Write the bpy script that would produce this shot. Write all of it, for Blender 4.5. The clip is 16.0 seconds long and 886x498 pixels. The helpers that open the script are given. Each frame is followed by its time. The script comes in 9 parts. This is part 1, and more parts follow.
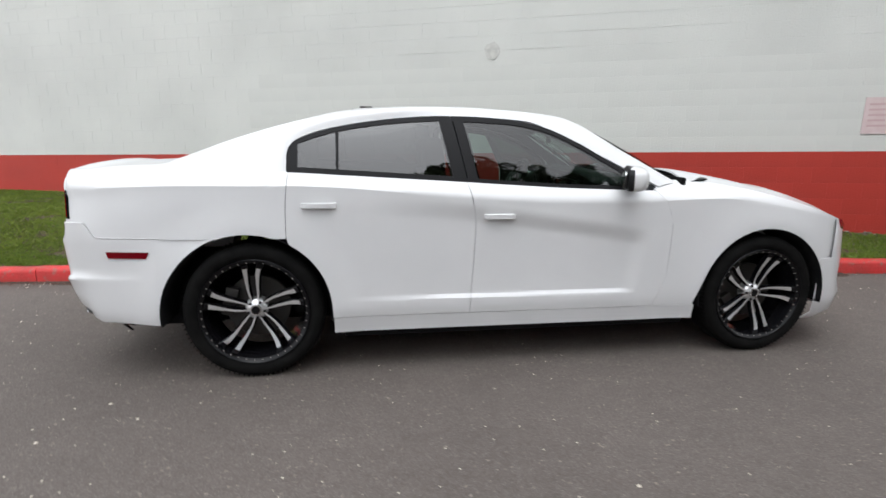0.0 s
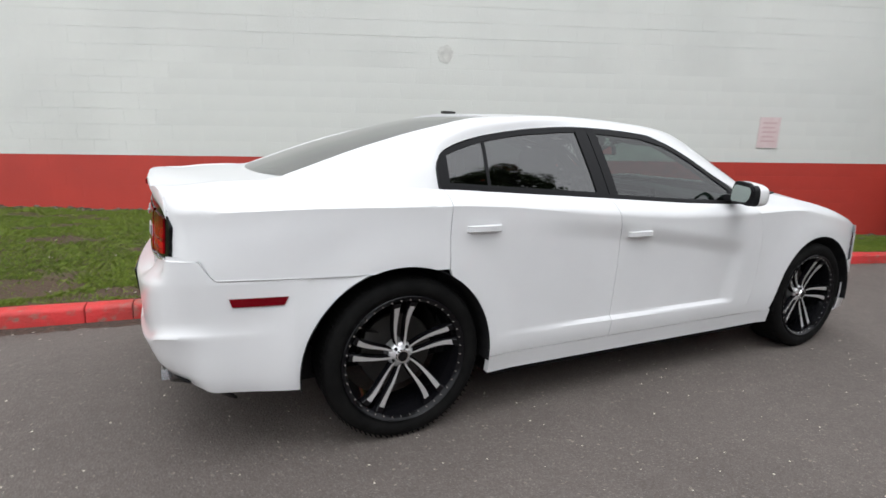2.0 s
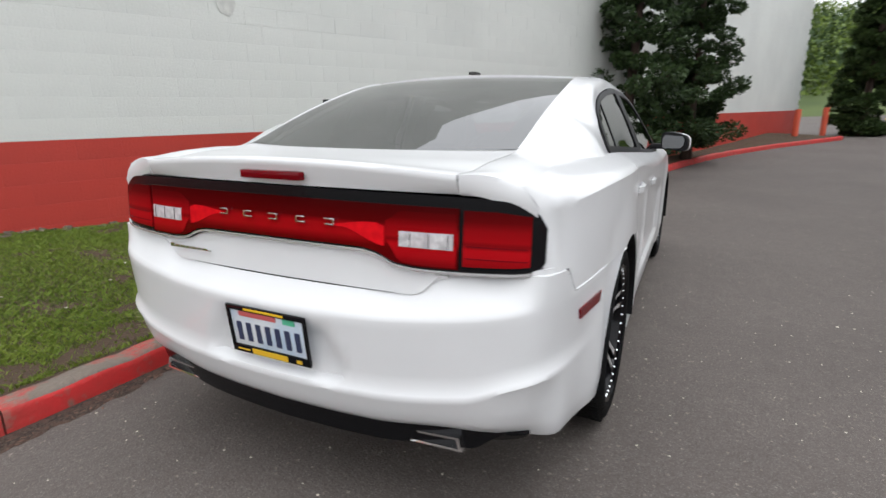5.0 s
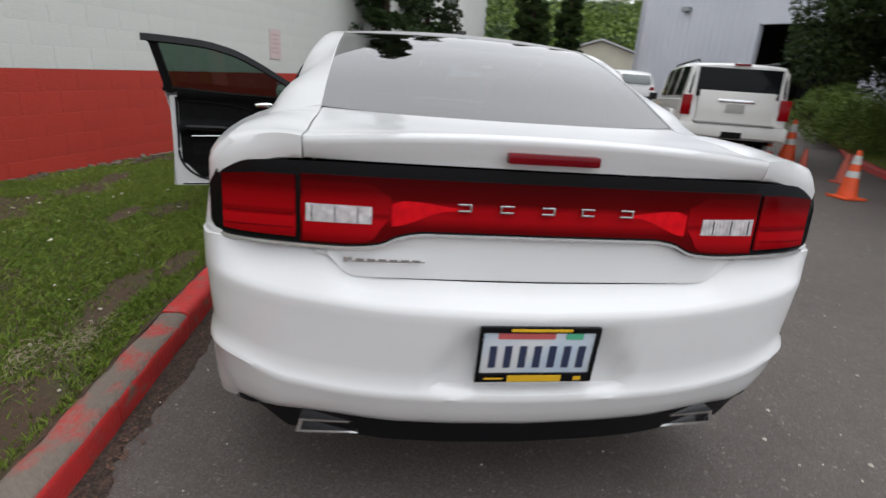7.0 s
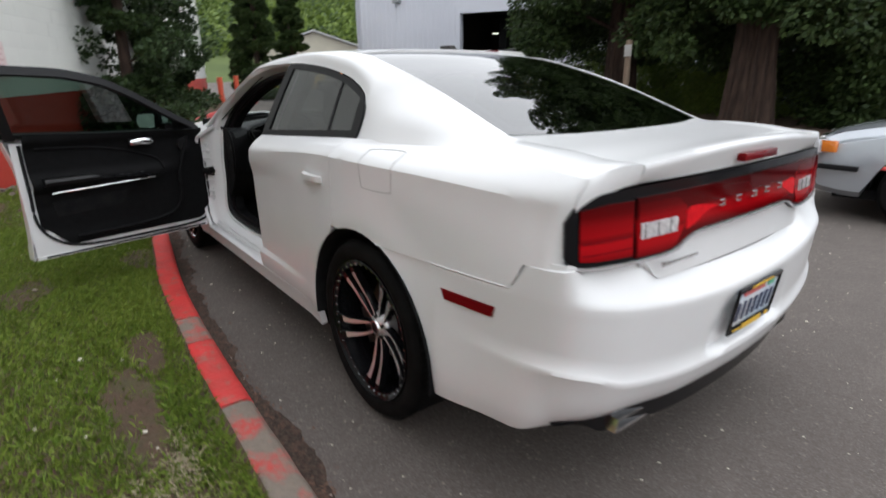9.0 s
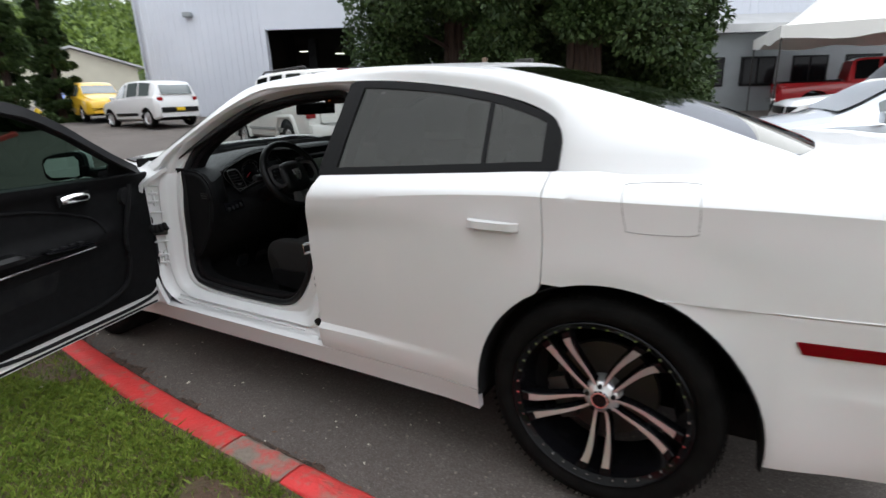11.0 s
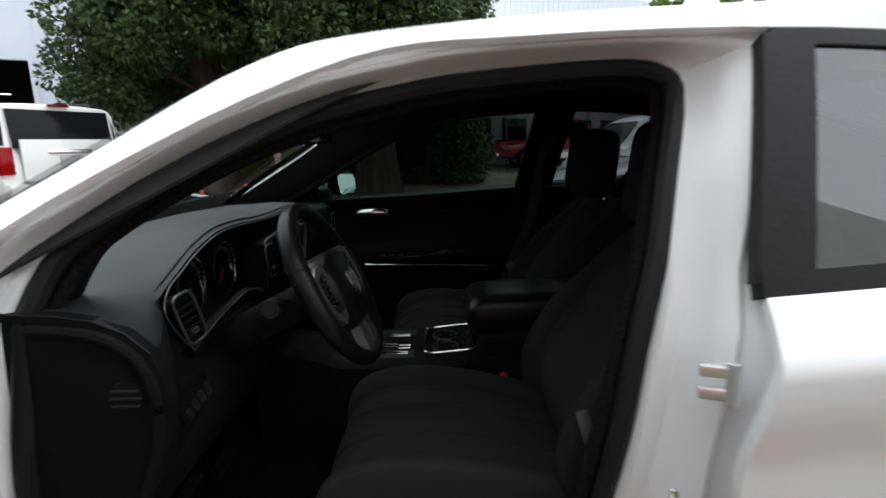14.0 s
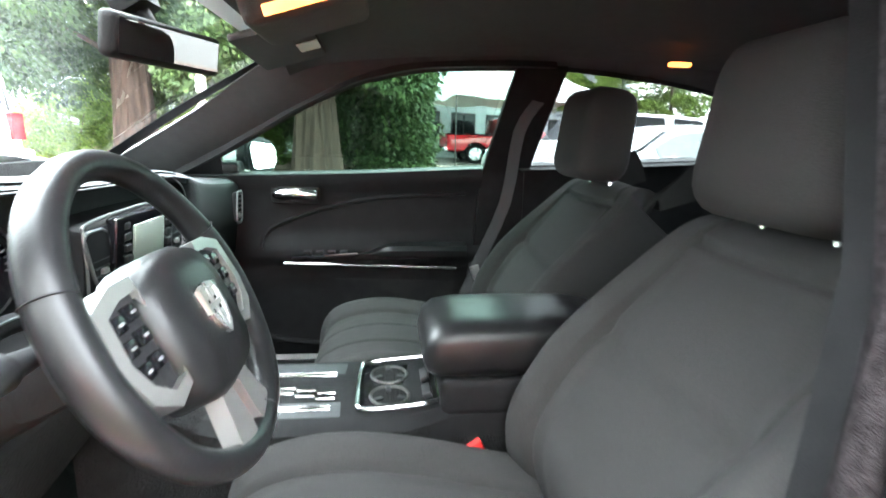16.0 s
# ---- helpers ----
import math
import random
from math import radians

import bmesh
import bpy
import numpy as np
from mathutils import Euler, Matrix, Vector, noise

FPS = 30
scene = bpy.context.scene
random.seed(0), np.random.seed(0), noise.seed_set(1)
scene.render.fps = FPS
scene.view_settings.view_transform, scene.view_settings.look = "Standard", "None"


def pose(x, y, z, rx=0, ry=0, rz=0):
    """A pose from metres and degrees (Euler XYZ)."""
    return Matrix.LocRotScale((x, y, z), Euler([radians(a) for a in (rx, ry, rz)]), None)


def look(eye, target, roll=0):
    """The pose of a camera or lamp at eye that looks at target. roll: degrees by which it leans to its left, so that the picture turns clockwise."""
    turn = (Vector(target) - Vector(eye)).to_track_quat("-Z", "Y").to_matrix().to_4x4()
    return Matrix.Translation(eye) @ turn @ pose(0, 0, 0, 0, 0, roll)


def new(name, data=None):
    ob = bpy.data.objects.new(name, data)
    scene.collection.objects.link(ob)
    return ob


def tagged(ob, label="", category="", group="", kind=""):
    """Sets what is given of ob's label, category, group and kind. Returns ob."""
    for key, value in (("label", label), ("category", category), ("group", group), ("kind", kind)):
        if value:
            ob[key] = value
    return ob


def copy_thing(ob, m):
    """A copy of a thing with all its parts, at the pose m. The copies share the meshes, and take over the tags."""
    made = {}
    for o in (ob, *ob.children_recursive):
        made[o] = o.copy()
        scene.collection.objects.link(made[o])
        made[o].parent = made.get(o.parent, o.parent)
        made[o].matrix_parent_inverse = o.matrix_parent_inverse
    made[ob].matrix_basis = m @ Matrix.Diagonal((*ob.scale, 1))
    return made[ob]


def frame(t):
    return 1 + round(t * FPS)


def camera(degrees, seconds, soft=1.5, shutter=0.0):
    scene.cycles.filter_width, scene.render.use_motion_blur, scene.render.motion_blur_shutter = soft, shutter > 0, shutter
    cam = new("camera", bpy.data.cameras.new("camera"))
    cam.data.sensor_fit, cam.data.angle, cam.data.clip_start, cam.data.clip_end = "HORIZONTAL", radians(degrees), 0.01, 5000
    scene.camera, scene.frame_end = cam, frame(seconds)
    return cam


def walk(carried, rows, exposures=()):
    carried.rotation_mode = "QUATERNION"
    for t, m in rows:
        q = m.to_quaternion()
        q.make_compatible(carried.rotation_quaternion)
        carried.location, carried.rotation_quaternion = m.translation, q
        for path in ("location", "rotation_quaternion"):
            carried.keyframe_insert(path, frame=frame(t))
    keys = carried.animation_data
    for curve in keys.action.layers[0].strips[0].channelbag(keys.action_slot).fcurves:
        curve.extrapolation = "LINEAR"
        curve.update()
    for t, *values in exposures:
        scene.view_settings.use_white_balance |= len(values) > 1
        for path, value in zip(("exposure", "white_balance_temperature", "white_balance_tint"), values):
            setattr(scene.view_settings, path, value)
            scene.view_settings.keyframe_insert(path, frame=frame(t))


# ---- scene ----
cam = camera(81.0, 16.0, soft=1.5, shutter=0.5)
PATH = [
    (0, (-0.948, -3.705, 1.31), (-0.637, -1.774, 0.892), 0.9),
    (0.5, (-1.31, -3.5, 1.328), (-0.877, -1.588, 0.93), 0.1),
    (1, (-1.682, -3.336, 1.328), (-1.089, -1.467, 0.936), 0.4),
    (1.5, (-2.033, -3.143, 1.321), (-1.301, -1.327, 0.91), 1.6),
    (2, (-2.362, -2.91, 1.32), (-1.481, -1.159, 0.922), 2.3),
    (2.5, (-2.693, -2.691, 1.323), (-1.545, -1.097, 0.951), 1.9),
    (3, (-2.978, -2.42, 1.287), (-1.688, -0.936, 0.925), 1.7),
    (3.5, (-3.209, -2.089, 1.278), (-1.805, -0.726, 0.867), 1.7),
    (3.7, (-3.309, -1.977, 1.279), (-1.843, -0.684, 0.853), 0.2),
    (5.8, (-3.762, -0.508, 1.24), (-1.876, -0.091, 0.721), 1.3),
    (6, (-3.755, -0.336, 1.259), (-1.85, -0.055, 0.718), 1.0),
    (6.5, (-3.733, 0.063, 1.236), (-1.822, 0.076, 0.647), 3.1),
    (7, (-3.729, 0.441, 1.252), (-1.844, 0.156, 0.647), 4.2),
    (7.5, (-3.635, 0.822, 1.241), (-1.811, 0.289, 0.617), 2.7),
    (8, (-3.568, 1.173, 1.243), (-1.804, 0.448, 0.642), 3.1),
    (8.5, (-3.481, 1.539, 1.294), (-1.823, 0.621, 0.654), 2.8),
    (9, (-3.223, 1.826, 1.323), (-1.709, 0.668, 0.715), -0.8),
    (9.2, (-3.109, 1.937, 1.347), (-1.628, 0.715, 0.785), -0.4),
    (11.3, (-1.619, 2.434, 1.363), (-0.738, 0.742, 0.763), -1.1),
    (11.5, (-1.453, 2.402, 1.355), (-0.615, 0.694, 0.735), -0.3),
    (12, (-1.044, 2.265, 1.358), (-0.156, 0.559, 0.811), -1.0),
    (12.5, (-0.686, 2.166, 1.346), (-0.001, 0.384, 0.752), -1.3),
    (13, (-0.404, 1.992, 1.312), (0.073, 0.159, 0.668), -0.5),
    (13.5, (-0.159, 1.759, 1.32), (0.105, -0.149, 0.781), -0.2),
    (14, (0.054, 1.498, 1.277), (0.048, -0.462, 0.881), -1.6),
    (14.5, (0.135, 1.295, 1.211), (0.035, -0.649, 0.748), 0.2),
    (15, (0.112, 1.158, 1.199), (-0.088, -0.773, 0.717), 0.1),
    (15.5, (0.076, 1.082, 1.19), (-0.189, -0.833, 0.678), 0.8),
    (16, (0.058, 0.978, 1.181), (-0.163, -0.965, 0.764), 1.3),
]
walk(cam, [(t, look(eye, target, roll)) for t, eye, target, roll in PATH],
     exposures=[(0, 0.33, 6500, 10), (3.7, 0.36, 6500, 10), (6.0, 0.10, 6500, 10), (7.5, -0.06, 6500, 10), (9.0, 0.28, 6450, 10), (11.4, 0.58, 6350, 9), (13.6, 0.74, 6300, 9),
                (14.1, 1.05, 6250, 8), (14.6, 2.25, 6250, 8), (15.0, 4.1, 6250, 8), (15.5, 5.3, 6230, 7), (16.0, 5.5, 6200, 6)])

# ---- world and light: bright overcast sky ----
world = bpy.data.worlds.new("world")
scene.world = world
world.use_nodes = True
wn = world.node_tree
sky = wn.nodes.new("ShaderNodeTexSky")
sky.sky_type = "NISHITA"
sky.sun_disc = False
sky.sun_elevation = radians(70)
sky.sun_rotation = radians(200)
sky.air_density, sky.dust_density, sky.ozone_density = 1.0, 6.0, 1.0
hsv = wn.nodes.new("ShaderNodeHueSaturation")
hsv.inputs["Saturation"].default_value = 0.03
cloud = wn.nodes.new("ShaderNodeMix")
cloud.data_type = "RGBA"
cloud.inputs[0].default_value = 0.62
cloud.inputs[7].default_value = (8.2, 8.2, 8.2, 1)
wn.links.new(sky.outputs[0], cloud.inputs[6])
wn.links.new(cloud.outputs[2], hsv.inputs["Color"])
cool = wn.nodes.new("ShaderNodeMix")
cool.data_type, cool.blend_type = "RGBA", "MULTIPLY"
cool.inputs[0].default_value = 1.0
cool.inputs[7].default_value = (0.955, 0.985, 1.03, 1)
wn.links.new(hsv.outputs[0], cool.inputs[6])
wn.links.new(cool.outputs[2], wn.nodes["Background"].inputs[0])
wn.nodes["Background"].inputs[1].default_value = 0.2

sun = new("sun", bpy.data.lights.new("sun", "SUN"))
sun.data.energy, sun.data.angle, sun.data.color = 0.2, radians(60), (0.94, 0.975, 1.0)
sun.matrix_world = look((-4, -3, 14), (0, 0, 0))

# ---- materials ----
def mat(name, color, rough=0.5, metal=0.0, coat=0.0, color2=None, scale=8.0, detail=5.0, mix=(0.35, 0.65), bump=0.0, bump_scale=60.0,
        fine=None, fine_scale=90.0, fine_amount=0.3, spec=0.5, trans=0.0, ior=1.45, emit=None, power=0.0, vary=0.0, rough2=None, stretch=None):
    """A principled material: two colours mixed by broad noise, a third by fine noise, bump, and a little change from object to object."""
    m = bpy.data.materials.new(name)
    m.use_nodes = True
    nt = m.node_tree
    b = nt.nodes["Principled BSDF"]
    b.inputs["Roughness"].default_value = rough
    b.inputs["Metallic"].default_value = metal
    b.inputs["Coat Weight"].default_value = coat
    b.inputs["Coat Roughness"].default_value = 0.03
    b.inputs["Specular IOR Level"].default_value = spec
    b.inputs["Transmission Weight"].default_value = trans
    b.inputs["IOR"].default_value = ior
    tc = nt.nodes.new("ShaderNodeTexCoord")
    vec = tc.outputs["Object"]
    if stretch:
        mp = nt.nodes.new("ShaderNodeMapping")
        mp.inputs["Scale"].default_value = stretch
        nt.links.new(vec, mp.inputs[0])
        vec = mp.outputs[0]

    def tex(s, d=5.0):
        n = nt.nodes.new("ShaderNodeTexNoise")
        n.inputs["Scale"].default_value, n.inputs["Detail"].default_value = s, d
        nt.links.new(vec, n.inputs["Vector"])
        return n.outputs["Fac"]

    def ramp(src, a, c, lo, hi):
        r = nt.nodes.new("ShaderNodeValToRGB")
        r.color_ramp.elements[0].position, r.color_ramp.elements[1].position = lo, hi
        r.color_ramp.elements[0].color, r.color_ramp.elements[1].color = (*a, 1), (*c, 1)
        nt.links.new(src, r.inputs[0])
        return r.outputs[0]

    out = None
    if color2:
        out = ramp(tex(scale, detail), color, color2, *mix)
    if fine:
        mx = nt.nodes.new("ShaderNodeMix")
        mx.data_type = "RGBA"
        fac = ramp(tex(fine_scale, 3.0), (0, 0, 0), (1, 1, 1), 0.5 - fine_amount * 0.5 + 0.08, 0.75)
        nt.links.new(fac, mx.inputs[0])
        if out:
            nt.links.new(out, mx.inputs[6])
        else:
            mx.inputs[6].default_value = (*color, 1)
        mx.inputs[7].default_value = (*fine, 1)
        out = mx.outputs[2]
    if vary:
        oi = nt.nodes.new("ShaderNodeObjectInfo")
        mr = nt.nodes.new("ShaderNodeMapRange")
        mr.inputs[3].default_value, mr.inputs[4].default_value = 1 - vary, 1 + vary
        nt.links.new(oi.outputs["Random"], mr.inputs[0])
        hs = nt.nodes.new("ShaderNodeHueSaturation")
        nt.links.new(mr.outputs[0], hs.inputs["Value"])
        if out:
            nt.links.new(out, hs.inputs["Color"])
        else:
            hs.inputs["Color"].default_value = (*color, 1)
        out = hs.outputs[0]
    if out:
        nt.links.new(out, b.inputs["Base Color"])
    else:
        b.inputs["Base Color"].default_value = (*color, 1)
    if rough2 is not None:
        nt.links.new(ramp(tex(scale * 1.7), (rough,) * 3, (rough2,) * 3, 0.35, 0.65), b.inputs["Roughness"])
    if bump:
        bp = nt.nodes.new("ShaderNodeBump")
        bp.inputs["Strength"].default_value, bp.inputs["Distance"].default_value = bump, 0.02
        nt.links.new(tex(bump_scale, 6.0), bp.inputs["Height"])
        nt.links.new(bp.outputs[0], b.inputs["Normal"])
    if emit:
        b.inputs["Emission Color"].default_value = (*emit, 1)
        b.inputs["Emission Strength"].default_value = power
    return m


def glass(name, tint, rough=0.0, gloss=1.0, ior=1.52):
    """Thin tinted glass: it lets tinted light straight through and mirrors by Fresnel."""
    m = bpy.data.materials.new(name)
    m.use_nodes = True
    nt = m.node_tree
    nt.nodes.remove(nt.nodes["Principled BSDF"])
    tr, gl, mx, lw, pw, fr = (nt.nodes.new("ShaderNode" + k) for k in ("BsdfTransparent", "BsdfGlossy", "MixShader", "LayerWeight", "Math", "MapRange"))
    tr.inputs[0].default_value = (*tint, 1)
    gl.inputs[0].default_value = (gloss, gloss, gloss, 1)
    gl.inputs["Roughness"].default_value = rough
    f0 = ((ior - 1) / (ior + 1)) ** 2 * 1.8
    lw.inputs[0].default_value = 0.5
    pw.operation = "POWER"
    pw.inputs[1].default_value = 5.0
    nt.links.new(lw.outputs["Facing"], pw.inputs[0])
    nt.links.new(pw.outputs[0], fr.inputs[0])
    fr.inputs[3].default_value, fr.inputs[4].default_value = f0, 1.0
    nt.links.new(fr.outputs[0], mx.inputs[0])
    nt.links.new(tr.outputs[0], mx.inputs[1])
    nt.links.new(gl.outputs[0], mx.inputs[2])
    nt.links.new(mx.outputs[0], nt.nodes["Material Output"].inputs[0])
    return m


def asphalt_mat():
    """Worn asphalt: broad soft stains, and stones of every grey between the binder."""
    m = bpy.data.materials.new("asphalt")
    m.use_nodes = True
    nt = m.node_tree
    b = nt.nodes["Principled BSDF"]
    tc = nt.nodes.new("ShaderNodeTexCoord")

    def noise_tex(scale, detail):
        n = nt.nodes.new("ShaderNodeTexNoise")
        n.inputs["Scale"].default_value, n.inputs["Detail"].default_value = scale, detail
        nt.links.new(tc.outputs["Object"], n.inputs["Vector"])
        return n.outputs["Fac"]

    def ramp(src, stops):
        r = nt.nodes.new("ShaderNodeValToRGB")
        while len(r.color_ramp.elements) < len(stops):
            r.color_ramp.elements.new(0.5)
        for e, (p, c) in zip(r.color_ramp.elements, stops):
            e.position, e.color = p, (*c, 1)
        nt.links.new(src, r.inputs[0])
        return r.outputs[0]

    def mul(a, c):
        x = nt.nodes.new("ShaderNodeMix")
        x.data_type, x.blend_type = "RGBA", "MULTIPLY"
        x.inputs[0].default_value = 1.0
        nt.links.new(a, x.inputs[6])
        nt.links.new(c, x.inputs[7])
        return x.outputs[2]

    cells = []
    for scale in (260, 95):
        v = nt.nodes.new("ShaderNodeTexVoronoi")
        v.inputs["Scale"].default_value = scale
        nt.links.new(tc.outputs["Object"], v.inputs["Vector"])
        sp = nt.nodes.new("ShaderNodeSeparateColor")
        nt.links.new(v.outputs["Color"], sp.inputs[0])
        cells.append((sp.outputs[0], v.outputs["Distance"]))
    fine = ramp(cells[0][0], [(0.0, (0.087, 0.0715, 0.063)), (0.6, (0.107, 0.090, 0.080)), (0.9, (0.129, 0.111, 0.100)), (1.0, (0.178, 0.158, 0.146))])
    large = ramp(cells[1][0], [(0.0, (0.86, 0.86, 0.86)), (0.7, (1.0, 1.0, 1.0)), (0.98, (1.06, 1.06, 1.06)), (1.0, (1.9, 1.87, 1.83))])
    broad = ramp(noise_tex(0.55, 3.0), [(0.32, (0.90, 0.895, 0.89)), (0.68, (1.08, 1.08, 1.08))])
    mid = ramp(noise_tex(7.0, 6.0), [(0.3, (0.93, 0.93, 0.93)), (0.7, (1.06, 1.06, 1.06))])
    nt.links.new(mul(mul(fine, large), mul(broad, mid)), b.inputs["Base Color"])
    b.inputs["Roughness"].default_value = 0.88
    bp = nt.nodes.new("ShaderNodeBump")
    bp.inputs["Strength"].default_value, bp.inputs["Distance"].default_value = 0.35, 0.006
    nt.links.new(cells[1][1], bp.inputs["Height"])
    nt.links.new(bp.outputs[0], b.inputs["Normal"])
    return m


ASPHALT = asphalt_mat()
GRASS = mat("grass soil", (0.072, 0.041, 0.025), 0.9, color2=(0.062, 0.068, 0.020), scale=5, mix=(0.52, 0.75), fine=(0.045, 0.035, 0.02), fine_scale=60, bump=0.8, bump_scale=50)
KERB_RED = mat("red kerb paint", (0.56, 0.03, 0.03), 0.55, color2=(0.40, 0.035, 0.03), scale=7, fine=(0.22, 0.13, 0.10), fine_scale=17, fine_amount=0.06, bump=0.35, bump_scale=50)
KERB_BARE = mat("worn kerb concrete", (0.17, 0.14, 0.115), 0.85, color2=(0.42, 0.06, 0.05), scale=7, mix=(0.44, 0.60), fine=(0.2, 0.16, 0.13), fine_scale=40, bump=0.6, bump_scale=60)
WALL_WHITE = mat("white wall paint", (0.66, 0.67, 0.63), 0.6, color2=(0.60, 0.61, 0.575), scale=0.8, bump=0.25, bump_scale=45, vary=0.012)
WALL_RED = mat("red wall paint", (0.47, 0.045, 0.03), 0.5, color2=(0.40, 0.04, 0.028), scale=1.3, bump=0.25, bump_scale=45, vary=0.03)
WALL_STAIN = mat("bare patch", (0.5, 0.5, 0.47), 0.8, color2=(0.62, 0.62, 0.58), scale=14, bump=0.3)
SIGN_PINK = mat("faded sign", (0.62, 0.49, 0.48), 0.6, color2=(0.66, 0.55, 0.54), scale=9)
SIGN_INK = mat("faded sign print", (0.56, 0.40, 0.40), 0.6)
MULCH = mat("wall foot debris", (0.09, 0.07, 0.055), 0.95, color2=(0.16, 0.13, 0.1), scale=12, bump=0.9, bump_scale=40)
PAINT = mat("white car paint", (0.69, 0.69, 0.692), 0.34, coat=0.6, spec=0.35, fine=(0.72, 0.72, 0.722), fine_scale=3.0)
GAPDARK = mat("dark gap", (0.008, 0.008, 0.009), 0.9, color2=(0.013, 0.013, 0.013), scale=20, spec=0.1)
BLACK_TRIM = mat("satin black trim", (0.011, 0.011, 0.012), 0.42, spec=0.18, fine=(0.016, 0.016, 0.017), fine_scale=300, bump=0.05)
GLOSS_BLACK = mat("gloss black", (0.005, 0.005, 0.006), 0.16, coat=0.1, spec=0.2)
TYRE = mat("tyre rubber", (0.005, 0.005, 0.005), 0.75, spec=0.08, color2=(0.009, 0.0088, 0.0085), scale=12, bump=0.2, bump_scale=120)
CHROME = mat("polished metal", (0.82, 0.82, 0.83), 0.12, metal=1.0, rough2=0.2, scale=20)
MACHINED = mat("machined alloy", (0.74, 0.74, 0.75), 0.24, metal=0.7)
BRAKE = mat("brake disc", (0.07, 0.067, 0.064), 0.55, metal=0.9)

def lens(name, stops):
    """Red lens; the reflector's glow is painted in as level bands of lighter red."""
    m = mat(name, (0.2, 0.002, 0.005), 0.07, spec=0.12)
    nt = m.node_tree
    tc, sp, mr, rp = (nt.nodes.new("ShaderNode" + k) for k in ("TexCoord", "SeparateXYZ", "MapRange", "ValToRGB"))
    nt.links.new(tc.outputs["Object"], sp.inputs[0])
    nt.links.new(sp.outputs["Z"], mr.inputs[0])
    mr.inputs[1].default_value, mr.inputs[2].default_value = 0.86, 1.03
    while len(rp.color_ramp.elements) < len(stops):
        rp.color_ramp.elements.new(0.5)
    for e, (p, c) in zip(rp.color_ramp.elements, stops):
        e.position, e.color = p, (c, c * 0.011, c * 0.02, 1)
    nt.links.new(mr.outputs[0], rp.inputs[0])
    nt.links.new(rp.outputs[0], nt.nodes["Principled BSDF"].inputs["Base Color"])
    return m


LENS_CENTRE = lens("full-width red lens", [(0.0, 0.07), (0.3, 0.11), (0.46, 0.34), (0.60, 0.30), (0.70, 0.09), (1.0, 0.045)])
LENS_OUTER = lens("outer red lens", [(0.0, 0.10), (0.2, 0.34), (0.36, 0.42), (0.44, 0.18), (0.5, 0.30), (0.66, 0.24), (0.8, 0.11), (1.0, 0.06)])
LENS_RED = mat("red lamp lens", (0.30, 0.003, 0.006), 0.08, spec=0.2, color2=(0.22, 0.002, 0.005), scale=6)
LENS_DEEP = mat("dark red lens", (0.13, 0.001, 0.005), 0.07, spec=0.25, color2=(0.17, 0.002, 0.006), scale=5)
LENS_BRIGHT = mat("bright red reflector", (0.70, 0.006, 0.012), 0.2, spec=0.15, color2=(0.55, 0.004, 0.01), scale=30)
LENS_CLEAR = mat("clear lamp lens", (0.72, 0.70, 0.70), 0.15, coat=1.0, color2=(0.45, 0.43, 0.44), scale=40)
LENS_AMBER = mat("amber lens", (0.8, 0.22, 0.02), 0.12, coat=1.0)
TINT = glass("tinted glass", (0.115, 0.175, 0.145), ior=1.5)
TINT_REAR = glass("dark tinted glass", (0.10, 0.11, 0.108), ior=1.66)
TINT_BACK = glass("dark tinted screen", (0.12, 0.13, 0.135), ior=2.1)
CLEAR = glass("clear glass", (0.86, 0.90, 0.88))
MIRROR = mat("mirror glass", (0.85, 0.86, 0.87), 0.01, metal=1.0)
CABIN = mat("black cabin plastic", (0.0058, 0.0058, 0.0062), 0.6, spec=0.08, color2=(0.008, 0.008, 0.0085), scale=30, bump=0.12, bump_scale=400)
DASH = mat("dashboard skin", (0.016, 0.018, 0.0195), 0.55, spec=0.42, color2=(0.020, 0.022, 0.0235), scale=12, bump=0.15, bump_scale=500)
LEATHER = mat("black leather", (0.0055, 0.0055, 0.006), 0.36, spec=0.26, color2=(0.0075, 0.0075, 0.008), scale=25, bump=0.05, bump_scale=300)
CLOTH = mat("charcoal seat cloth", (0.0175, 0.0168, 0.0168), 0.92, spec=0.25, color2=(0.0215, 0.0207, 0.0205), scale=5, fine=(0.011, 0.0107, 0.0107), fine_scale=500, bump=0.3, bump_scale=600)
# Also stands in for shade on the lower dashboard and console.
CARPET_AND_SHADE = mat("black carpet and painted shade", (0.0055, 0.0055, 0.0055), 0.95, spec=0.1, color2=(0.009, 0.009, 0.009), scale=30, bump=0.5, bump_scale=200)
FLOCK = mat("dark flocking", (0.013, 0.0115, 0.012), 0.98, spec=0.02, color2=(0.030, 0.026, 0.028), scale=160, bump=0.9, bump_scale=700)
HEADLINER = mat("dark headliner", (0.022, 0.021, 0.022), 0.95, color2=(0.027, 0.026, 0.027), scale=40, bump=0.15, bump_scale=300)

# ---- mesh helpers ----
def mesh_ob(name, verts, faces, material, parent=None, label="", smooth=True, angle=40):
    me = bpy.data.meshes.new(name)
    me.from_pydata([tuple(map(float, v)) for v in verts], [], [tuple(map(int, f)) for f in faces])
    me.update()
    ob = new(name, me)
    mats_ = material if isinstance(material, (list, tuple)) else [material]
    for m in mats_:
        me.materials.append(m)
    if smooth:
        me.shade_smooth()
        me.set_sharp_from_angle(angle=radians(angle))
    if parent:
        ob.parent = parent
    if label:
        ob["label"] = label
    return ob


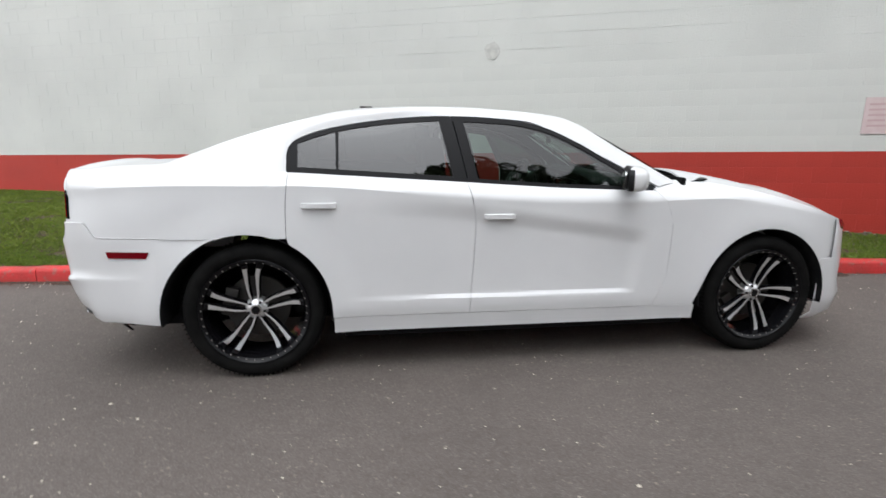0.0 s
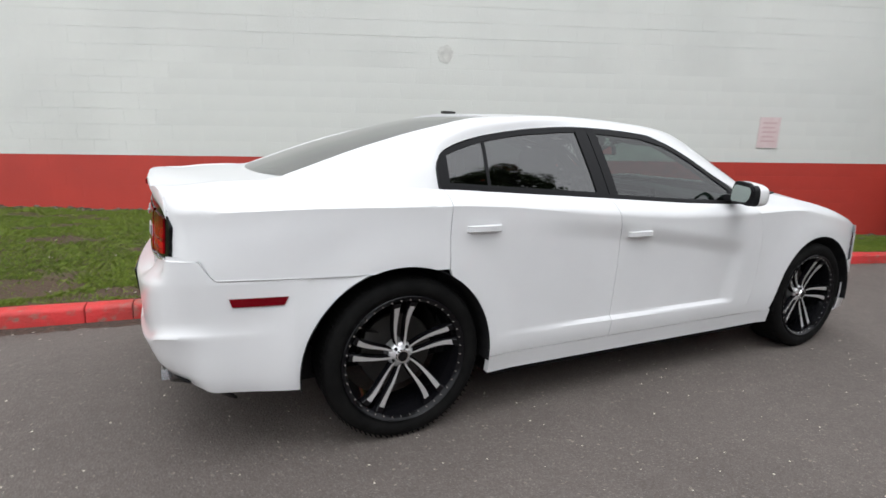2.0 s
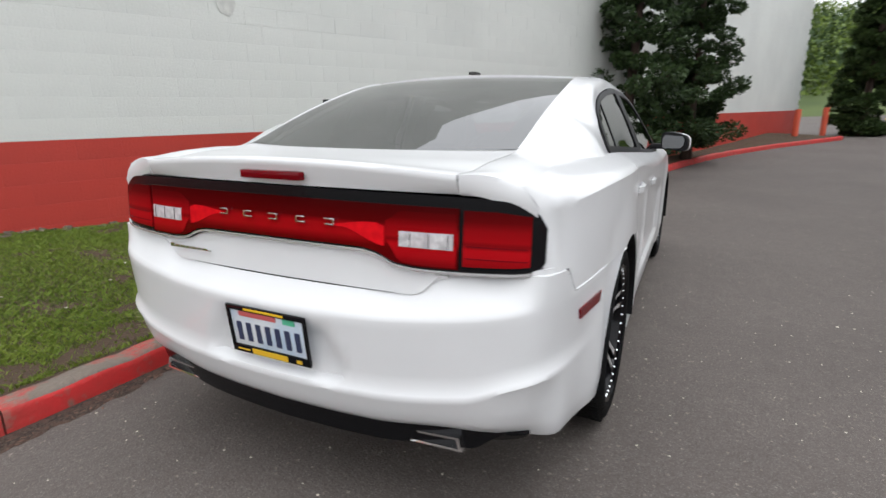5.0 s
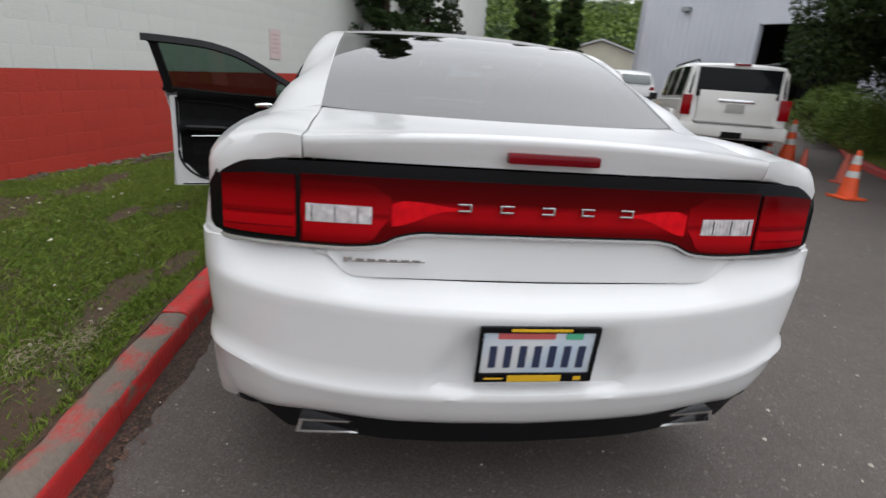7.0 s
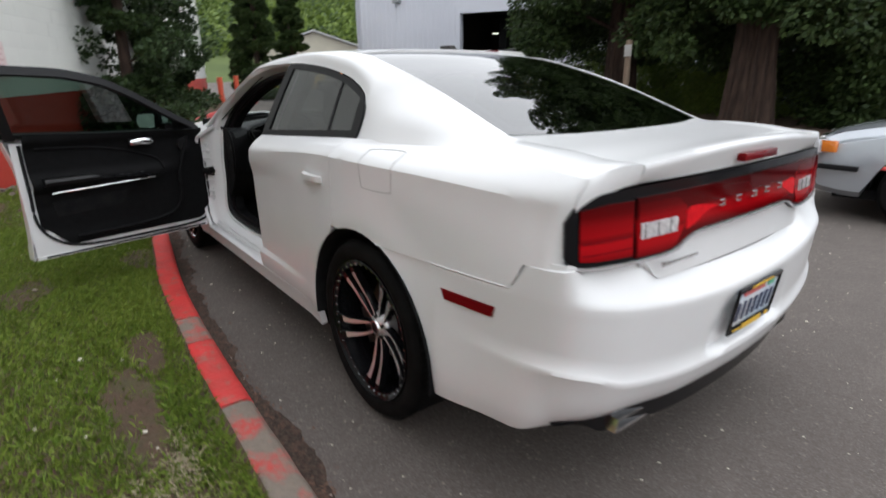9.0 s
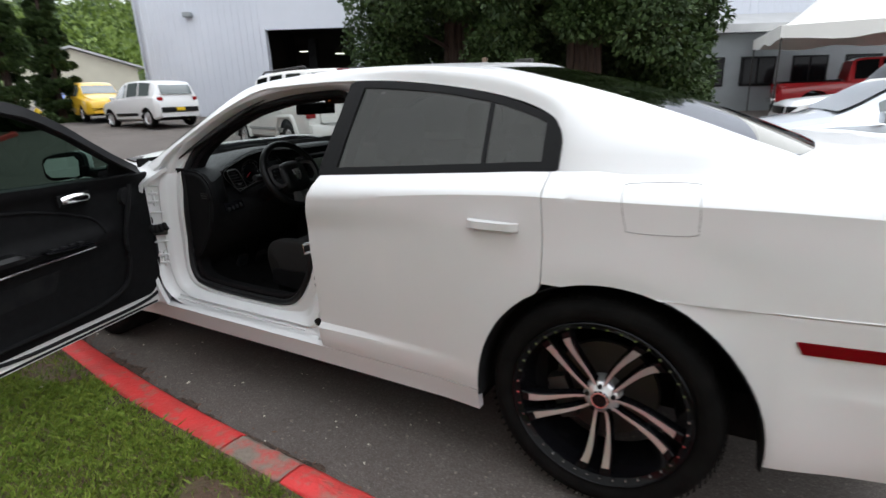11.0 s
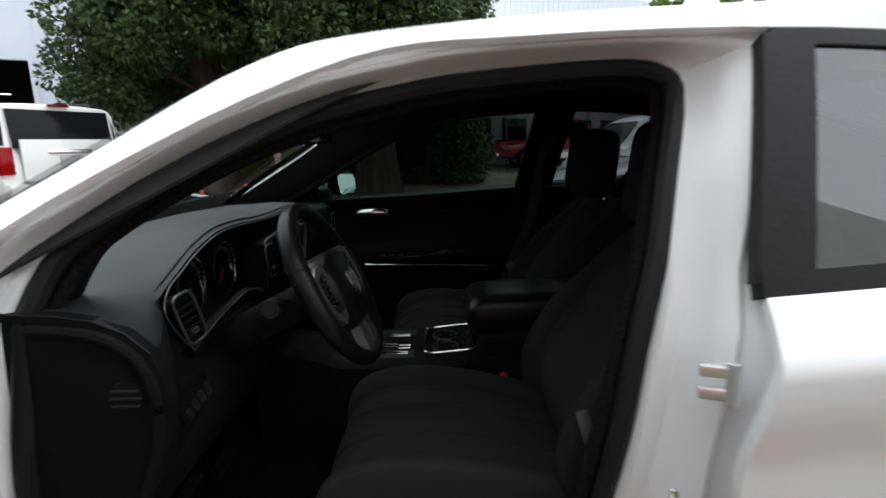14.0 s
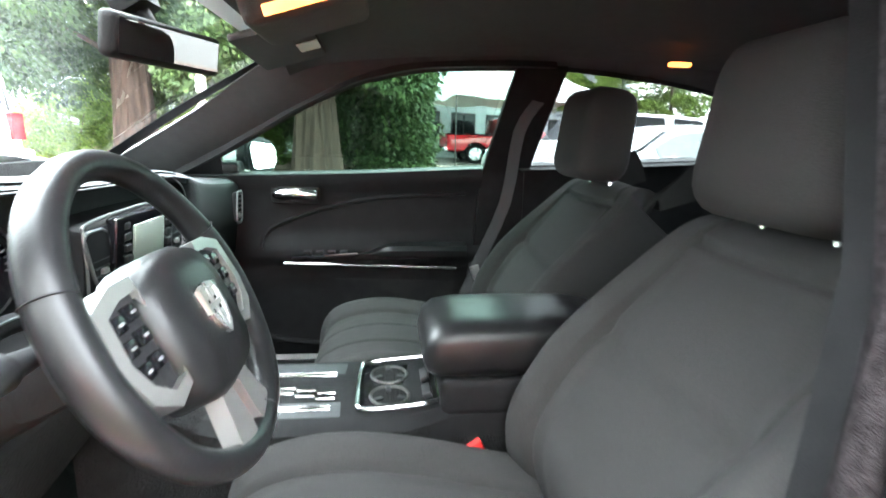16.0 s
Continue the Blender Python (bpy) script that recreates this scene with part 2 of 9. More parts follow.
def part(name, bm, material, parent=None, label="", smooth=True, angle=40):
    """Links a bmesh as one mesh object under a thing or a part."""
    bmesh.ops.recalc_face_normals(bm, faces=bm.faces)
    me = bpy.data.meshes.new(name)
    bm.to_mesh(me)
    bm.free()
    ob = new(name, me)
    for m in (material if isinstance(material, (list, tuple)) else [material]):
        me.materials.append(m)
    if smooth:
        me.shade_smooth()
        me.set_sharp_from_angle(angle=radians(angle))
    if parent:
        ob.parent = parent
    if label:
        ob["label"] = label
    return ob


def empty(name, m=None):
    ob = new(name)
    ob.empty_display_size = 0.2
    if m is not None:
        ob.matrix_world = m
    return ob


def box(bm, c, size, rot=(0, 0, 0), bevel=0.0, segs=2):
    r = bmesh.ops.create_cube(bm, size=1.0)
    vs = r["verts"]
    bmesh.ops.scale(bm, vec=size, verts=vs)
    if bevel:
        es = list({e for v in vs for e in v.link_edges})
        res = bmesh.ops.bevel(bm, geom=es, offset=bevel, segments=segs, affect="EDGES", profile=0.6)
        vs = list({v for f in res["faces"] for v in f.verts} | {v for v in vs if v.is_valid})
    m = Matrix.LocRotScale(c, Euler([radians(a) for a in rot]), None)
    bmesh.ops.transform(bm, matrix=m, verts=vs)
    return vs


def cyl(bm, a, b, r0, r1=None, n=16, caps=True):
    a, b = Vector(a), Vector(b)
    d = b - a
    r = bmesh.ops.create_cone(bm, cap_ends=caps, segments=n, radius1=r0, radius2=r0 if r1 is None else r1, depth=d.length)
    m = Matrix.Translation((a + b) / 2) @ d.to_track_quat("Z", "Y").to_matrix().to_4x4()
    bmesh.ops.transform(bm, matrix=m, verts=r["verts"])
    return r["verts"]


def tube(bm, pts, r, n=8, closed=False, flat=1.0):
    """A round bar along points."""
    pts = [Vector(p) for p in pts]
    rings, up = [], Vector((0, 0, 1))
    k = len(pts)
    for i, p in enumerate(pts):
        d = (pts[(i + 1) % k] - pts[i - 1]) if closed else pts[min(i + 1, k - 1)] - pts[max(i - 1, 0)]
        d.normalize()
        side = d.cross(up)
        if side.length < 1e-3:
            side = d.cross(Vector((1, 0, 0)))
        side.normalize()
        top = side.cross(d)
        rr = r[i] if isinstance(r, (list, tuple)) else r
        rings.append([bm.verts.new(p + side * rr * math.cos(2 * math.pi * j / n) + top * rr * flat * math.sin(2 * math.pi * j / n)) for j in range(n)])
    for i in range(k if closed else k - 1):
        a, b = rings[i], rings[(i + 1) % k]
        for j in range(n):
            bm.faces.new((a[j], a[(j + 1) % n], b[(j + 1) % n], b[j]))
    if not closed:
        bm.faces.new(rings[0][::-1])
        bm.faces.new(rings[-1])


def prism(bm, outline, a, b):
    """A solid between the same outline in two planes; a and b map (u, v) to places."""
    va = [bm.verts.new(a(u, v)) for u, v in outline]
    vb = [bm.verts.new(b(u, v)) for u, v in outline]
    n = len(outline)
    bm.faces.new(va)
    bm.faces.new(vb[::-1])
    for i in range(n):
        bm.faces.new((va[i], vb[i], vb[(i + 1) % n], va[(i + 1) % n]))


def curve(pts, smooth=True):
    """A smooth function through (x, value) pairs."""
    xs, ys = [p[0] for p in pts], [p[1] for p in pts]
    n = len(xs)
    m = [0.0] * n
    for i in range(n):
        if 0 < i < n - 1:
            d0, d1 = (ys[i] - ys[i - 1]) / (xs[i] - xs[i - 1]), (ys[i + 1] - ys[i]) / (xs[i + 1] - xs[i])
            m[i] = 0 if d0 * d1 <= 0 else 2 * d0 * d1 / (d0 + d1)
    if n > 1:
        m[0] = (ys[1] - ys[0]) / (xs[1] - xs[0])
        m[-1] = (ys[-1] - ys[-2]) / (xs[-1] - xs[-2])

    def f(x):
        if x <= xs[0]:
            return ys[0]
        if x >= xs[-1]:
            return ys[-1]
        i = max(k for k in range(n - 1) if xs[k] <= x)
        h = xs[i + 1] - xs[i]
        t = (x - xs[i]) / h
        if not smooth:
            return ys[i] + t * (ys[i + 1] - ys[i])
        return ((2 * t**3 - 3 * t**2 + 1) * ys[i] + (t**3 - 2 * t**2 + t) * h * m[i] + (-2 * t**3 + 3 * t**2) * ys[i + 1] + (t**3 - t**2) * h * m[i + 1])

    return f


def sheet(P, thick=0.0, flip=False, skip=None):
    """Vertices and faces of a grid of places, as a plate with rims if it has a thickness."""
    P = np.asarray(P, float)
    n, m = P.shape[:2]
    du = np.gradient(P, axis=0)
    dv = np.gradient(P, axis=1)
    N = np.cross(du, dv)
    N /= np.linalg.norm(N, axis=2, keepdims=True) + 1e-12
    if flip:
        N = -N
    verts = P.reshape(-1, 3).tolist()
    faces = []

    def q(a, b, c, d):
        faces.append((a, d, c, b) if flip else (a, b, c, d))

    for i in range(n - 1):
        for j in range(m - 1):
            if skip and skip(i, j):
                continue
            q(i * m + j, (i + 1) * m + j, (i + 1) * m + j + 1, i * m + j + 1)
    if thick:
        o = n * m
        verts += (P - N * thick).reshape(-1, 3).tolist()
        for i in range(n - 1):
            for j in range(m - 1):
                if skip and skip(i, j):
                    continue
                q(o + i * m + j, o + i * m + j + 1, o + (i + 1) * m + j + 1, o + (i + 1) * m + j)
        for i in range(n - 1):
            for j in (0, m - 1):
                a, b = i * m + j, (i + 1) * m + j
                q(*((a, o + a, o + b, b) if j == 0 else (b, o + b, o + a, a)))
        for j in range(m - 1):
            for i in (0, n - 1):
                a, b = i * m + j, i * m + j + 1
                q(*((b, o + b, o + a, a) if i == 0 else (a, o + a, o + b, b)))
    return verts, faces


def csheet(P, thick=0.0, centre=(-0.1, 0, 0.7), **_):
    """A sheet whose outside looks away from the car's middle."""
    A = np.asarray(P, float)
    N = np.cross(np.gradient(A, axis=0), np.gradient(A, axis=1))
    out = float((N * (A - np.array(centre))).sum())
    return sheet(P, thick, flip=out < 0)


def mirrored(verts, faces):
    return [(v[0], -v[1], v[2]) for v in verts], [f[::-1] for f in faces]


def smoothstep(a, b, x):
    t = min(1.0, max(0.0, (x - a) / (b - a)))
    return t * t * (3 - 2 * t)


# ---- ground, wall, kerb ----
WALL_A = math.atan2(-0.385, 1.0)          # the wall's heading
WALL_P = Vector((0.90, 3.737, 0))
WALL_RISE = 0.025                        # the wall's courses climb along it
WALL_U = Vector((math.cos(WALL_A), math.sin(WALL_A), 0))
WALL_N = Vector((WALL_U.y, -WALL_U.x, 0))  # towards the road


def rise(x, y):
    """How far the yard climbs towards the far buildings."""
    s = 0.75 * x - 0.66 * y
    return 0.05 * max(0.0, s - 4.5) ** 2 / (max(0.0, s - 4.5) + 3.0) if s < 60 else 0.05 * 52.7


kerb_y = curve([(-14, 2.0), (-6, 1.56), (-4, 1.44), (-2.5, 1.345), (-1, 1.31), (0.1, 1.26), (1.5, 1.10), (2.3, 0.99), (4.6, 0.72), (6.25, 0.40), (8.5, -0.25), (12.8, -1.6), (16, -3.2), (20, -6.0)])


def ground_z(x, y):
    dip = -0.05 * smoothstep(0.75, 1.25, y) * smoothstep(14, 6, x)
    return rise(x, y) + dip


def axis_steps(near, far, lo, hi):
    out, v = [], lo
    while v <= hi:
        out.append(v)
        v += near
    s, v = near, hi
    while v < far:
        s *= 1.35
        v += s
        out.append(v)
    s, v = near, lo
    while v > -far:
        s *= 1.35
        v -= s
        out.insert(0, v)
    return out


gx, gy = axis_steps(0.4, 900, -12, 30), axis_steps(0.25, 900, -22, 3)
P = [[(x, y, ground_z(x, y)) for y in gy] for x in gx]
ground = mesh_ob("ground", *sheet(P), ASPHALT)
tagged(ground, "worn grey asphalt yard with fine stones and stains", "asphalt", kind="structure")

# grass bank between the kerb and the wall
def lawn_z(x, y):
    k = kerb_y(x)
    w = (Vector((x, y, 0)) - WALL_P).dot(WALL_N)   # negative behind the wall's face
    f = smoothstep(k + 0.1, k + 2.2, y)
    return ground_z(x, min(y, k)) + 0.125 + 0.10 * f + 0.10 * smoothstep(2, -4, x) * f + 0.015 * noise.noise((x * 1.3, y * 1.3, 0))


def wall_y(x):
    return WALL_P.y + (x - WALL_P.x) * math.tan(WALL_A)


xs = np.arange(-14, 20.01, 0.2)
P = [[(x, y, lawn_z(x, y)) for y in np.linspace(kerb_y(x) + 0.13, max(wall_y(x) + 0.3, kerb_y(x) + 0.3), 22)] for x in xs]
lawn = mesh_ob("lawn", *sheet(P), GRASS)
tagged(lawn, "patchy green lawn with bare brown soil beside the kerb", "lawn", kind="structure")

# painted block wall: courses of blocks with struck joints, red below and white above
BL, BH, GAP = 0.40, 0.20, 0.004
wall = empty("wall_north")
tagged(wall, "painted concrete block wall, white above a red band", "wall", kind="structure")
WALL_L0, WALL_L1, WALL_TOP, RED_TOP = -18.0, 24.0, 6.2, 1.11


WALL_TURN = Matrix.Rotation(WALL_A, 4, "Z") @ Matrix.Rotation(-math.atan(WALL_RISE), 4, "Y")


def wall_place(u, n, z):
    return WALL_P + WALL_U * u + WALL_N * n + Vector((0, 0, z + WALL_RISE * u))


bm = bmesh.new()
prism(bm, [(WALL_L0, -0.3), (WALL_L1, -0.3), (WALL_L1, WALL_TOP), (WALL_L0, WALL_TOP)], lambda u, v: wall_place(u, -0.004, v), lambda u, v: wall_place(u, -0.25, v))
part("wall_core", bm, WALL_WHITE, wall, smooth=False)

red_core = bmesh.new()
prism(red_core, [(WALL_L0, -0.3), (WALL_L1, -0.3), (WALL_L1, RED_TOP - 0.002), (WALL_L0, RED_TOP - 0.002)], lambda u, v: wall_place(u, 0.0, v), lambda u, v: wall_place(u, -0.003, v))
part("red_band", red_core, WALL_RED, wall, smooth=False)


def block_mesh(w, h, e=0.004, d=0.0035):
    """One block's painted face with softened edges, 12 mm proud of the core."""
    a = [(-w / 2, -h / 2), (w / 2, -h / 2), (w / 2, h / 2), (-w / 2, h / 2)]
    b = [(-w / 2 + e, -h / 2 + e), (w / 2 - e, -h / 2 + e), (w / 2 - e, h / 2 - e), (-w / 2 + e, h / 2 - e)]
    v = [(x, 0, z) for x, z in a] + [(x, -0.63 * d, z) for x, z in a] + [(x, -d, z) for x, z in b]
    f = [(0, 1, 5, 4), (1, 2, 6, 5), (2, 3, 7, 6), (3, 0, 4, 7), (4, 5, 9, 8), (5, 6, 10, 9), (6, 7, 11, 10), (7, 4, 8, 11), (8, 9, 10, 11)]
    me = bpy.data.meshes.new("block")
    me.from_pydata(v, [], f)
    me.update()
    return me


BLOCK_W, BLOCK_R = block_mesh(BL - 0.0006, BH - 0.0010, 0.002, 0.0028), block_mesh(BL - 0.001, BH - 0.0022, 0.003, 0.003)
BLOCK_W.materials.append(WALL_WHITE)
BLOCK_R.materials.append(WALL_RED)
rb = random.Random(11)
rest_w, rest_r, single = ([], []), ([], []), 0
row0 = RED_TOP - BH * 7
for r in range(7 + 22):
    z = row0 + BH * (r + 0.5)
    red = r < 7
    n = int((WALL_L1 - WALL_L0) / BL)
    for c in range(n):
        u = WALL_L0 + BL * (c + (0.5 if r % 2 else 0.0) + 0.5)
        j = rb.uniform(-0.0005, 0.0005) * (3 if rb.random() < 0.12 else 1)
        near = -3.6 < u < 6.4 and 1 <= r < 13
        if near:
            ob = new("block", BLOCK_R if red else BLOCK_W)
            ob.parent = wall
            p = wall_place(u, 0.001 + j, z)
            ob.matrix_basis = Matrix.Translation(p) @ WALL_TURN
            single += 1
        else:
            vs, fs = rest_r if red else rest_w
            o = len(vs)
            me = BLOCK_R
            m = Matrix.Translation(wall_place(u, 0.001 + j, z)) @ WALL_TURN
            vs += [tuple(m @ v.co) for v in me.vertices]
            fs += [tuple(o + i for i in q.vertices) for q in me.polygons]
tagged(mesh_ob("block_rest", *rest_w, WALL_WHITE, wall, smooth=False), kind="stuff")
tagged(mesh_ob("red_block_rest", *rest_r, WALL_RED, wall, smooth=False), kind="stuff")

# bare patch and old sign on the wall
bm = bmesh.new()
pts = [(0.105 * math.cos(a) * (1 + 0.08 * math.sin(3 * a)), 0.115 * math.sin(a) * (1 + 0.1 * math.cos(5 * a))) for a in np.linspace(0, 2 * math.pi, 24, endpoint=False)]
prism(bm, pts, lambda u, v: wall_place(u, 0.012, 2.506 + v), lambda u, v: wall_place(u, 0.004, 2.506 + v))
tagged(part("wall_patch", bm, WALL_STAIN), "round rough grey patch on the white wall", "wall patch", kind="structure")
sign = empty("wall_sign")
tagged(sign, "faded pink metal sign on the wall, unreadable", "sign")
bm = bmesh.new()
prism(bm, [(4.66, 1.325), (4.98, 1.325), (4.98, 1.765), (4.66, 1.765)], lambda u, v: wall_place(u, 0.016, v), lambda u, v: wall_place(u, 0.006, v))
part("plate", bm, SIGN_PINK, sign, smooth=False)
for k in range(5):
    bm = bmesh.new()
    prism(bm, [(4.71, 1.41 + 0.065 * k), (4.93 - 0.03 * (k % 2), 1.41 + 0.065 * k), (4.93 - 0.03 * (k % 2), 1.435 + 0.065 * k), (4.71, 1.435 + 0.065 * k)], lambda u, v: wall_place(u, 0.018, v), lambda u, v: wall_place(u, 0.012, v))
    part("print_bar", bm, SIGN_INK, sign, smooth=False)


# kerb: bevelled stones, worn in places
kerb = empty("kerb")
tagged(kerb, "red painted concrete kerb with worn bare stretches", "kerb", kind="structure")
rk = random.Random(4)


def kerb_run(root, line, x0, x1, side, worn, length=(0.75, 1.15)):
    """Kerb stones along y = line(x), cut at the ends of the worn stretches; side +1: the bed lies at higher y. Worn stones keep paint on the road side."""
    edges = [x0]
    cuts = sorted(c for w in worn for c in w)
    while edges[-1] < x1:
        nxt = edges[-1] + rk.uniform(*length)
        stop = [c for c in cuts if edges[-1] + 0.01 < c < nxt + 0.2]
        edges.append(stop[0] if stop else nxt)
    prof = [(0.0, -0.12), (0.0, 0.095), (0.008, 0.118), (0.03, 0.13), (0.085, 0.133), (0.125, 0.132), (0.14, 0.12), (0.14, -0.12)]
    for a, b in zip(edges, edges[1:]):
        bare = any(w[0] - 0.01 < (a + b) / 2 < w[1] + 0.01 for w in worn)
        drop = rk.uniform(-0.006, 0.004) - (0.006 if bare else 0)
        rows = []
        for x in np.linspace(a + 0.004, b - 0.004, 8):
            s = (line(x + 0.05) - line(x - 0.05)) / 0.1
            nx, ny = -s / math.hypot(1, s) * side, side / math.hypot(1, s)
            k = line(x)
            j = rk.uniform(-0.002, 0.002) * (2.5 if bare else 1)
            rows.append([(x + nx * u, k + ny * u, ground_z(x, k) + w + (j + drop) * (w > 0)) for u, w in prof])
        bm = bmesh.new()
        vr = [[bm.verts.new(p) for p in r] for r in rows]
        for r0, r1 in zip(vr, vr[1:]):
            for i in range(len(prof) - 1):
                f = bm.faces.new((r0[i], r0[i + 1], r1[i + 1], r1[i]))
                f.material_index = 1 if bare and i >= 2 else 0
        bm.faces.new(vr[0])
        bm.faces.new(vr[-1][::-1])
        part("kerb_stone", bm, [KERB_RED, KERB_BARE], root, "worn concrete with flaked red paint" if bare else "", angle=60)


kerb_run(kerb, kerb_y, -14.0, 19.5, 1, [(-2.75, -1.23), (-0.56, -0.22)])

# ---- the white saloon: body lines ----
car = empty("car")
tagged(car, "white four-door saloon with black alloy wheels, driver's door open", "car")
belt = curve([(-2.45, 1.10), (-1.9, 1.118), (-1.6, 1.126), (-1.33, 1.131), (-1.06, 1.119), (-0.76, 1.104), (-0.36, 1.084), (-0.12, 1.071), (0.22, 1.054), (0.6, 1.043), (0.75, 1.04), (1.2, 1.05)])
half_w = curve([(-2.40, 0.812), (-2.36, 0.828), (-2.2, 0.876), (-2.02, 0.905), (-1.8, 0.928), (-1.5, 0.94), (-1.1, 0.938), (-0.3, 0.938), (0.5, 0.94), (0.9, 0.938), (1.2, 0.935), (1.55, 0.93), (1.9, 0.90), (2.05, 0.868), (2.2, 0.80)])
crease_z = curve([(-2.4, 1.03), (-1.8, 1.055), (-1.31, 1.056), (-1.06, 1.048), (-0.76, 1.026), (-0.36, 0.993), (0.2, 0.967), (0.6, 0.965), (0.85, 0.975), (1.2, 0.985), (1.6, 0.93), (2.1, 0.82)])
belt_in = curve([(-2.4, 0.05), (-1.9, 0.12), (-1.33, 0.135), (-0.4, 0.095), (0.3, 0.076), (0.8, 0.075), (1.2, 0.10), (1.7, 0.09), (2.1, 0.06)])


scoop_top = curve([(-0.95, 1.0), (-0.36, 0.955), (0.2, 0.88), (0.55, 0.825), (0.70, 0.79)])


REAR_AXLE = -1.543                       # middle of the rear wheel arch
bumper_y = curve([(-2.44, 0.775), (-2.385, 0.838), (-2.30, 0.872), (-2.18, 0.892), (-2.05, 0.909), (-1.925, 0.922), (-1.8, 0.93)])


def side_y(x, z):
    """Half width of the lower body."""
    w, c, b = half_w(x), crease_z(x), belt(x)
    if x < -1.85:
        w += (bumper_y(x) - w) * smoothstep(1.0, 0.775, z) * smoothstep(-1.85, -1.95, x)
    if z > c:
        t = (z - c) / max(0.02, b - c)
        y = w - 0.004 - (belt_in(x) - 0.004) * min(t, 1.6) ** 1.5
    else:
        y = w - 0.004 * smoothstep(c - 0.12, c, z)
        # scoop in the front door
        if -1.15 < x < 0.8:
            top = scoop_top(x)
            inx = smoothstep(-1.15, -0.20, x) * smoothstep(0.70, 0.60, x + (0.62 - z) * 0.22)
            iny = smoothstep(0.424, 0.448, z) * smoothstep(top + 0.012, top - 0.10, z)
            y -= 0.022 * inx * iny
    y -= 0.024 * smoothstep(0.40, 0.22, z)
    # flares round the wheels
    for hx in (REAR_AXLE, 1.525):
        r = math.hypot(x - hx, z - 0.375)
        y += 0.014 * smoothstep(0.62, 0.44, r)
    return y


def arch_r(hx):
    return 0.434 if hx < 0 else 0.425


def arch_z(x, hx):
    return 0.372 + math.sqrt(max(0.0, arch_r(hx) ** 2 - (x - hx) ** 2))


def low_edge(x):
    """Lower edge of the side skin: the sill seam, or the wheel arches."""
    z = 0.335
    for hx in (REAR_AXLE, 1.515):
        if abs(x - hx) < arch_r(hx) - 0.005:
            z = max(z, arch_z(x, hx))
    return z


def skin(xl, xr, zl, zh, nu=24, nv=22, thick=0.02, f=side_y, name=""):
    """A side panel between two slanting edges (x by z) and two lengthwise edges (z by x)."""
    P = []
    for i in range(nu):
        s = i / (nu - 1)
        z0, z1 = 0.5, 1.0
        for _ in range(6):
            z0 = zl(xl(z0) + (xr(z0) - xl(z0)) * s)
            z1 = zh(xl(z1) + (xr(z1) - xl(z1)) * s)
        row = []
        zc = crease_z(xl(0.95) + (xr(0.95) - xl(0.95)) * s) if f is side_y else 0
        up = 6
        for j in range(nv):
            if z0 + 0.02 < zc < z1 - 0.01:
                z = z0 + (zc - z0) * j / (nv - 1 - up) if j <= nv - 1 - up else zc + (z1 - zc) * (j - nv + 1 + up) / up
            else:
                z = z0 + (z1 - z0) * j / (nv - 1)
            x = xl(z) + (xr(z) - xl(z)) * s
            row.append((x, f(x, z), z))
        P.append(row)
    return csheet(P, thick)


G = 0.0015
rear_cut = curve([(0.3, -1.104), (0.40, -1.108), (0.50, -1.126), (0.60, -1.170), (0.67, -1.223), (0.72, -1.278), (0.755, -1.326), (0.80, -1.336), (0.90, -1.336), (1.09, -1.325), (1.3, -1.32)])
mid_cut = curve([(0.3, -0.345), (0.58, -0.325), (0.83, -0.315), (1.01, -0.345), (1.12, -0.375)])
front_cut = curve([(0.3, 0.765), (0.42, 0.82), (0.55, 0.86), (0.82, 0.868), (0.95, 0.83), (1.04, 0.76), (1.1, 0.72)])


def corner(z, u):
    """Plan of the body's rear corner at a height: from the side round to the tail."""
    ys = side_y(CORNER_X, z)
    yb = ys - 0.04
    A, C, B = (CORNER_X, ys), (rear_x(ys) + 0.013, ys - 0.003), (rear_x(yb) + 0.014, yb)
    return tuple((1 - u) ** 2 * a + 2 * u * (1 - u) * c + u * u * b for a, c, b in zip(A, C, B))


CORNER_X = -2.305


def quarter_skin():
    """The rear wing: side, corner and the edge beside the tail lamps."""
    cols = []
    for i in range(44):
        s = i / 43
        z1 = quarter_top(CORNER_X + (-1.336 - CORNER_X) * s)
        x_low = CORNER_X + (-1.336 - G - CORNER_X) * s
        z0 = max(0.783 + 0.079 * smoothstep(-2.245, -2.285, x_low), low_edge(x_low) if x_low > -1.95 else 0)
        col = []
        for j in range(24):
            z = z0 + (z1 - z0) * j / 23
            x = CORNER_X + (min(rear_cut(z), -1.3) - G - CORNER_X) * s
            zc = crease_z(x)
            if abs(z - zc) < (z1 - z0) / 46:
                z = zc
            col.append((x, side_y(x, z), z))
        cols.append(col)
    lead = []
    for k in range(8, 0, -1):
        col = []
        for j in range(24):
            z1 = quarter_top(CORNER_X) - 0.012 * (k / 8)
            z = 0.862 + (z1 - 0.862) * j / 23
            zc = crease_z(CORNER_X)
            if abs(z - zc) < (z1 - 0.862) / 46:
                z = zc
            x, y = corner(z, k / 8)
            col.append((x, y, z))
        lead.append(col)
    back = []
    for d in (0.10, 0.05, 0.02):
        col = []
        for j in range(24):
            z1 = quarter_top(CORNER_X) - 0.03
            z = 0.862 + (z1 - 0.862) * j / 23
            x, y = corner(z, 1.0)
            col.append((x + 0.006 + 0.02 * d, y - d, z))
        back.append(col)
    return csheet(back + lead + cols, 0.003)


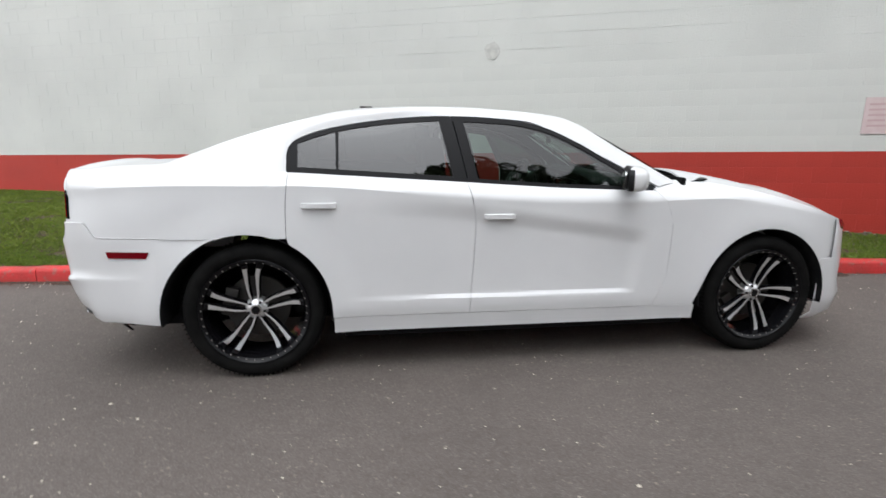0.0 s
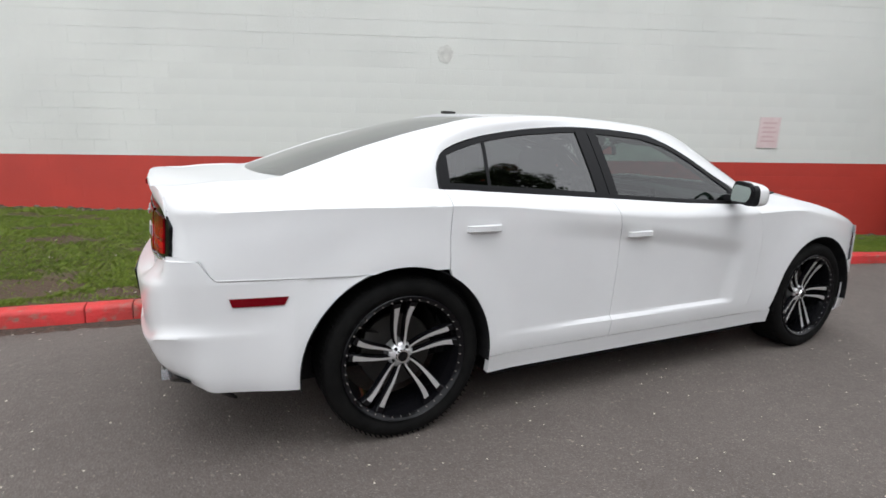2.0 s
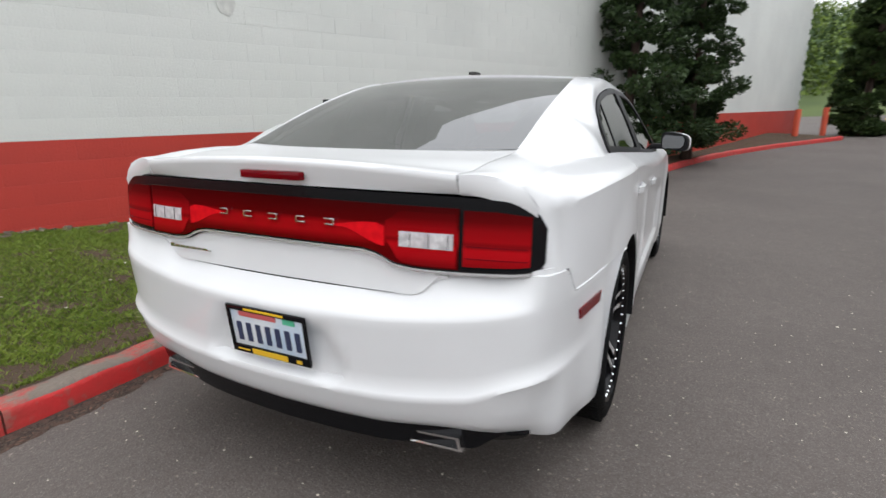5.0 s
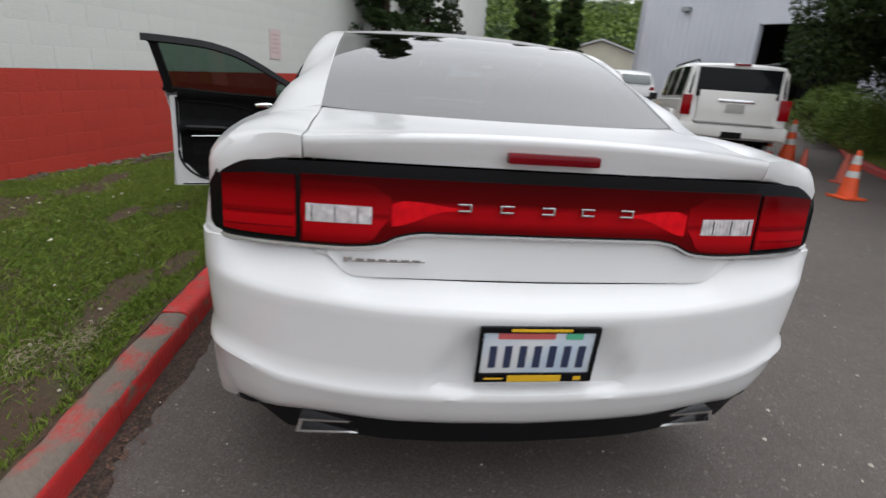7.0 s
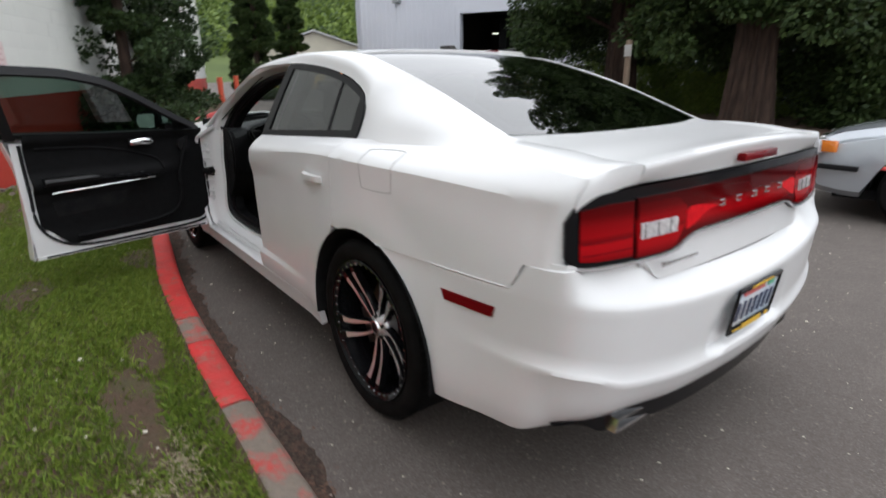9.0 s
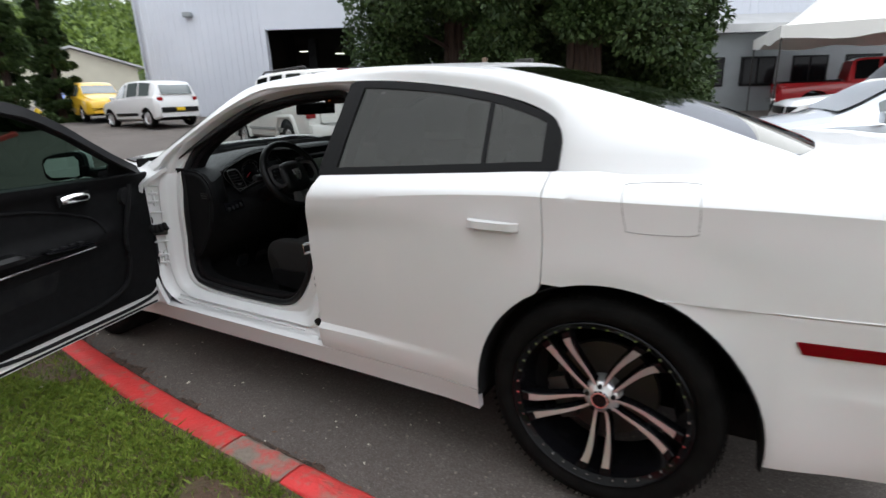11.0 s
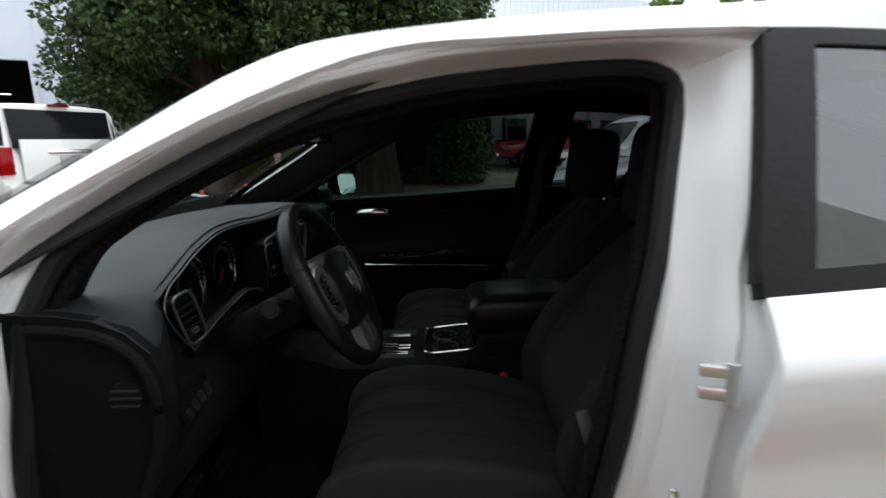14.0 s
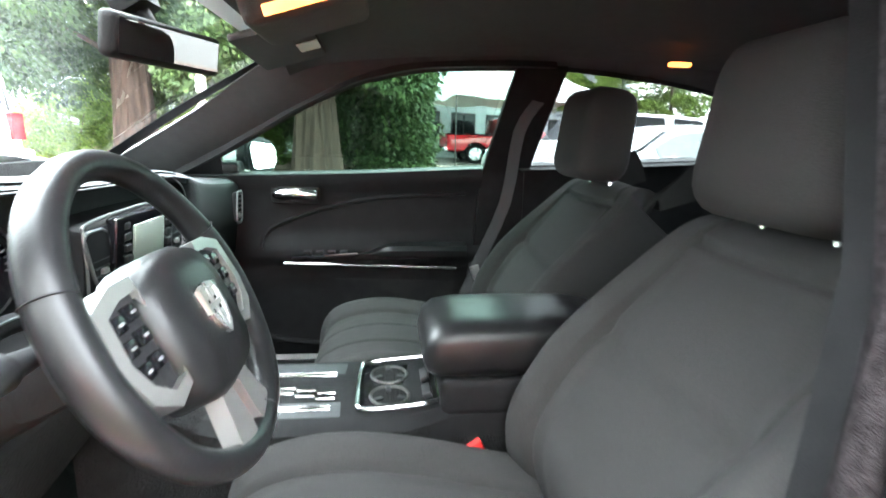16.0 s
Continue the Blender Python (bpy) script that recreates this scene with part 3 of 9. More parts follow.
def side_panels(sign, root, door_root):
    def put(name, vf, material, parent, label=""):
        v, f = vf
        if sign < 0:
            v, f = mirrored(v, f)
        return mesh_ob(name, v, f, material, parent, label, angle=24)

    put("rear_door_skin", skin(lambda z: rear_cut(z) + G, lambda z: mid_cut(z) - G, lambda x: 0.335 + G, lambda x: belt(x) - 0.012, 30, 74), PAINT, root)
    put("front_door_skin", skin(lambda z: mid_cut(z) + G, lambda z: front_cut(z) - G, lambda x: low_edge(x) + G, lambda x: belt(x) - 0.012, 32, 74), PAINT, door_root)
    put("front_fender", skin(lambda z: front_cut(z) + G, lambda z: 2.06 + 0.03 * (z - 0.8), lambda x: low_edge(x) if x < 1.93 else 0.60, lambda x: fender_top(x), 40, 16), PAINT, root)
    put("quarter_panel", quarter_skin(), PAINT, root)
    put("sill", skin(lambda z: -1.1, lambda z: 1.06, lambda x: 0.245, lambda x: 0.332, 30, 5, 0.03), PAINT, root)


fender_top = curve([(0.7, 1.06), (0.85, 1.075), (1.0, 1.085), (1.35, 1.04), (1.76, 0.945), (2.07, 0.845)])
quarter_top = curve([(-2.38, 1.085), (-2.24, 1.115), (-2.05, 1.125), (-1.78, 1.13), (-1.33, 1.12)])


# ---- upper body ----
dlo_top = curve([(-1.335, 1.14), (-1.325, 1.245), (-1.30, 1.278), (-1.25, 1.302), (-1.06, 1.36), (-0.75, 1.408), (-0.45, 1.428), (-0.11, 1.418), (0.1, 1.382), (0.31, 1.295), (0.46, 1.212), (0.6, 1.135), (0.78, 1.045)])
split = curve([(1.0, -0.338), (1.06, -0.350), (1.10, -0.357), (1.42, -0.424)])


def glass_y(x, z):
    """Half width of the glasshouse."""
    b = belt(x)
    yb = half_w(x) - belt_in(x)
    t = z - b
    return yb - 0.40 * t - 0.18 * t * t


def half_to_whole(P):
    """Mirrors rows that run from the centre line outwards into rows across the whole car."""
    return [[(x, -y, z) for x, y, z in reversed(r[1:])] + list(r) for r in P]


def spline(pts, n):
    """n places along a smooth curve through points."""
    pts = [Vector(p) for p in pts]
    k = len(pts) - 1
    out = []
    for i in range(n):
        t = i / (n - 1) * k
        a = min(int(t), k - 1)
        u = t - a
        p0, p1, p2, p3 = pts[max(a - 1, 0)], pts[a], pts[a + 1], pts[min(a + 2, k)]
        out.append(0.5 * ((2 * p1) + (p2 - p0) * u + (2 * p0 - 5 * p1 + 4 * p2 - p3) * u * u + (3 * p1 - p0 - 3 * p2 + p3) * u**3))
    return out


def g3(x, z):
    return (x, glass_y(x, z), z)


# cant rail, windscreen pillar and rear pillar on each side
LOW = [g3(0.80, 1.05), g3(0.46, 1.219), g3(0.10, 1.390), g3(-0.11, 1.424), g3(-0.45, 1.435), g3(-0.75, 1.415), g3(-1.06, 1.367), g3(-1.25, 1.31), g3(-1.326, 1.245), g3(-1.328, 1.108),
       (-1.55, side_y(-1.55, 1.118), 1.116), (-1.80, side_y(-1.80, 1.124), 1.122), (-1.97, side_y(-1.97, 1.122), 1.12)]
TOP = [(0.962, 0.785, 1.065), (0.615, 0.705, 1.257), (0.36, 0.62, 1.408), (0.15, 0.60, 1.460), (-0.30, 0.59, 1.488), (-0.65, 0.585, 1.485), (-0.95, 0.58, 1.464), (-1.10, 0.583, 1.443), (-1.30, 0.592, 1.392), (-1.46, 0.597, 1.347),
       (-1.65, 0.60, 1.285), (-1.82, 0.602, 1.222), (-1.97, 0.603, 1.163)]
rail_cut = curve([(-0.46, 0.0), (-0.11, 0.15), (0.11, 0.38), (0.46, 0.55), (0.66, 0.38), (0.78, 0.0), (0.85, 0.0)])
lo, hi = spline(LOW, 60), spline(TOP, 60)
P = []
for a, b in zip(lo, hi):
    row = []
    for j in range(9):
        t = j / 8
        p = a.lerp(b, t)
        bulge = (4 * t * (1 - t)) ** 1.5 * (0.35 + 0.65 * smoothstep(-0.3, -0.9, a.x)) * smoothstep(-1.97, -1.72, a.x)
        p += Vector((0, 0.028, 0.022)) * bulge
        row.append(tuple(p))
    P.append(row)
for sign in (1, -1):
    # over the open door the rail stops at the edge of the door's channel
    rows = P
    if sign > 0:
        rows = []
        for r in P:
            k = rail_cut(r[0][0])
            pts_ = [Vector(p) for p in r]
            rows.append([tuple(pts_[min(int(t * 8), 7)].lerp(pts_[min(int(t * 8), 7) + 1], t * 8 - min(int(t * 8), 7))) for t in (k + (1 - k) * j / 8 for j in range(9))])
    v, f = csheet(rows, 0.012, flip=True)
    if sign < 0:
        v, f = mirrored(v, f)
    mesh_ob("roof_side", v, f, PAINT, car)
    if sign > 0:
        RAIL = [r[0] for r in rows]

# roof
roof_c = curve([(-1.06, 1.480), (-0.9, 1.493), (-0.6, 1.508), (-0.35, 1.512), (-0.1, 1.504), (0.2, 1.470), (0.42, 1.422)])
edge_top = spline(TOP[2:7], 30)
P = []
for p in edge_top:
    row = []
    for j in range(13):
        t = j / 12
        xx = p.x + 0.05 * (1 - t * t) * (1 if p.x > -0.2 else -1) * min(1, abs(p.x + 0.3) / 0.6)
        row.append((xx, p.y * t, p.z + (roof_c(p.x) - p.z) * (1 - t * t)))
    P.append(row)
mesh_ob("roof", *csheet(half_to_whole(P), 0.015), PAINT, car)

# windscreen and rear window
def pane(top, bottom, bow_x, bow_z, n=14, drop=0.0):
    """Glass between two side edges, bowed forwards or back at the middle."""
    P = []
    for a, b in zip(top, bottom):
        row = [(a.x + bow_x * (1 - t * t), a.y * t, a.z + bow_z * (1 - t * t) - drop) for t in np.linspace(0, 1, n)]
        P.append(row)
    return half_to_whole(P)


ws = [(Vector(TOP[0]).lerp(Vector(TOP[2]), t)) for t in np.linspace(0, 1, 14)]
for i, p in enumerate(ws):
    p.z += 0.012 * math.sin(math.pi * i / 13)
P = []
for i, a in enumerate(ws):
    t1 = i / 13
    P.append([(a.x + (0.15 * (1 - t1) + 0.05 * t1) * (1 - t * t), a.y * t, a.z + (-0.015 * (1 - t1) + 0.008 * t1) * (1 - t * t)) for t in np.linspace(0, 1, 14)])
wind = mesh_ob("windscreen", *csheet(half_to_whole(P)), CLEAR, car, "clear windscreen glass")
wind.visible_shadow = False
# black ceramic borders of the windscreen
for sign in (1, -1):
    B = []
    for i, a in enumerate(ws):
        t1 = i / 13
        B.append([(a.x + (0.15 * (1 - t1) + 0.05 * t1) * (1 - t * t) - 0.004, a.y * t, a.z + (-0.015 * (1 - t1) + 0.008 * t1) * (1 - t * t) - 0.007) for t in (0.91, 0.94, 0.97, 0.995)])
    v, f = csheet(B, 0.002)
    if sign < 0:
        v, f = mirrored(v, f)
    mesh_ob("screen_border", v, f, GAPDARK, car)
rw = spline(TOP[6:], 20)
P = []
for i, a in enumerate(rw):
    t1 = i / 19
    P.append([(a.x - (0.02 * (1 - t1) + 0.085 * t1) * (1 - t * t), a.y * t, a.z - 0.004 + (0.022 * (1 - t1) - 0.012 * t1**4) * (1 - t * t)) for t in np.linspace(0, 1, 16)])
rear_glass_P = P
mesh_ob("rear_window", *csheet(half_to_whole(P)), TINT_BACK, car, "dark tinted rear window")
# black ceramic borders of the rear window
for sign in (1, -1):
    B = [[(r[k][0], r[k][1], r[k][2] - 0.006) for k in (13, 14, 15)] for r in P]
    v, f = csheet(B, 0.002)
    if sign < 0:
        v, f = mirrored(v, f)
    mesh_ob("window_border", v, f, GLOSS_BLACK, car)

# upper and lower edges of the tail lamps
band_top = curve([(0, 1.060), (0.5, 1.059), (0.70, 1.053), (0.77, 1.042), (0.805, 1.024), (0.825, 0.985)])
band_low = curve([(0, 0.890), (0.30, 0.889), (0.36, 0.880), (0.42, 0.855), (0.50, 0.848), (0.72, 0.853), (0.79, 0.859), (0.812, 0.868), (0.828, 0.895)])


# boot lid with a raised lip, and the shoulders beside it
def deck_z(x, y):
    t = abs(y) / 0.6
    base = curve_deck(x)
    return base - 0.004 * t * t - (0.022 * smoothstep(-2.2, -2.44, x)) * t**2


curve_deck = curve([(-2.455, 1.142), (-2.44, 1.146), (-2.41, 1.143), (-2.33, 1.137), (-2.2, 1.140), (-2.05, 1.150), (-1.95, 1.162)])


def rear_x(y):
    """Plan line of the tail."""
    return curve_rear(abs(y))


curve_rear = curve([(0, -2.462), (0.3, -2.455), (0.5, -2.443), (0.62, -2.43), (0.72, -2.413), (0.78, -2.398), (0.82, -2.384), (0.845, -2.366)])
P = []
ys = np.linspace(-0.598, 0.598, 31)
for y in ys:
    x1 = rear_x(y)
    x0 = -1.950 - 0.085 * (1 - (y / 0.6) ** 2)
    row = [(x0 + (x1 - x0) * t, y, deck_z(x0 + (x1 - x0) * t - (x1 + 2.462) * t, y)) for t in np.linspace(0, 1, 18)]
    zt = row[-1][2]
    row += [(x1 - 0.004, y, zt - 0.008), (x1 - 0.002, y, zt - 0.02), (x1 + 0.012, y, zt - 0.05), (x1 + 0.018, y, 1.064)]
    P.append(row)
boot = mesh_ob("boot_lid", *csheet(P, 0.012, flip=True), PAINT, car, angle=55)
for sign in (1, -1):
    P = []
    for i in range(16):
        t = i / 15
        xi = -1.97 + (rear_x(0.602) + 1.97) * t
        xo = -1.97 + (CORNER_X + 1.97) * min(1, t / 0.8)
        a = Vector((xi, 0.602, deck_z(xi - (rear_x(0.602) + 2.462) * t, 0.6)))
        zq = quarter_top(xo)
        b = Vector((xo, side_y(xo, zq), zq))
        if t > 0.8:
            zq = quarter_top(CORNER_X) - 0.012 * (t - 0.8) / 0.2
            b = Vector((*corner(zq, (t - 0.8) / 0.2), zq))
        if i == 0:
            a = Vector(TOP[-1]) + Vector((0, 0, -0.002))
        row = [tuple(a.lerp(b, u) + Vector((0, 0, 0.02)) * 4 * u * (1 - u) * 0.6 * smoothstep(0, 0.3, t)) for u in np.linspace(0, 1, 9)]
        P.append(row)
    last = [Vector(p) for p in P[-1]]
    # the lip turns down and its outer end widens to meet the wing's edge
    for r in (0.18, 0.5, 0.8, 1.0, 1.1):
        row = []
        for q, p in enumerate(last):
            u = q / (len(last) - 1)
            zb = 1.064 - 0.085 * u**3
            z = p.z + (zb - p.z) * r
            cy = corner(z, 1.0)[1]
            y = p.y + (cy - last[-1].y) * u**2
            bow = 0.004 * math.sin(math.pi * min(r, 1.0))
            x = p.x + (rear_x(y) + 0.010 + 0.004 * u - p.x) * r - bow + (0.02 if r > 1 else 0)
            row.append((x, y, z))
        P.append(row)
    v, f = csheet(P, 0.01, flip=False)
    if sign < 0:
        v, f = mirrored(v, f)
    mesh_ob("rear_shoulder", v, f, PAINT, car, angle=55)

# bonnet and scuttle
P = []
for x in np.linspace(1.03, 2.2, 24):
    z = fender_top(min(x, 2.06)) - 0.12 * smoothstep(2.0, 2.3, x)
    ye = side_y(min(x, 2.06), fender_top(min(x, 2.06))) - 0.001
    P.append([(x + 0.16 * (1 - t * t) * (1 if x > 1.6 else 0.4), ye * t * (1 - 0.1 * smoothstep(2.0, 2.25, x)), z + 0.045 * (1 - t**2.5) + 0.012 * smoothstep(0.35, 0.5, t) * (1 - smoothstep(0.7, 0.95, t))) for t in np.linspace(0, 1, 14)])
mesh_ob("bonnet", *csheet(half_to_whole(P), 0.01, flip=False), PAINT, car)
P = []
for t in np.linspace(0, 1, 12):
    y = 0.78 * t
    P.append([(1.165 - 0.15 * t * t - 0.05 + 0.2 * u, y, 1.062 + 0.03 * u) for u in (0, 0.5, 1)])
mesh_ob("scuttle", *csheet([list(r) for r in zip(*half_to_whole([list(c) for c in zip(*P)]))], 0.01), BLACK_TRIM, car)

# ---- bumpers ----
BUMP = [(-1.985, 0.9165), (-2.06, 0.908), (-2.18, 0.892), (-2.30, 0.872), (-2.385, 0.838), (-2.44, 0.775), (-2.478, 0.66), (-2.512, 0.45), (-2.532, 0.22), (-2.538, 0.0)]
plan = spline([(x, y, 0) for x, y in BUMP], 66)
ledge = curve([(0, 0.70), (0.35, 0.71), (0.62, 0.735), (0.8, 0.765), (0.86, 0.775), (0.93, 0.77)])
lowcr = curve([(0, 0.465), (0.35, 0.47), (0.64, 0.50), (0.78, 0.55), (0.86, 0.565), (0.93, 0.56)])
bott = curve([(0, 0.358), (0.35, 0.363), (0.62, 0.384), (0.70, 0.384), (0.76, 0.372), (0.82, 0.364), (0.88, 0.348), (0.93, 0.328)])
topz = curve([(0, 0.772), (0.42, 0.772), (0.50, 0.79), (0.56, 0.835), (0.62, 0.846), (0.72, 0.85), (0.79, 0.854), (0.83, 0.878), (0.872, 0.878), (0.8835, 0.802), (0.93, 0.798)])
P = []
for i, p in enumerate(plan):
    y = p.y
    d = plan[min(i + 1, 65)] - plan[max(i - 1, 0)]
    nrm = Vector((d.y, -d.x, 0)).normalized()   # inwards
    if nrm.x < 0 and p.x < -2.3:
        nrm = -nrm
    if nrm.y > 0 and p.x > -2.3:
        nrm = -nrm
    rear = smoothstep(-2.385, -2.47, p.x)
    lz, cz, bz, tz = ledge(y), lowcr(y), bott(y), topz(y)
    prof = [(tz, 0.075 * rear + 0.009 * (1 - rear)), (tz - 0.0145 * (1 - rear), 0.075 * rear + 0.009 * (1 - rear)), (tz - 0.016 * (1 - rear), 0.074 * rear), (lz + 0.6 * (tz - lz) - 0.006, 0.05 * rear), (lz + 0.018, 0.012 * rear), (lz + 0.006, 0.003 * rear), (lz - 0.006, 0.0), (lz - 0.03, 0.003)]
    prof += [(lz + (cz - lz) * t, o) for t, o in ((0.3, 0.005), (0.5, 0.008), (0.7, 0.012), (0.88, 0.013))]
    prof += [(cz + 0.014, 0.004), (cz, 0.0), (cz - 0.012, 0.005), (cz + (bz - cz) * 0.4, 0.015), (cz + (bz - cz) * 0.75, 0.030), (bz, 0.052), (bz - 0.015, 0.085)]
    row = []
    side = smoothstep(-2.40, -2.25, p.x)
    for z, o in prof:
        if z < cz - 0.005:
            o *= (1 - 0.72 * side) * (1 + 0.5 * smoothstep(0.68, 0.80, y) * smoothstep(0.90, 0.85, y))
        q = p + nrm * o
        flush = side_y(q.x, z) - (0.0065 if z > tz - 0.0155 else 0.0004) - 0.4 * o * smoothstep(-2.0, -2.25, p.x)
        q.y += (flush - q.y) * smoothstep(-2.36, -2.24, p.x)
        # recess round the number plate
        hw = 0.205 + 0.06 * smoothstep(0.66, 0.5, z)
        rec = smoothstep(hw + 0.012, hw - 0.012, y) * smoothstep(0.675, 0.655, z) * smoothstep(0.478, 0.50, z)
        row.append((q.x + 0.03 * rec, q.y, z))
    P.append(row)
first = P[0]
lead = []
for k in range(5):
    row = []
    for x, y, z in first:
        xa = REAR_AXLE - math.sqrt(max(0.0, 0.434**2 - min(0.42, z - 0.372) ** 2)) if z > 0.372 else REAR_AXLE - 0.434
        xx = xa + (x - xa) * k / 5
        row.append((xx, y + (side_y(xx, z) - y) * (1 - k / 5) if z > 0.34 else y, z))
    lead.append(row)
P = lead + P
P = P[::-1]
mesh_ob("rear_bumper", *csheet(half_to_whole([list(c) for c in zip(*P)]), 0.006, flip=True), PAINT, car, angle=45)

# black lower valance
P = [[(q.x + 0.11, q.y * 0.95, bott(q.y) + 0.03), (q.x + 0.060, q.y * 0.97, bott(q.y) + 0.004), (q.x + 0.066, q.y * 0.965, bott(q.y) - 0.072 * smoothstep(0.78, 0.66, q.y)), (q.x + 0.12, q.y * 0.95, bott(q.y) - 0.092 * smoothstep(0.78, 0.66, q.y)), (q.x + 0.22, q.y * 0.9, 0.235)] for q in plan[31:]]
mesh_ob("valance", *csheet(half_to_whole([list(c) for c in zip(*P[::-1])]), 0.01, flip=True), GLOSS_BLACK, car, "gloss black lower valance")

FB = [(1.93, 0.915), (2.06, 0.885), (2.17, 0.82), (2.28, 0.70), (2.37, 0.45), (2.41, 0.2), (2.42, 0)]
fplan = spline([(x, y, 0) for x, y in FB], 40)
P = []
for p in fplan:
    f = smoothstep(1.95, 2.35, p.x)
    P.append([(p.x - 0.10 * f, p.y * (1 - 0.04 * f), 0.86 - 0.04 * f) if p.x > 2.05 else (p.x, p.y - 0.002, 0.60), (p.x - 0.03 * f, p.y, 0.76) if p.x > 2.05 else (p.x, p.y, 0.598), (p.x, p.y, 0.58), (p.x, p.y, 0.42), (p.x + 0.03 * f, p.y, 0.34), (p.x, p.y - 0.01, 0.24), (p.x - 0.05, p.y - 0.04, 0.19)])
mesh_ob("front_bumper", *csheet(half_to_whole([list(c) for c in zip(*P[::-1])]), 0.006, flip=False), PAINT, car)
for sign in (1, -1):
    bm = bmesh.new()
    prism(bm, [(2.07, 0.70), (2.10, 0.84), (2.20, 0.80), (2.24, 0.70)], lambda u, v: (u, sign * (0.875 - (u - 2.07) * 0.75), v), lambda u, v: (u - 0.03, sign * (0.80 - (u - 2.07) * 0.75), v))
    part("headlight", bm, LENS_DEEP, car, "dark headlamp corner with a red side marker")
    bm = bmesh.new()
    prism(bm, [(-2.195, 0.682), (-2.205, 0.715), (-2.01, 0.715), (-2.025, 0.682)], lambda u, v: (u, sign * (side_y(u, v) + 0.004), v), lambda u, v: (u, sign * (side_y(u, v) - 0.03), v))
    part("side_marker", bm, LENS_DEEP, car, "dark red side marker lamp", angle=20)

# ---- tail lamps ----

def tail_sheet(y0, y1, zl, zh, off, n=40, nz=6, thick=0.012):
    """A piece of the tail, following its plan line, off metres proud of it."""
    P = []
    for y in np.linspace(y0, y1, n):
        a, b = zl(y), zh(y)
        P.append([(rear_x(y) + 0.010 - off - 0.012 * (1.06 - z) / 0.2, y, z) for z in np.linspace(a, b, nz)])
    return csheet(P, thick, flip=False)


mesh_ob("tail_surround", *tail_sheet(-0.828, 0.828, lambda y: band_low(abs(y)), lambda y: band_top(abs(y)), 0.0, 90, 6, 0.03), GLOSS_BLACK, car, "gloss black surround of the tail lamps")
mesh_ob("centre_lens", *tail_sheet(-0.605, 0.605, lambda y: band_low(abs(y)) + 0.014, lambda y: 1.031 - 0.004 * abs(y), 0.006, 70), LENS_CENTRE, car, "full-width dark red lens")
mesh_ob("lower_strip", *tail_sheet(-0.80, 0.80, lambda y: band_low(abs(y)) + 0.001, lambda y: band_low(abs(y)) + 0.008, 0.007, 80, 2, 0.006), MACHINED, car, "grey lower edge of the tail lamps")
for s in (1, -1):
    def lamp(name, ya, yb, zl, zh, off, m, label="", n=12):
        y0, y1 = sorted((s * ya, s * yb))
        return mesh_ob(name, *tail_sheet(y0, y1, zl, zh, off, n), m, car, label)
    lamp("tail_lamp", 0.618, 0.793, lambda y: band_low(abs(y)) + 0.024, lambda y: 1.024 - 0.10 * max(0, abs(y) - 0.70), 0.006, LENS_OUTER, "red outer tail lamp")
    lamp("lamp_bar", 0.625, 0.788, lambda y: 0.928, lambda y: 0.9315, 0.0085, LENS_DEEP)
    lamp("lamp_bar", 0.625, 0.788, lambda y: 0.896, lambda y: 0.8985, 0.0085, LENS_DEEP)
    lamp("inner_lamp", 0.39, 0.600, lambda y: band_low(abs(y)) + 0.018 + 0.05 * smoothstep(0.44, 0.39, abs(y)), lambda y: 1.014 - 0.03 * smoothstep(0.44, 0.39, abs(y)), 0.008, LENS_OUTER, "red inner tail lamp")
    lamp("reverse_lamp", 0.435, 0.592, lambda y: 0.916, lambda y: 0.960 - 0.01 * (0.6 - abs(y)), 0.011, LENS_CLEAR, "clear ribbed reversing lamp")
    for k in range(13):
        lamp("rib", 0.445 + 0.011 * k, 0.4475 + 0.011 * k, lambda y: 0.918, lambda y: 0.957 - 0.01 * (0.6 - abs(y)), 0.0125, BRAKE if k % 5 == 2 else LENS_CLEAR, n=2)
    # reflector's glow, painted as a bright wedge that tapers away inside the centre lens
    lamp("reflector", 0.20, 0.386, lambda y: 0.956 - 0.044 * smoothstep(0.24, 0.39, abs(y)), lambda y: 0.962 + 0.014 * smoothstep(0.20, 0.34, abs(y)) - 0.010 * smoothstep(0.36, 0.39, abs(y)), 0.0075, LENS_BRIGHT, "bright red reflector wedge", 16)
# five raised metal marks on the lens, and a maker's mark on the lid
for k in range(5):
    y = 0.21 - 0.105 * k
    bm = bmesh.new()
    x = rear_x(y) + 0.010 - 0.012 * 0.5
    for dz in (-0.008, 0.008):
        box(bm, (x - 0.013, y, 0.968 + dz), (0.008, 0.034, 0.0045), bevel=0.001)
    box(bm, (x - 0.013, y + 0.015 * (1 if k % 2 else -1), 0.968), (0.008, 0.005, 0.018), bevel=0.001)
    part("emblem_mark", bm, CHROME, car, "small raised bright metal mark")
bm = bmesh.new()
for k in range(7):
    box(bm, (rear_x(0.4 - 0.03 * k) + 0.006 - 0.013, 0.49 - 0.028 * k, 0.826), (0.004, 0.022, 0.008 if k else 0.014), bevel=0.001)
box(bm, (rear_x(0.40) - 0.008, 0.395, 0.821), (0.003, 0.19, 0.003))
part("badge", bm, CHROME, car, "small bright badge, unreadable")

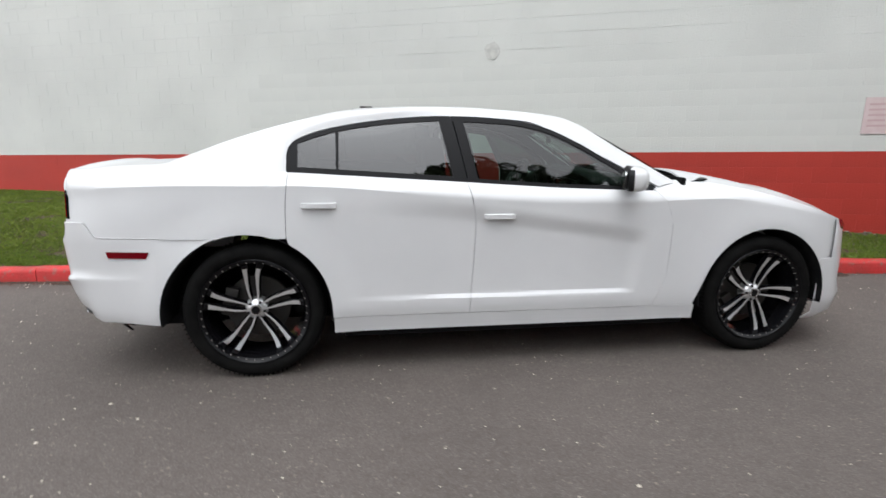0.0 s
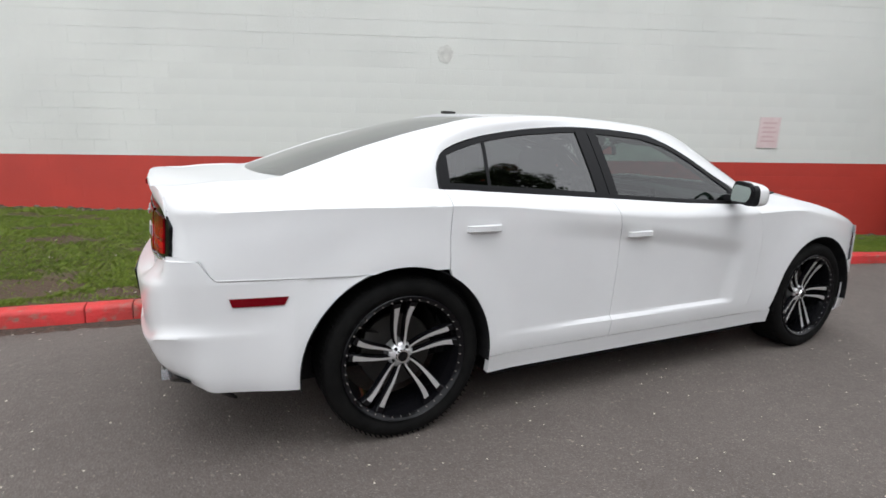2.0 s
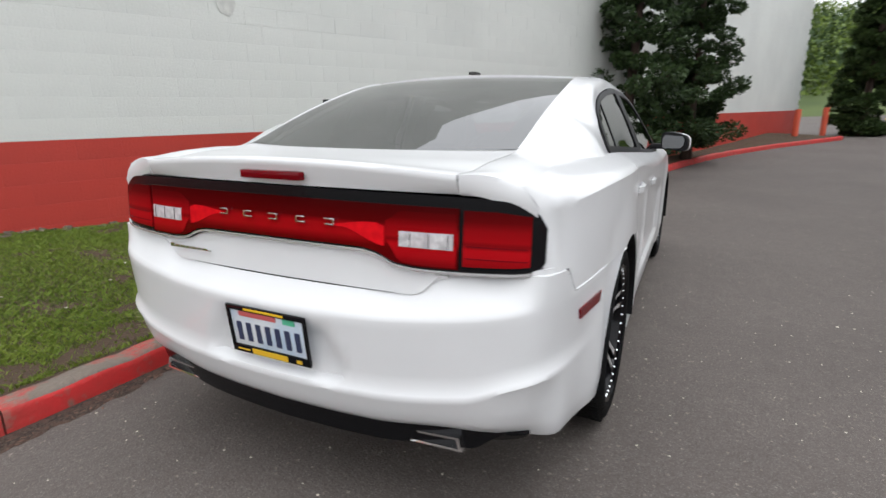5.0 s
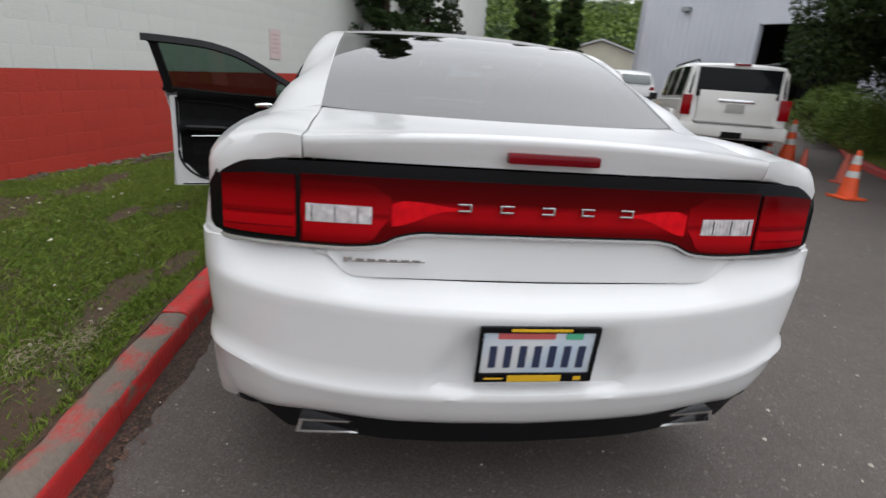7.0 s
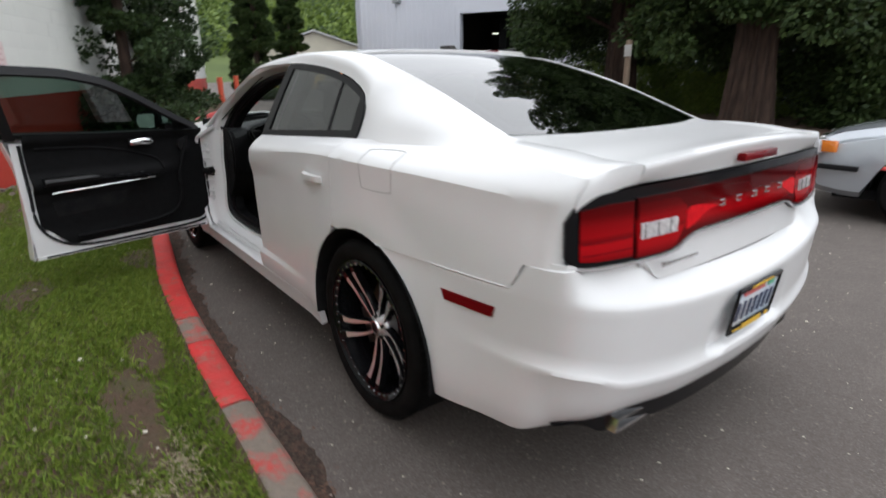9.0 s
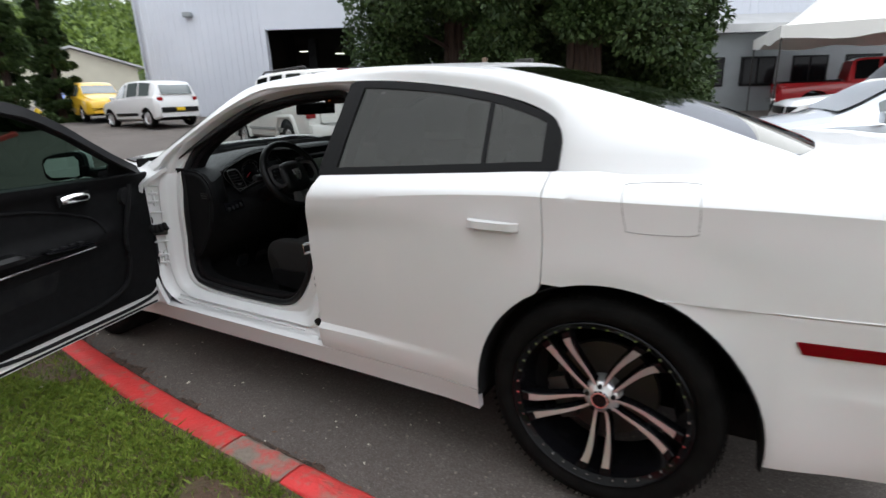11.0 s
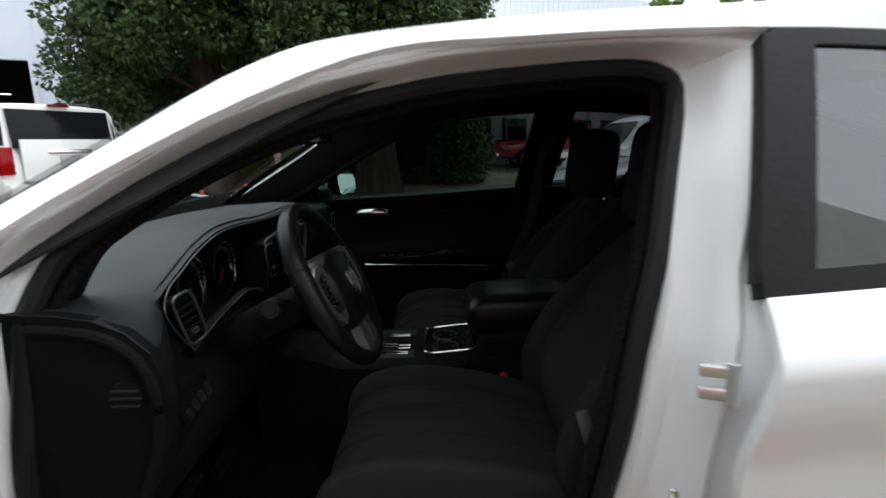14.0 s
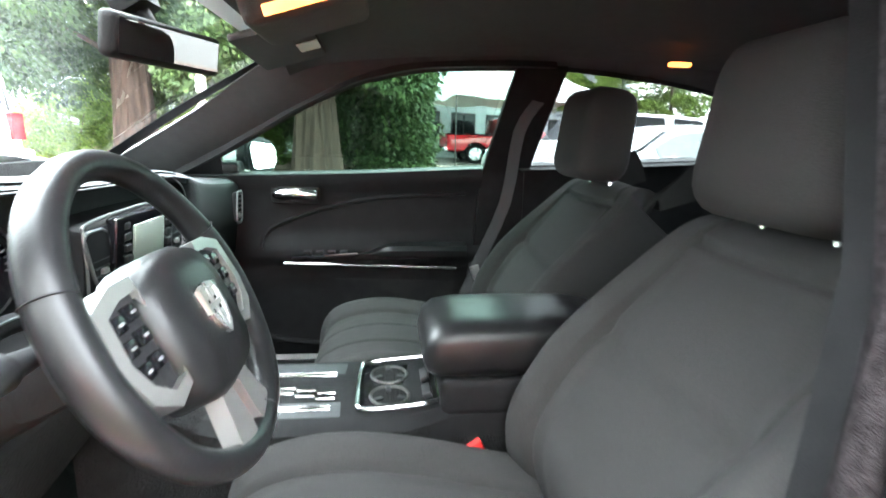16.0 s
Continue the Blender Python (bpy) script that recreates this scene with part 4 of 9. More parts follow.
# boot lid's lower face, high brake lamp, plate, exhaust
P = []
for y in np.linspace(-0.572, 0.572, 50):
    a = abs(y)
    zl = min(0.776 + 0.078 * smoothstep(0.46, 0.572, a) ** 1.5, band_low(a) - 0.008)
    P.append([(rear_x(y) + 0.008 - 0.008 * (1 - t) ** 1.5, y, zl + (band_low(a) - 0.003 - zl) * t) for t in np.linspace(0, 1, 8)])
mesh_ob("boot_face", *csheet(P, 0.012, flip=False), PAINT, car)
P = []
for y in np.linspace(-0.73, 0.73, 40):
    P.append([(rear_x(y) + 0.05, y, z) for z in (0.74, 1.05)])
mesh_ob("tail_backing", *csheet(P, 0.01), GAPDARK, car)
bm = bmesh.new()
box(bm, (-2.464, 0, 1.094), (0.028, 0.232, 0.026), bevel=0.006)
part("high_brake_lamp", bm, LENS_DEEP, car, "dark red high brake lamp")

PLATE_W = mat("plate white", (0.72, 0.74, 0.76), 0.35, color2=(0.45, 0.58, 0.72), scale=5, mix=(0.42, 0.7))
PLATE_INK = mat("plate ink", (0.03, 0.04, 0.09), 0.4)
PLATE_RED = mat("plate red print", (0.6, 0.12, 0.12), 0.4)
PLATE_TAB = mat("green tab", (0.1, 0.5, 0.3), 0.4)
PLATE_GOLD = mat("yellow frame print", (0.75, 0.45, 0.02), 0.4)
plate = empty("number_plate", pose(-2.529, 0, 0.603, 0, -7, 0))
plate.parent = car
plate.matrix_parent_inverse = Matrix()
bm = bmesh.new()
box(bm, (0, 0, 0), (0.004, 0.305, 0.152), bevel=0.0015)
part("plate", bm, PLATE_W, plate, "white and blue plate, unreadable")
bm = bmesh.new()
for c, sz in (((-0.004, 0, 0.076), (0.01, 0.318, 0.016)), ((-0.004, 0, -0.072), (0.01, 0.318, 0.026)), ((-0.004, 0.154, 0), (0.01, 0.011, 0.16)), ((-0.004, -0.154, 0), (0.01, 0.011, 0.16))):
    box(bm, c, sz, bevel=0.002)
part("plate_frame", bm, GLOSS_BLACK, plate, "black dealer plate frame")
for k in range(7):
    bm = bmesh.new()
    box(bm, (-0.0035, 0.118 - 0.0395 * k, -0.008), (0.003, 0.019, 0.066))
    part("plate_bar", bm, PLATE_INK, plate)
bm = bmesh.new()
box(bm, (-0.0035, 0.035, 0.056), (0.003, 0.15, 0.016))
part("plate_heading", bm, PLATE_RED, plate, "faded red print")
bm = bmesh.new()
box(bm, (-0.0035, -0.092, 0.056), (0.003, 0.045, 0.018))
part("plate_sticker", bm, PLATE_TAB, plate)
for c, sz in (((-0.0102, 0.0, -0.072), (0.002, 0.145, 0.019)), ((-0.0102, 0.11, -0.072), (0.002, 0.05, 0.004)), ((-0.0102, -0.118, -0.072), (0.002, 0.02, 0.012)), ((-0.0102, 0.0, 0.077), (0.002, 0.16, 0.007))):
    bm = bmesh.new()
    box(bm, c, sz)
    part("frame_print", bm, PLATE_GOLD, plate, "yellow frame print")

for s in (1, -1):
    bm = bmesh.new()
    out = [(0.455, 0.305), (0.47, 0.345), (0.615, 0.358), (0.625, 0.315)]
    inn = [(0.466, 0.311), (0.478, 0.338), (0.606, 0.349), (0.613, 0.32)]
    for A, B, r in ((out, inn, 0),):
        v0 = [bm.verts.new((-2.444, s * y, z)) for y, z in A]
        v1 = [bm.verts.new((-2.442, s * y, z)) for y, z in B]
        v2 = [bm.verts.new((-2.345, s * y, z)) for y, z in B]
        v3 = [bm.verts.new((-2.345, s * y, z)) for y, z in A]
        for i in range(4):
            j = (i + 1) % 4
            bm.faces.new((v0[i], v0[j], v1[j], v1[i]))
            bm.faces.new((v1[i], v1[j], v2[j], v2[i]))
            bm.faces.new((v0[i], v3[i], v3[j], v0[j]))
    part("exhaust_tip", bm, CHROME, car, "polished rectangular exhaust tip", angle=25)
    bm = bmesh.new()
    prism(bm, inn, lambda u, v: (-2.37, s * u, v), lambda u, v: (-2.365, s * u, v))
    part("exhaust_bore", bm, GAPDARK, car)

# ---- side glass, trims, handles ----
def strip(a, b, zl, zh, out, thick, n=20, nv=3, f=glass_y):
    return skin(lambda z: a, lambda z: b, zl, zh, n, nv, thick, f=lambda x, z: f(x, z) + out)


def glazing(sign, root, door_root):
    def put(name, vf, m, parent, label=""):
        v, f = vf
        if sign < 0:
            v, f = mirrored(v, f)
        return mesh_ob(name, v, f, m, parent, label)

    low = lambda x: belt(x) + 0.006
    put("front_window", skin(lambda z: split(z) + 0.050, lambda z: 0.73, low, lambda x: max(dlo_top(x) - 0.016, belt(x) + 0.008), 26, 12, 0.0, glass_y), TINT, door_root, "tinted front door glass")
    put("rear_window_glass", skin(lambda z: -1.065, lambda z: split(z) - 0.066, low, lambda x: dlo_top(x) - 0.016, 20, 12, 0.0, glass_y), TINT_REAR, root, "dark tinted rear door glass")
    put("quarter_glass", skin(lambda z: -1.285, lambda z: -1.075, low, lambda x: dlo_top(x) - 0.016, 10, 10, 0.0, glass_y), TINT_REAR, root, "dark tinted quarter glass")
    # black frames
    put("rear_frame_top", strip(-1.33, -0.440, lambda x: dlo_top(x) - 0.021, lambda x: dlo_top(x) + 0.004, 0.006, 0.03, 40), BLACK_TRIM, root)
    put("rear_corner_trim", skin(lambda z: -1.338 + 0.012 * smoothstep(1.21, 1.26, z), lambda z: -1.28, lambda x: belt(x) - 0.006, lambda x: dlo_top(max(x, -1.325)) + 0.004, 10, 16, 0.02, lambda x, z: glass_y(x, z) + 0.008), BLACK_TRIM, root)
    put("division_bar", skin(lambda z: -1.078, lambda z: -1.062, low, lambda x: dlo_top(x) - 0.02, 3, 8, 0.02, lambda x, z: glass_y(x, z) + 0.004), BLACK_TRIM, root)
    put("rear_pillar_cover", skin(lambda z: split(z) - 0.078, lambda z: split(z) - 0.003, low, lambda x: dlo_top(x) - 0.002, 6, 14, 0.03, lambda x, z: glass_y(x, z) + 0.007), BLACK_TRIM, root)
    put("rear_belt_trim", strip(-1.333, -0.362, lambda x: belt(x) - 0.014, lambda x: belt(x) + 0.016, 0.009, 0.03, 24), BLACK_TRIM, root)
    up = 0.016 if sign > 0 else 0.004
    put("front_frame_top", strip(-0.428, 0.775, lambda x: max(dlo_top(x) - 0.024, belt(x)), lambda x: dlo_top(x) + up, 0.006, 0.03, 50), BLACK_TRIM, door_root)
    put("front_pillar_cover", skin(lambda z: split(z) + 0.003, lambda z: split(z) + 0.060, low, lambda x: dlo_top(x) - 0.002, 6, 14, 0.03, lambda x, z: glass_y(x, z) + 0.007), BLACK_TRIM, door_root)
    put("front_belt_trim", strip(-0.366, 0.76, lambda x: belt(x) - 0.014, lambda x: belt(x) + 0.010, 0.009, 0.03, 24), BLACK_TRIM, door_root)
    put("mirror_patch", skin(lambda z: 0.60, lambda z: 0.735, low, lambda x: max(dlo_top(x) - 0.02, belt(x) + 0.008), 8, 6, 0.01, lambda x, z: glass_y(x, z) + 0.003), BLACK_TRIM, door_root)
    for x0, z0, root_ in ((-1.165, 0.955, root), (-0.18, 0.888, door_root)):
        bm = bmesh.new()
        y0 = side_y(x0, z0)
        P = []
        for i in range(13):
            t = i / 12 * 2 - 1
            lift = 0.018 * (1 - t**6)
            P.append([(x0 + 0.09 * t, sign * (y0 + lift * 0.3), z0 + 0.016 + 0.002 * t), (x0 + 0.09 * t, sign * (y0 + 0.004 + lift), z0 + 0.012), (x0 + 0.09 * t, sign * (y0 + 0.004 + lift), z0 - 0.012), (x0 + 0.09 * t, sign * (y0 + lift * 0.5), z0 - 0.017)])
        v, f = csheet(P, 0.006, flip=sign > 0)
        mesh_ob("door_handle", v, f, PAINT, root_, "white pull handle")
        # Recess shade is put into colour: a plate greyer than the paint.
        bm = bmesh.new()
        box(bm, (x0, sign * (y0 + 0.0005), z0 - 0.016), (0.135, 0.004, 0.022), bevel=0.0019)
        part("handle_recess", bm, mat_recess, root_)
    # wing mirror
    bm = bmesh.new()
    bmesh.ops.create_uvsphere(bm, u_segments=20, v_segments=12, radius=1.0)
    for v in bm.verts:
        x, y, z = v.co
        k = lambda q, e: math.copysign(abs(q) ** e, q)
        x, y, z = k(x, 0.7), k(y, 0.55), k(z, 0.6)
        if x < -0.35:
            x = -0.35 - (abs(x) - 0.35) * 0.05
        v.co = (0.545 + 0.085 * x, sign * (1.015 + 0.10 * y), 1.108 + 0.064 * z - 0.012 * y)
    turn = Matrix.Translation((0.545, sign * 1.0, 0)) @ Matrix.Rotation(sign * radians(20), 4, "Z") @ Matrix.Translation((-0.545, -sign * 1.0, 0))
    bmesh.ops.transform(bm, matrix=turn, verts=bm.verts)
    mm = part("mirror_shell", bm, [PAINT, BLACK_TRIM], door_root, "white door mirror with a black rear face")
    for f in mm.data.polygons:
        c = turn.inverted() @ f.center
        f.material_index = 1 if c.x < 0.535 else 0
    bm = bmesh.new()
    prism(bm, [(-0.085, -0.05), (-0.09, 0.03), (-0.07, 0.055), (0.07, 0.045), (0.09, 0.02), (0.085, -0.03), (0.06, -0.055), (-0.06, -0.06)], lambda u, v: (0.5105, sign * (1.015 + u), 1.108 + v), lambda u, v: (0.507, sign * (1.015 + u), 1.108 + v))
    bmesh.ops.transform(bm, matrix=turn, verts=bm.verts)
    part("mirror_rim", bm, BLACK_TRIM, mm)
    bm = bmesh.new()
    prism(bm, [(-0.075, -0.042), (-0.08, 0.026), (-0.062, 0.047), (0.062, 0.038), (0.08, 0.016), (0.076, -0.026), (0.054, -0.047), (-0.054, -0.05)], lambda u, v: (0.500 + 0.12 * v, sign * (1.015 + u), 1.108 + v), lambda u, v: (0.498 + 0.12 * v, sign * (1.015 + u), 1.108 + v))
    bmesh.ops.transform(bm, matrix=turn, verts=bm.verts)
    part("mirror_glass", bm, MIRROR, mm)
    bm = bmesh.new()
    box(bm, (0.60, sign * 0.90, 1.07), (0.10, 0.10, 0.04), bevel=0.012)
    part("mirror_foot", bm, BLACK_TRIM, door_root)


mat_recess_dark = mat("panel gap", (0.36, 0.36, 0.36), 0.5)
mat_recess = mat("greyed white recess", (0.6, 0.6, 0.6), 0.35, coat=0.6)

# driver's door: its own part, swung open on its hinges
HINGE = Vector((0.856, 0.81, 0))
DOOR_OPEN = -75.5
door = empty("driver_door", Matrix.Translation(HINGE) @ Matrix.Rotation(radians(DOOR_OPEN), 4, "Z") @ Matrix.Translation(-HINGE))
door.parent = car
door["label"] = "white driver's door, wide open, black inside"
side_panels(1, car, door)
side_panels(-1, car, car)
glazing(1, car, door)
glazing(-1, car, car)

# ---- wheels ----
def lathe(bm, prof, n=48, axis_y=True):
    rings = []
    for i in range(n):
        a = 2 * math.pi * i / n
        rings.append([bm.verts.new((r * math.cos(a), y, r * math.sin(a))) for r, y in prof])
    for i in range(n):
        p, q = rings[i], rings[(i + 1) % n]
        for j in range(len(prof) - 1):
            bm.faces.new((p[j], p[j + 1], q[j + 1], q[j]))


def build_wheel(parent):
    """Faces +y; centre at the origin, outer face near y = 0."""
    w = empty("wheel")
    w.parent = parent
    bm = bmesh.new()
    lathe(bm, [(0.288, -0.02), (0.30, -0.008), (0.325, 0.003), (0.352, -0.004), (0.366, -0.018), (0.3735, -0.045), (0.376, -0.10), (0.3735, -0.19), (0.366, -0.225), (0.33, -0.24), (0.29, -0.22)], 72)
    tyre = part("tyre", bm, TYRE, w, "low-profile black tyre")
    bm = bmesh.new()
    for i in range(90):
        a = 2 * math.pi * i / 90
        for y, s in ((-0.035, 0.35), (-0.21, -0.35)):
            box(bm, (0.3755 * math.cos(a), y, 0.3755 * math.sin(a)), (0.003, 0.035, 0.006), (0, -math.degrees(a), 0))
    tagged(part("tread", bm, TYRE, tyre), kind="stuff")
    bm = bmesh.new()
    lathe(bm, [(0.296, -0.016), (0.292, -0.006), (0.286, -0.006), (0.280, -0.012), (0.268, -0.02), (0.262, -0.05), (0.25, -0.10), (0.245, -0.20), (0.28, -0.21)], 72)
    part("rim", bm, GLOSS_BLACK, w, "gloss black alloy rim")
    bm = bmesh.new()
    lathe(bm, [(0.2935, -0.0055), (0.2915, -0.0035), (0.2895, -0.0035), (0.288, -0.0055)], 72)
    part("rim_edge", bm, GLOSS_BLACK, w, "gloss black rim edge")
    for k in range(5):
        for side in (-1, 1):
            a0 = math.pi / 2 + 2 * math.pi * k / 5
            bm = bmesh.new()
            rows, face = [], []
            for i in range(11):
                t = i / 10
                r = 0.045 + (0.262 - 0.045) * t
                da = side * (0.26 * (1 - t) ** 1.6 + 0.075 + 0.085 * t * t) + 0.10 * t * t
                wd = 0.0062 + 0.0125 * t**1.5
                dep = -0.062 + 0.045 * t**1.6
                ax, az = math.cos(a0 + da), math.sin(a0 + da)
                tx, tz = -az, ax
                c = Vector((r * ax, dep, r * az))
                tv = Vector((tx, 0, tz))
                rows.append([c - tv * (wd + 0.004) + Vector((0, -0.03, 0)), c - tv * wd + Vector((0, -0.003, 0)), c - tv * wd * 0.75, c + tv * wd * 0.75, c + tv * wd + Vector((0, -0.003, 0)), c + tv * (wd + 0.004) + Vector((0, -0.03, 0))])
            vr = [[bm.verts.new(p) for p in r] for r in rows]
            fs = []
            for p, q in zip(vr, vr[1:]):
                for j in range(5):
                    f = bm.faces.new((p[j], p[j + 1], q[j + 1], q[j]))
                    f.material_index = 1 if j == 2 and len(fs) < 45 else 0
                    fs.append(f)
                bm.faces.new((p[5], p[0], q[0], q[5]))
            bm.faces.new(vr[0])
            bm.faces.new(vr[-1][::-1])
            part("spoke", bm, [GLOSS_BLACK, MACHINED], w, "black spoke with a machined face", angle=30)
    bm = bmesh.new()
    lathe(bm, [(0.0, -0.050), (0.028, -0.050), (0.032, -0.054), (0.045, -0.060), (0.058, -0.068), (0.064, -0.085), (0.066, -0.12)], 32)
    hub = part("hub", bm, MACHINED, w, "bright machined wheel centre")
    bm = bmesh.new()
    lathe(bm, [(0.021, -0.050), (0.024, -0.0465), (0.029, -0.0465), (0.032, -0.053)], 32)
    part("cap_ring", bm, CHROME, hub, "bright cap ring")
    bm = bmesh.new()
    lathe(bm, [(0.0, -0.0455), (0.022, -0.0455), (0.024, -0.049)], 24)
    part("cap", bm, GLOSS_BLACK, hub)
    bm = bmesh.new()
    for k in range(5):
        a = math.pi / 2 + 2 * math.pi * (k + 0.5) / 5
        cyl(bm, (0.045 * math.cos(a), -0.07, 0.045 * math.sin(a)), (0.045 * math.cos(a), -0.053, 0.045 * math.sin(a)), 0.008, n=8)
    tagged(part("lug_nuts", bm, GAPDARK, hub), kind="stuff")
    bm = bmesh.new()
    for k in range(40):
        a = 2 * math.pi * k / 40
        cyl(bm, (0.274 * math.cos(a), -0.02, 0.274 * math.sin(a)), (0.274 * math.cos(a), -0.012, 0.274 * math.sin(a)), 0.0052, 0.0038, n=8)
    tagged(part("rivets", bm, CHROME, w), kind="stuff")
    bm = bmesh.new()
    lathe(bm, [(0.0, -0.135), (0.172, -0.135), (0.175, -0.14), (0.175, -0.155), (0.0, -0.16)], 40)
    box(bm, (0.14, -0.125, 0.05), (0.07, 0.06, 0.16), (0, -20, 0), bevel=0.01)
    part("brake_disc", bm, BRAKE, w, "brake disc and caliper")
    return w


wheel = build_wheel(car)
WHEELS = [(-1.522, 1, 0.93), (1.52, 1, 0.93), (-1.522, -1, 0.93), (1.52, -1, 0.93)]
for i, (x, s, y) in enumerate(WHEELS):
    m = Matrix.Translation((x, s * y, 0.376)) @ Matrix.Rotation(0 if s > 0 else math.pi, 4, "Z") @ Matrix.Rotation((0.71, 0.45, 0.10, 0.978)[i], 4, "Y")
    if i == 0:
        wheel.matrix_basis = m
    else:
        copy_thing(wheel, m)

# wheel wells, underbody and inner shell
for s in (1, -1):
    for hx in (REAR_AXLE, 1.515):
        P = []
        for y, e in ((0.62, -0.001), (0.75, -0.001), (0.88, -0.001), (0.925, -0.001), (0.940, 0.001), (0.947, 0.005)):
            P.append([(hx + (arch_r(hx) + e) * math.cos(a), s * y, 0.372 + (arch_r(hx) + e) * math.sin(a)) for a in np.linspace(-0.12, math.pi + 0.12, 30)])
        mesh_ob("wheel_liner", *csheet(P, 0.004, flip=s < 0), GAPDARK, car, smooth=True)
for c, size, e in (((0, 0, 0.235), (2.1, 1.72, 0.09), 0.02), ((-1.98, 0, 0.33), (0.5, 1.4, 0.18), 0.04), ((1.9, 0, 0.30), (0.4, 1.4, 0.2), 0.04), ((-1.5, 0, 0.32), (1.0, 1.15, 0.22), 0.04), ((1.5, 0, 0.36), (1.0, 1.15, 0.3), 0.04)):
    bm = bmesh.new()
    box(bm, c, size, bevel=e)
    part("underbody", bm, GAPDARK, car, "dark underside")
bm = bmesh.new()
box(bm, (-0.90, 0, 1.506), (0.085, 0.04, 0.016), bevel=0.006)
part("roof_aerial", bm, BRAKE, car, "small dark grey roof aerial")

pts = [(-1.56, 1.085), (-1.575, 1.10), (-1.74, 1.105), (-1.762, 1.085), (-1.768, 1.0), (-1.75, 0.975), (-1.60, 0.972), (-1.578, 0.99)]
ring = spline([(x, 0, z) for x, z in pts] + [(pts[0][0], 0, pts[0][1])], 49)[:-1]
bm = bmesh.new()
tube(bm, [(p.x, side_y(p.x, p.z) - 0.0004, p.z) for p in ring], 0.0018, 6, closed=True)
part("fuel_flap", bm, mat_recess_dark, car, "outline of the closed fuel flap")

# ---- door aperture on the driver's side ----
OPEN_IN = [(0.694, 1.03), (0.707, 0.93), (0.722, 0.80), (0.732, 0.58), (0.70, 0.455), (0.60, 0.418), (0.42, 0.405), (0.20, 0.402), (0.02, 0.41), (-0.08, 0.455), (-0.16, 0.57), (-0.212, 0.75), (-0.252, 0.95), (-0.310, 1.20), (-0.346, 1.345), (-0.330, 1.390), (-0.24, 1.405), (0.0, 1.392), (0.12, 1.374), (0.25, 1.346), (0.37, 1.304), (0.46, 1.262), (0.555, 1.207), (0.65, 1.13)]
OPEN_OUT = [(0.83, 1.02), (0.85, 0.90), (0.86, 0.74), (0.855, 0.55), (0.82, 0.42), (0.70, 0.345), (0.45, 0.338), (0.20, 0.338), (-0.06, 0.338), (-0.30, 0.34), (-0.37, 0.55), (-0.36, 0.75), (-0.375, 0.95), (-0.43, 1.20), (-0.475, 1.41), (-0.44, 1.436), (-0.25, 1.440), (0.0, 1.432), (0.12, 1.414), (0.25, 1.385), (0.37, 1.338), (0.46, 1.292), (0.56, 1.235), (0.72, 1.135)]


def loop(pts, yf, n=84):
    p = spline([(x, 0, z) for x, z in pts] + [(pts[0][0], 0, pts[0][1])], n + 1)[:-1]
    return [(q.x, yf(q.x, q.z), q.z) for q in p]


def out_y(x, z):
    k = smoothstep(-0.45, -0.30, x) * smoothstep(1.08, 1.14, z)
    if k > 0:
        p = min(RAIL, key=lambda q: abs(q[0] - x) + abs(q[2] - z))
        return (p[1] - 0.010) * k + (glass_y(x, z) - 0.016) * (1 - k)
    return (glass_y(x, z) - 0.016) if z > belt(x) else side_y(x, z) - 0.032


def in_y(x, z):
    t = smoothstep(belt(x) - 0.25, belt(x) + 0.02, z)
    return (0.795 - 0.018 * smoothstep(0.45, 0.7, z)) * (1 - t) + (glass_y(x, max(z, belt(x))) - 0.102) * t


outer, inner = loop(OPEN_OUT, out_y), loop(OPEN_IN, in_y)
rows = []
for a, b in zip(outer, inner):
    a, b = Vector(a), Vector(b)
    # round the window the flange swells outwards instead of sinking
    up = smoothstep(1.05, 1.2, (a.z + b.z) / 2)
    swell = lambda t: 0.024 * math.sin(math.pi * min(1, t * 1.15)) - 0.006 * math.exp(-((t - 0.3) / 0.06) ** 2)
    rows.append([tuple(a.lerp(b, t) + Vector((0, d * (1 - up) + swell(t) * up, 0))) for t, d in ((0, 0), (0.05, -0.016), (0.09, -0.024), (0.26, -0.026), (0.31, -0.012), (0.35, -0.006), (0.46, -0.005), (0.52, -0.010), (0.57, -0.020), (0.72, -0.020), (0.80, -0.010), (0.92, 0.004), (1, 0))])
rows.append(rows[0])
mesh_ob("door_aperture", *csheet(rows), PAINT, car, "white painted door aperture", angle=28)
mesh_ob("aperture_lining", *csheet([[tuple(Vector(b) + (Vector((0.2, b[1], 0.9)) - Vector(b)).normalized() * k * (1 if b[0] > 0 else 0.25) - Vector((0, d, 0))) for k, d in ((0.0, 0.002), (0.022, 0.012), (0.034, 0.05), (0.03, 0.10))] for b in inner + inner[:1]]), CABIN, car)
bm = bmesh.new()
ctr = Vector((0.2, 0, 0.9))
tube(bm, [Vector(p) + (Vector((p[0], 0, p[2])) - ctr).normalized() * -0.016 + Vector((0, -0.004, 0)) for p in inner], 0.017, 8, closed=True)
part("door_seal", bm, BLACK_TRIM, car, "black rubber door seal")
bm = bmesh.new()
tube(bm, [Vector(p) + (Vector((p[0], 0, p[2])) - ctr).normalized() * -0.036 + Vector((0, -0.028, 0)) for p in inner], 0.013, 8, closed=True)
part("flocked_edge", bm, FLOCK, car, "dark flocked trim edge")
bm = bmesh.new()
box(bm, (0.27, 0.845, 0.326), (1.26, 0.11, 0.02), bevel=0.004)
part("sill_top", bm, PAINT, car)
for x in (-0.337, 0.872):
    bm = bmesh.new()
    box(bm, (x, 0.845, 0.365), (0.026, 0.095, 0.10), bevel=0.006)
    part("sill_end", bm, PAINT, car)
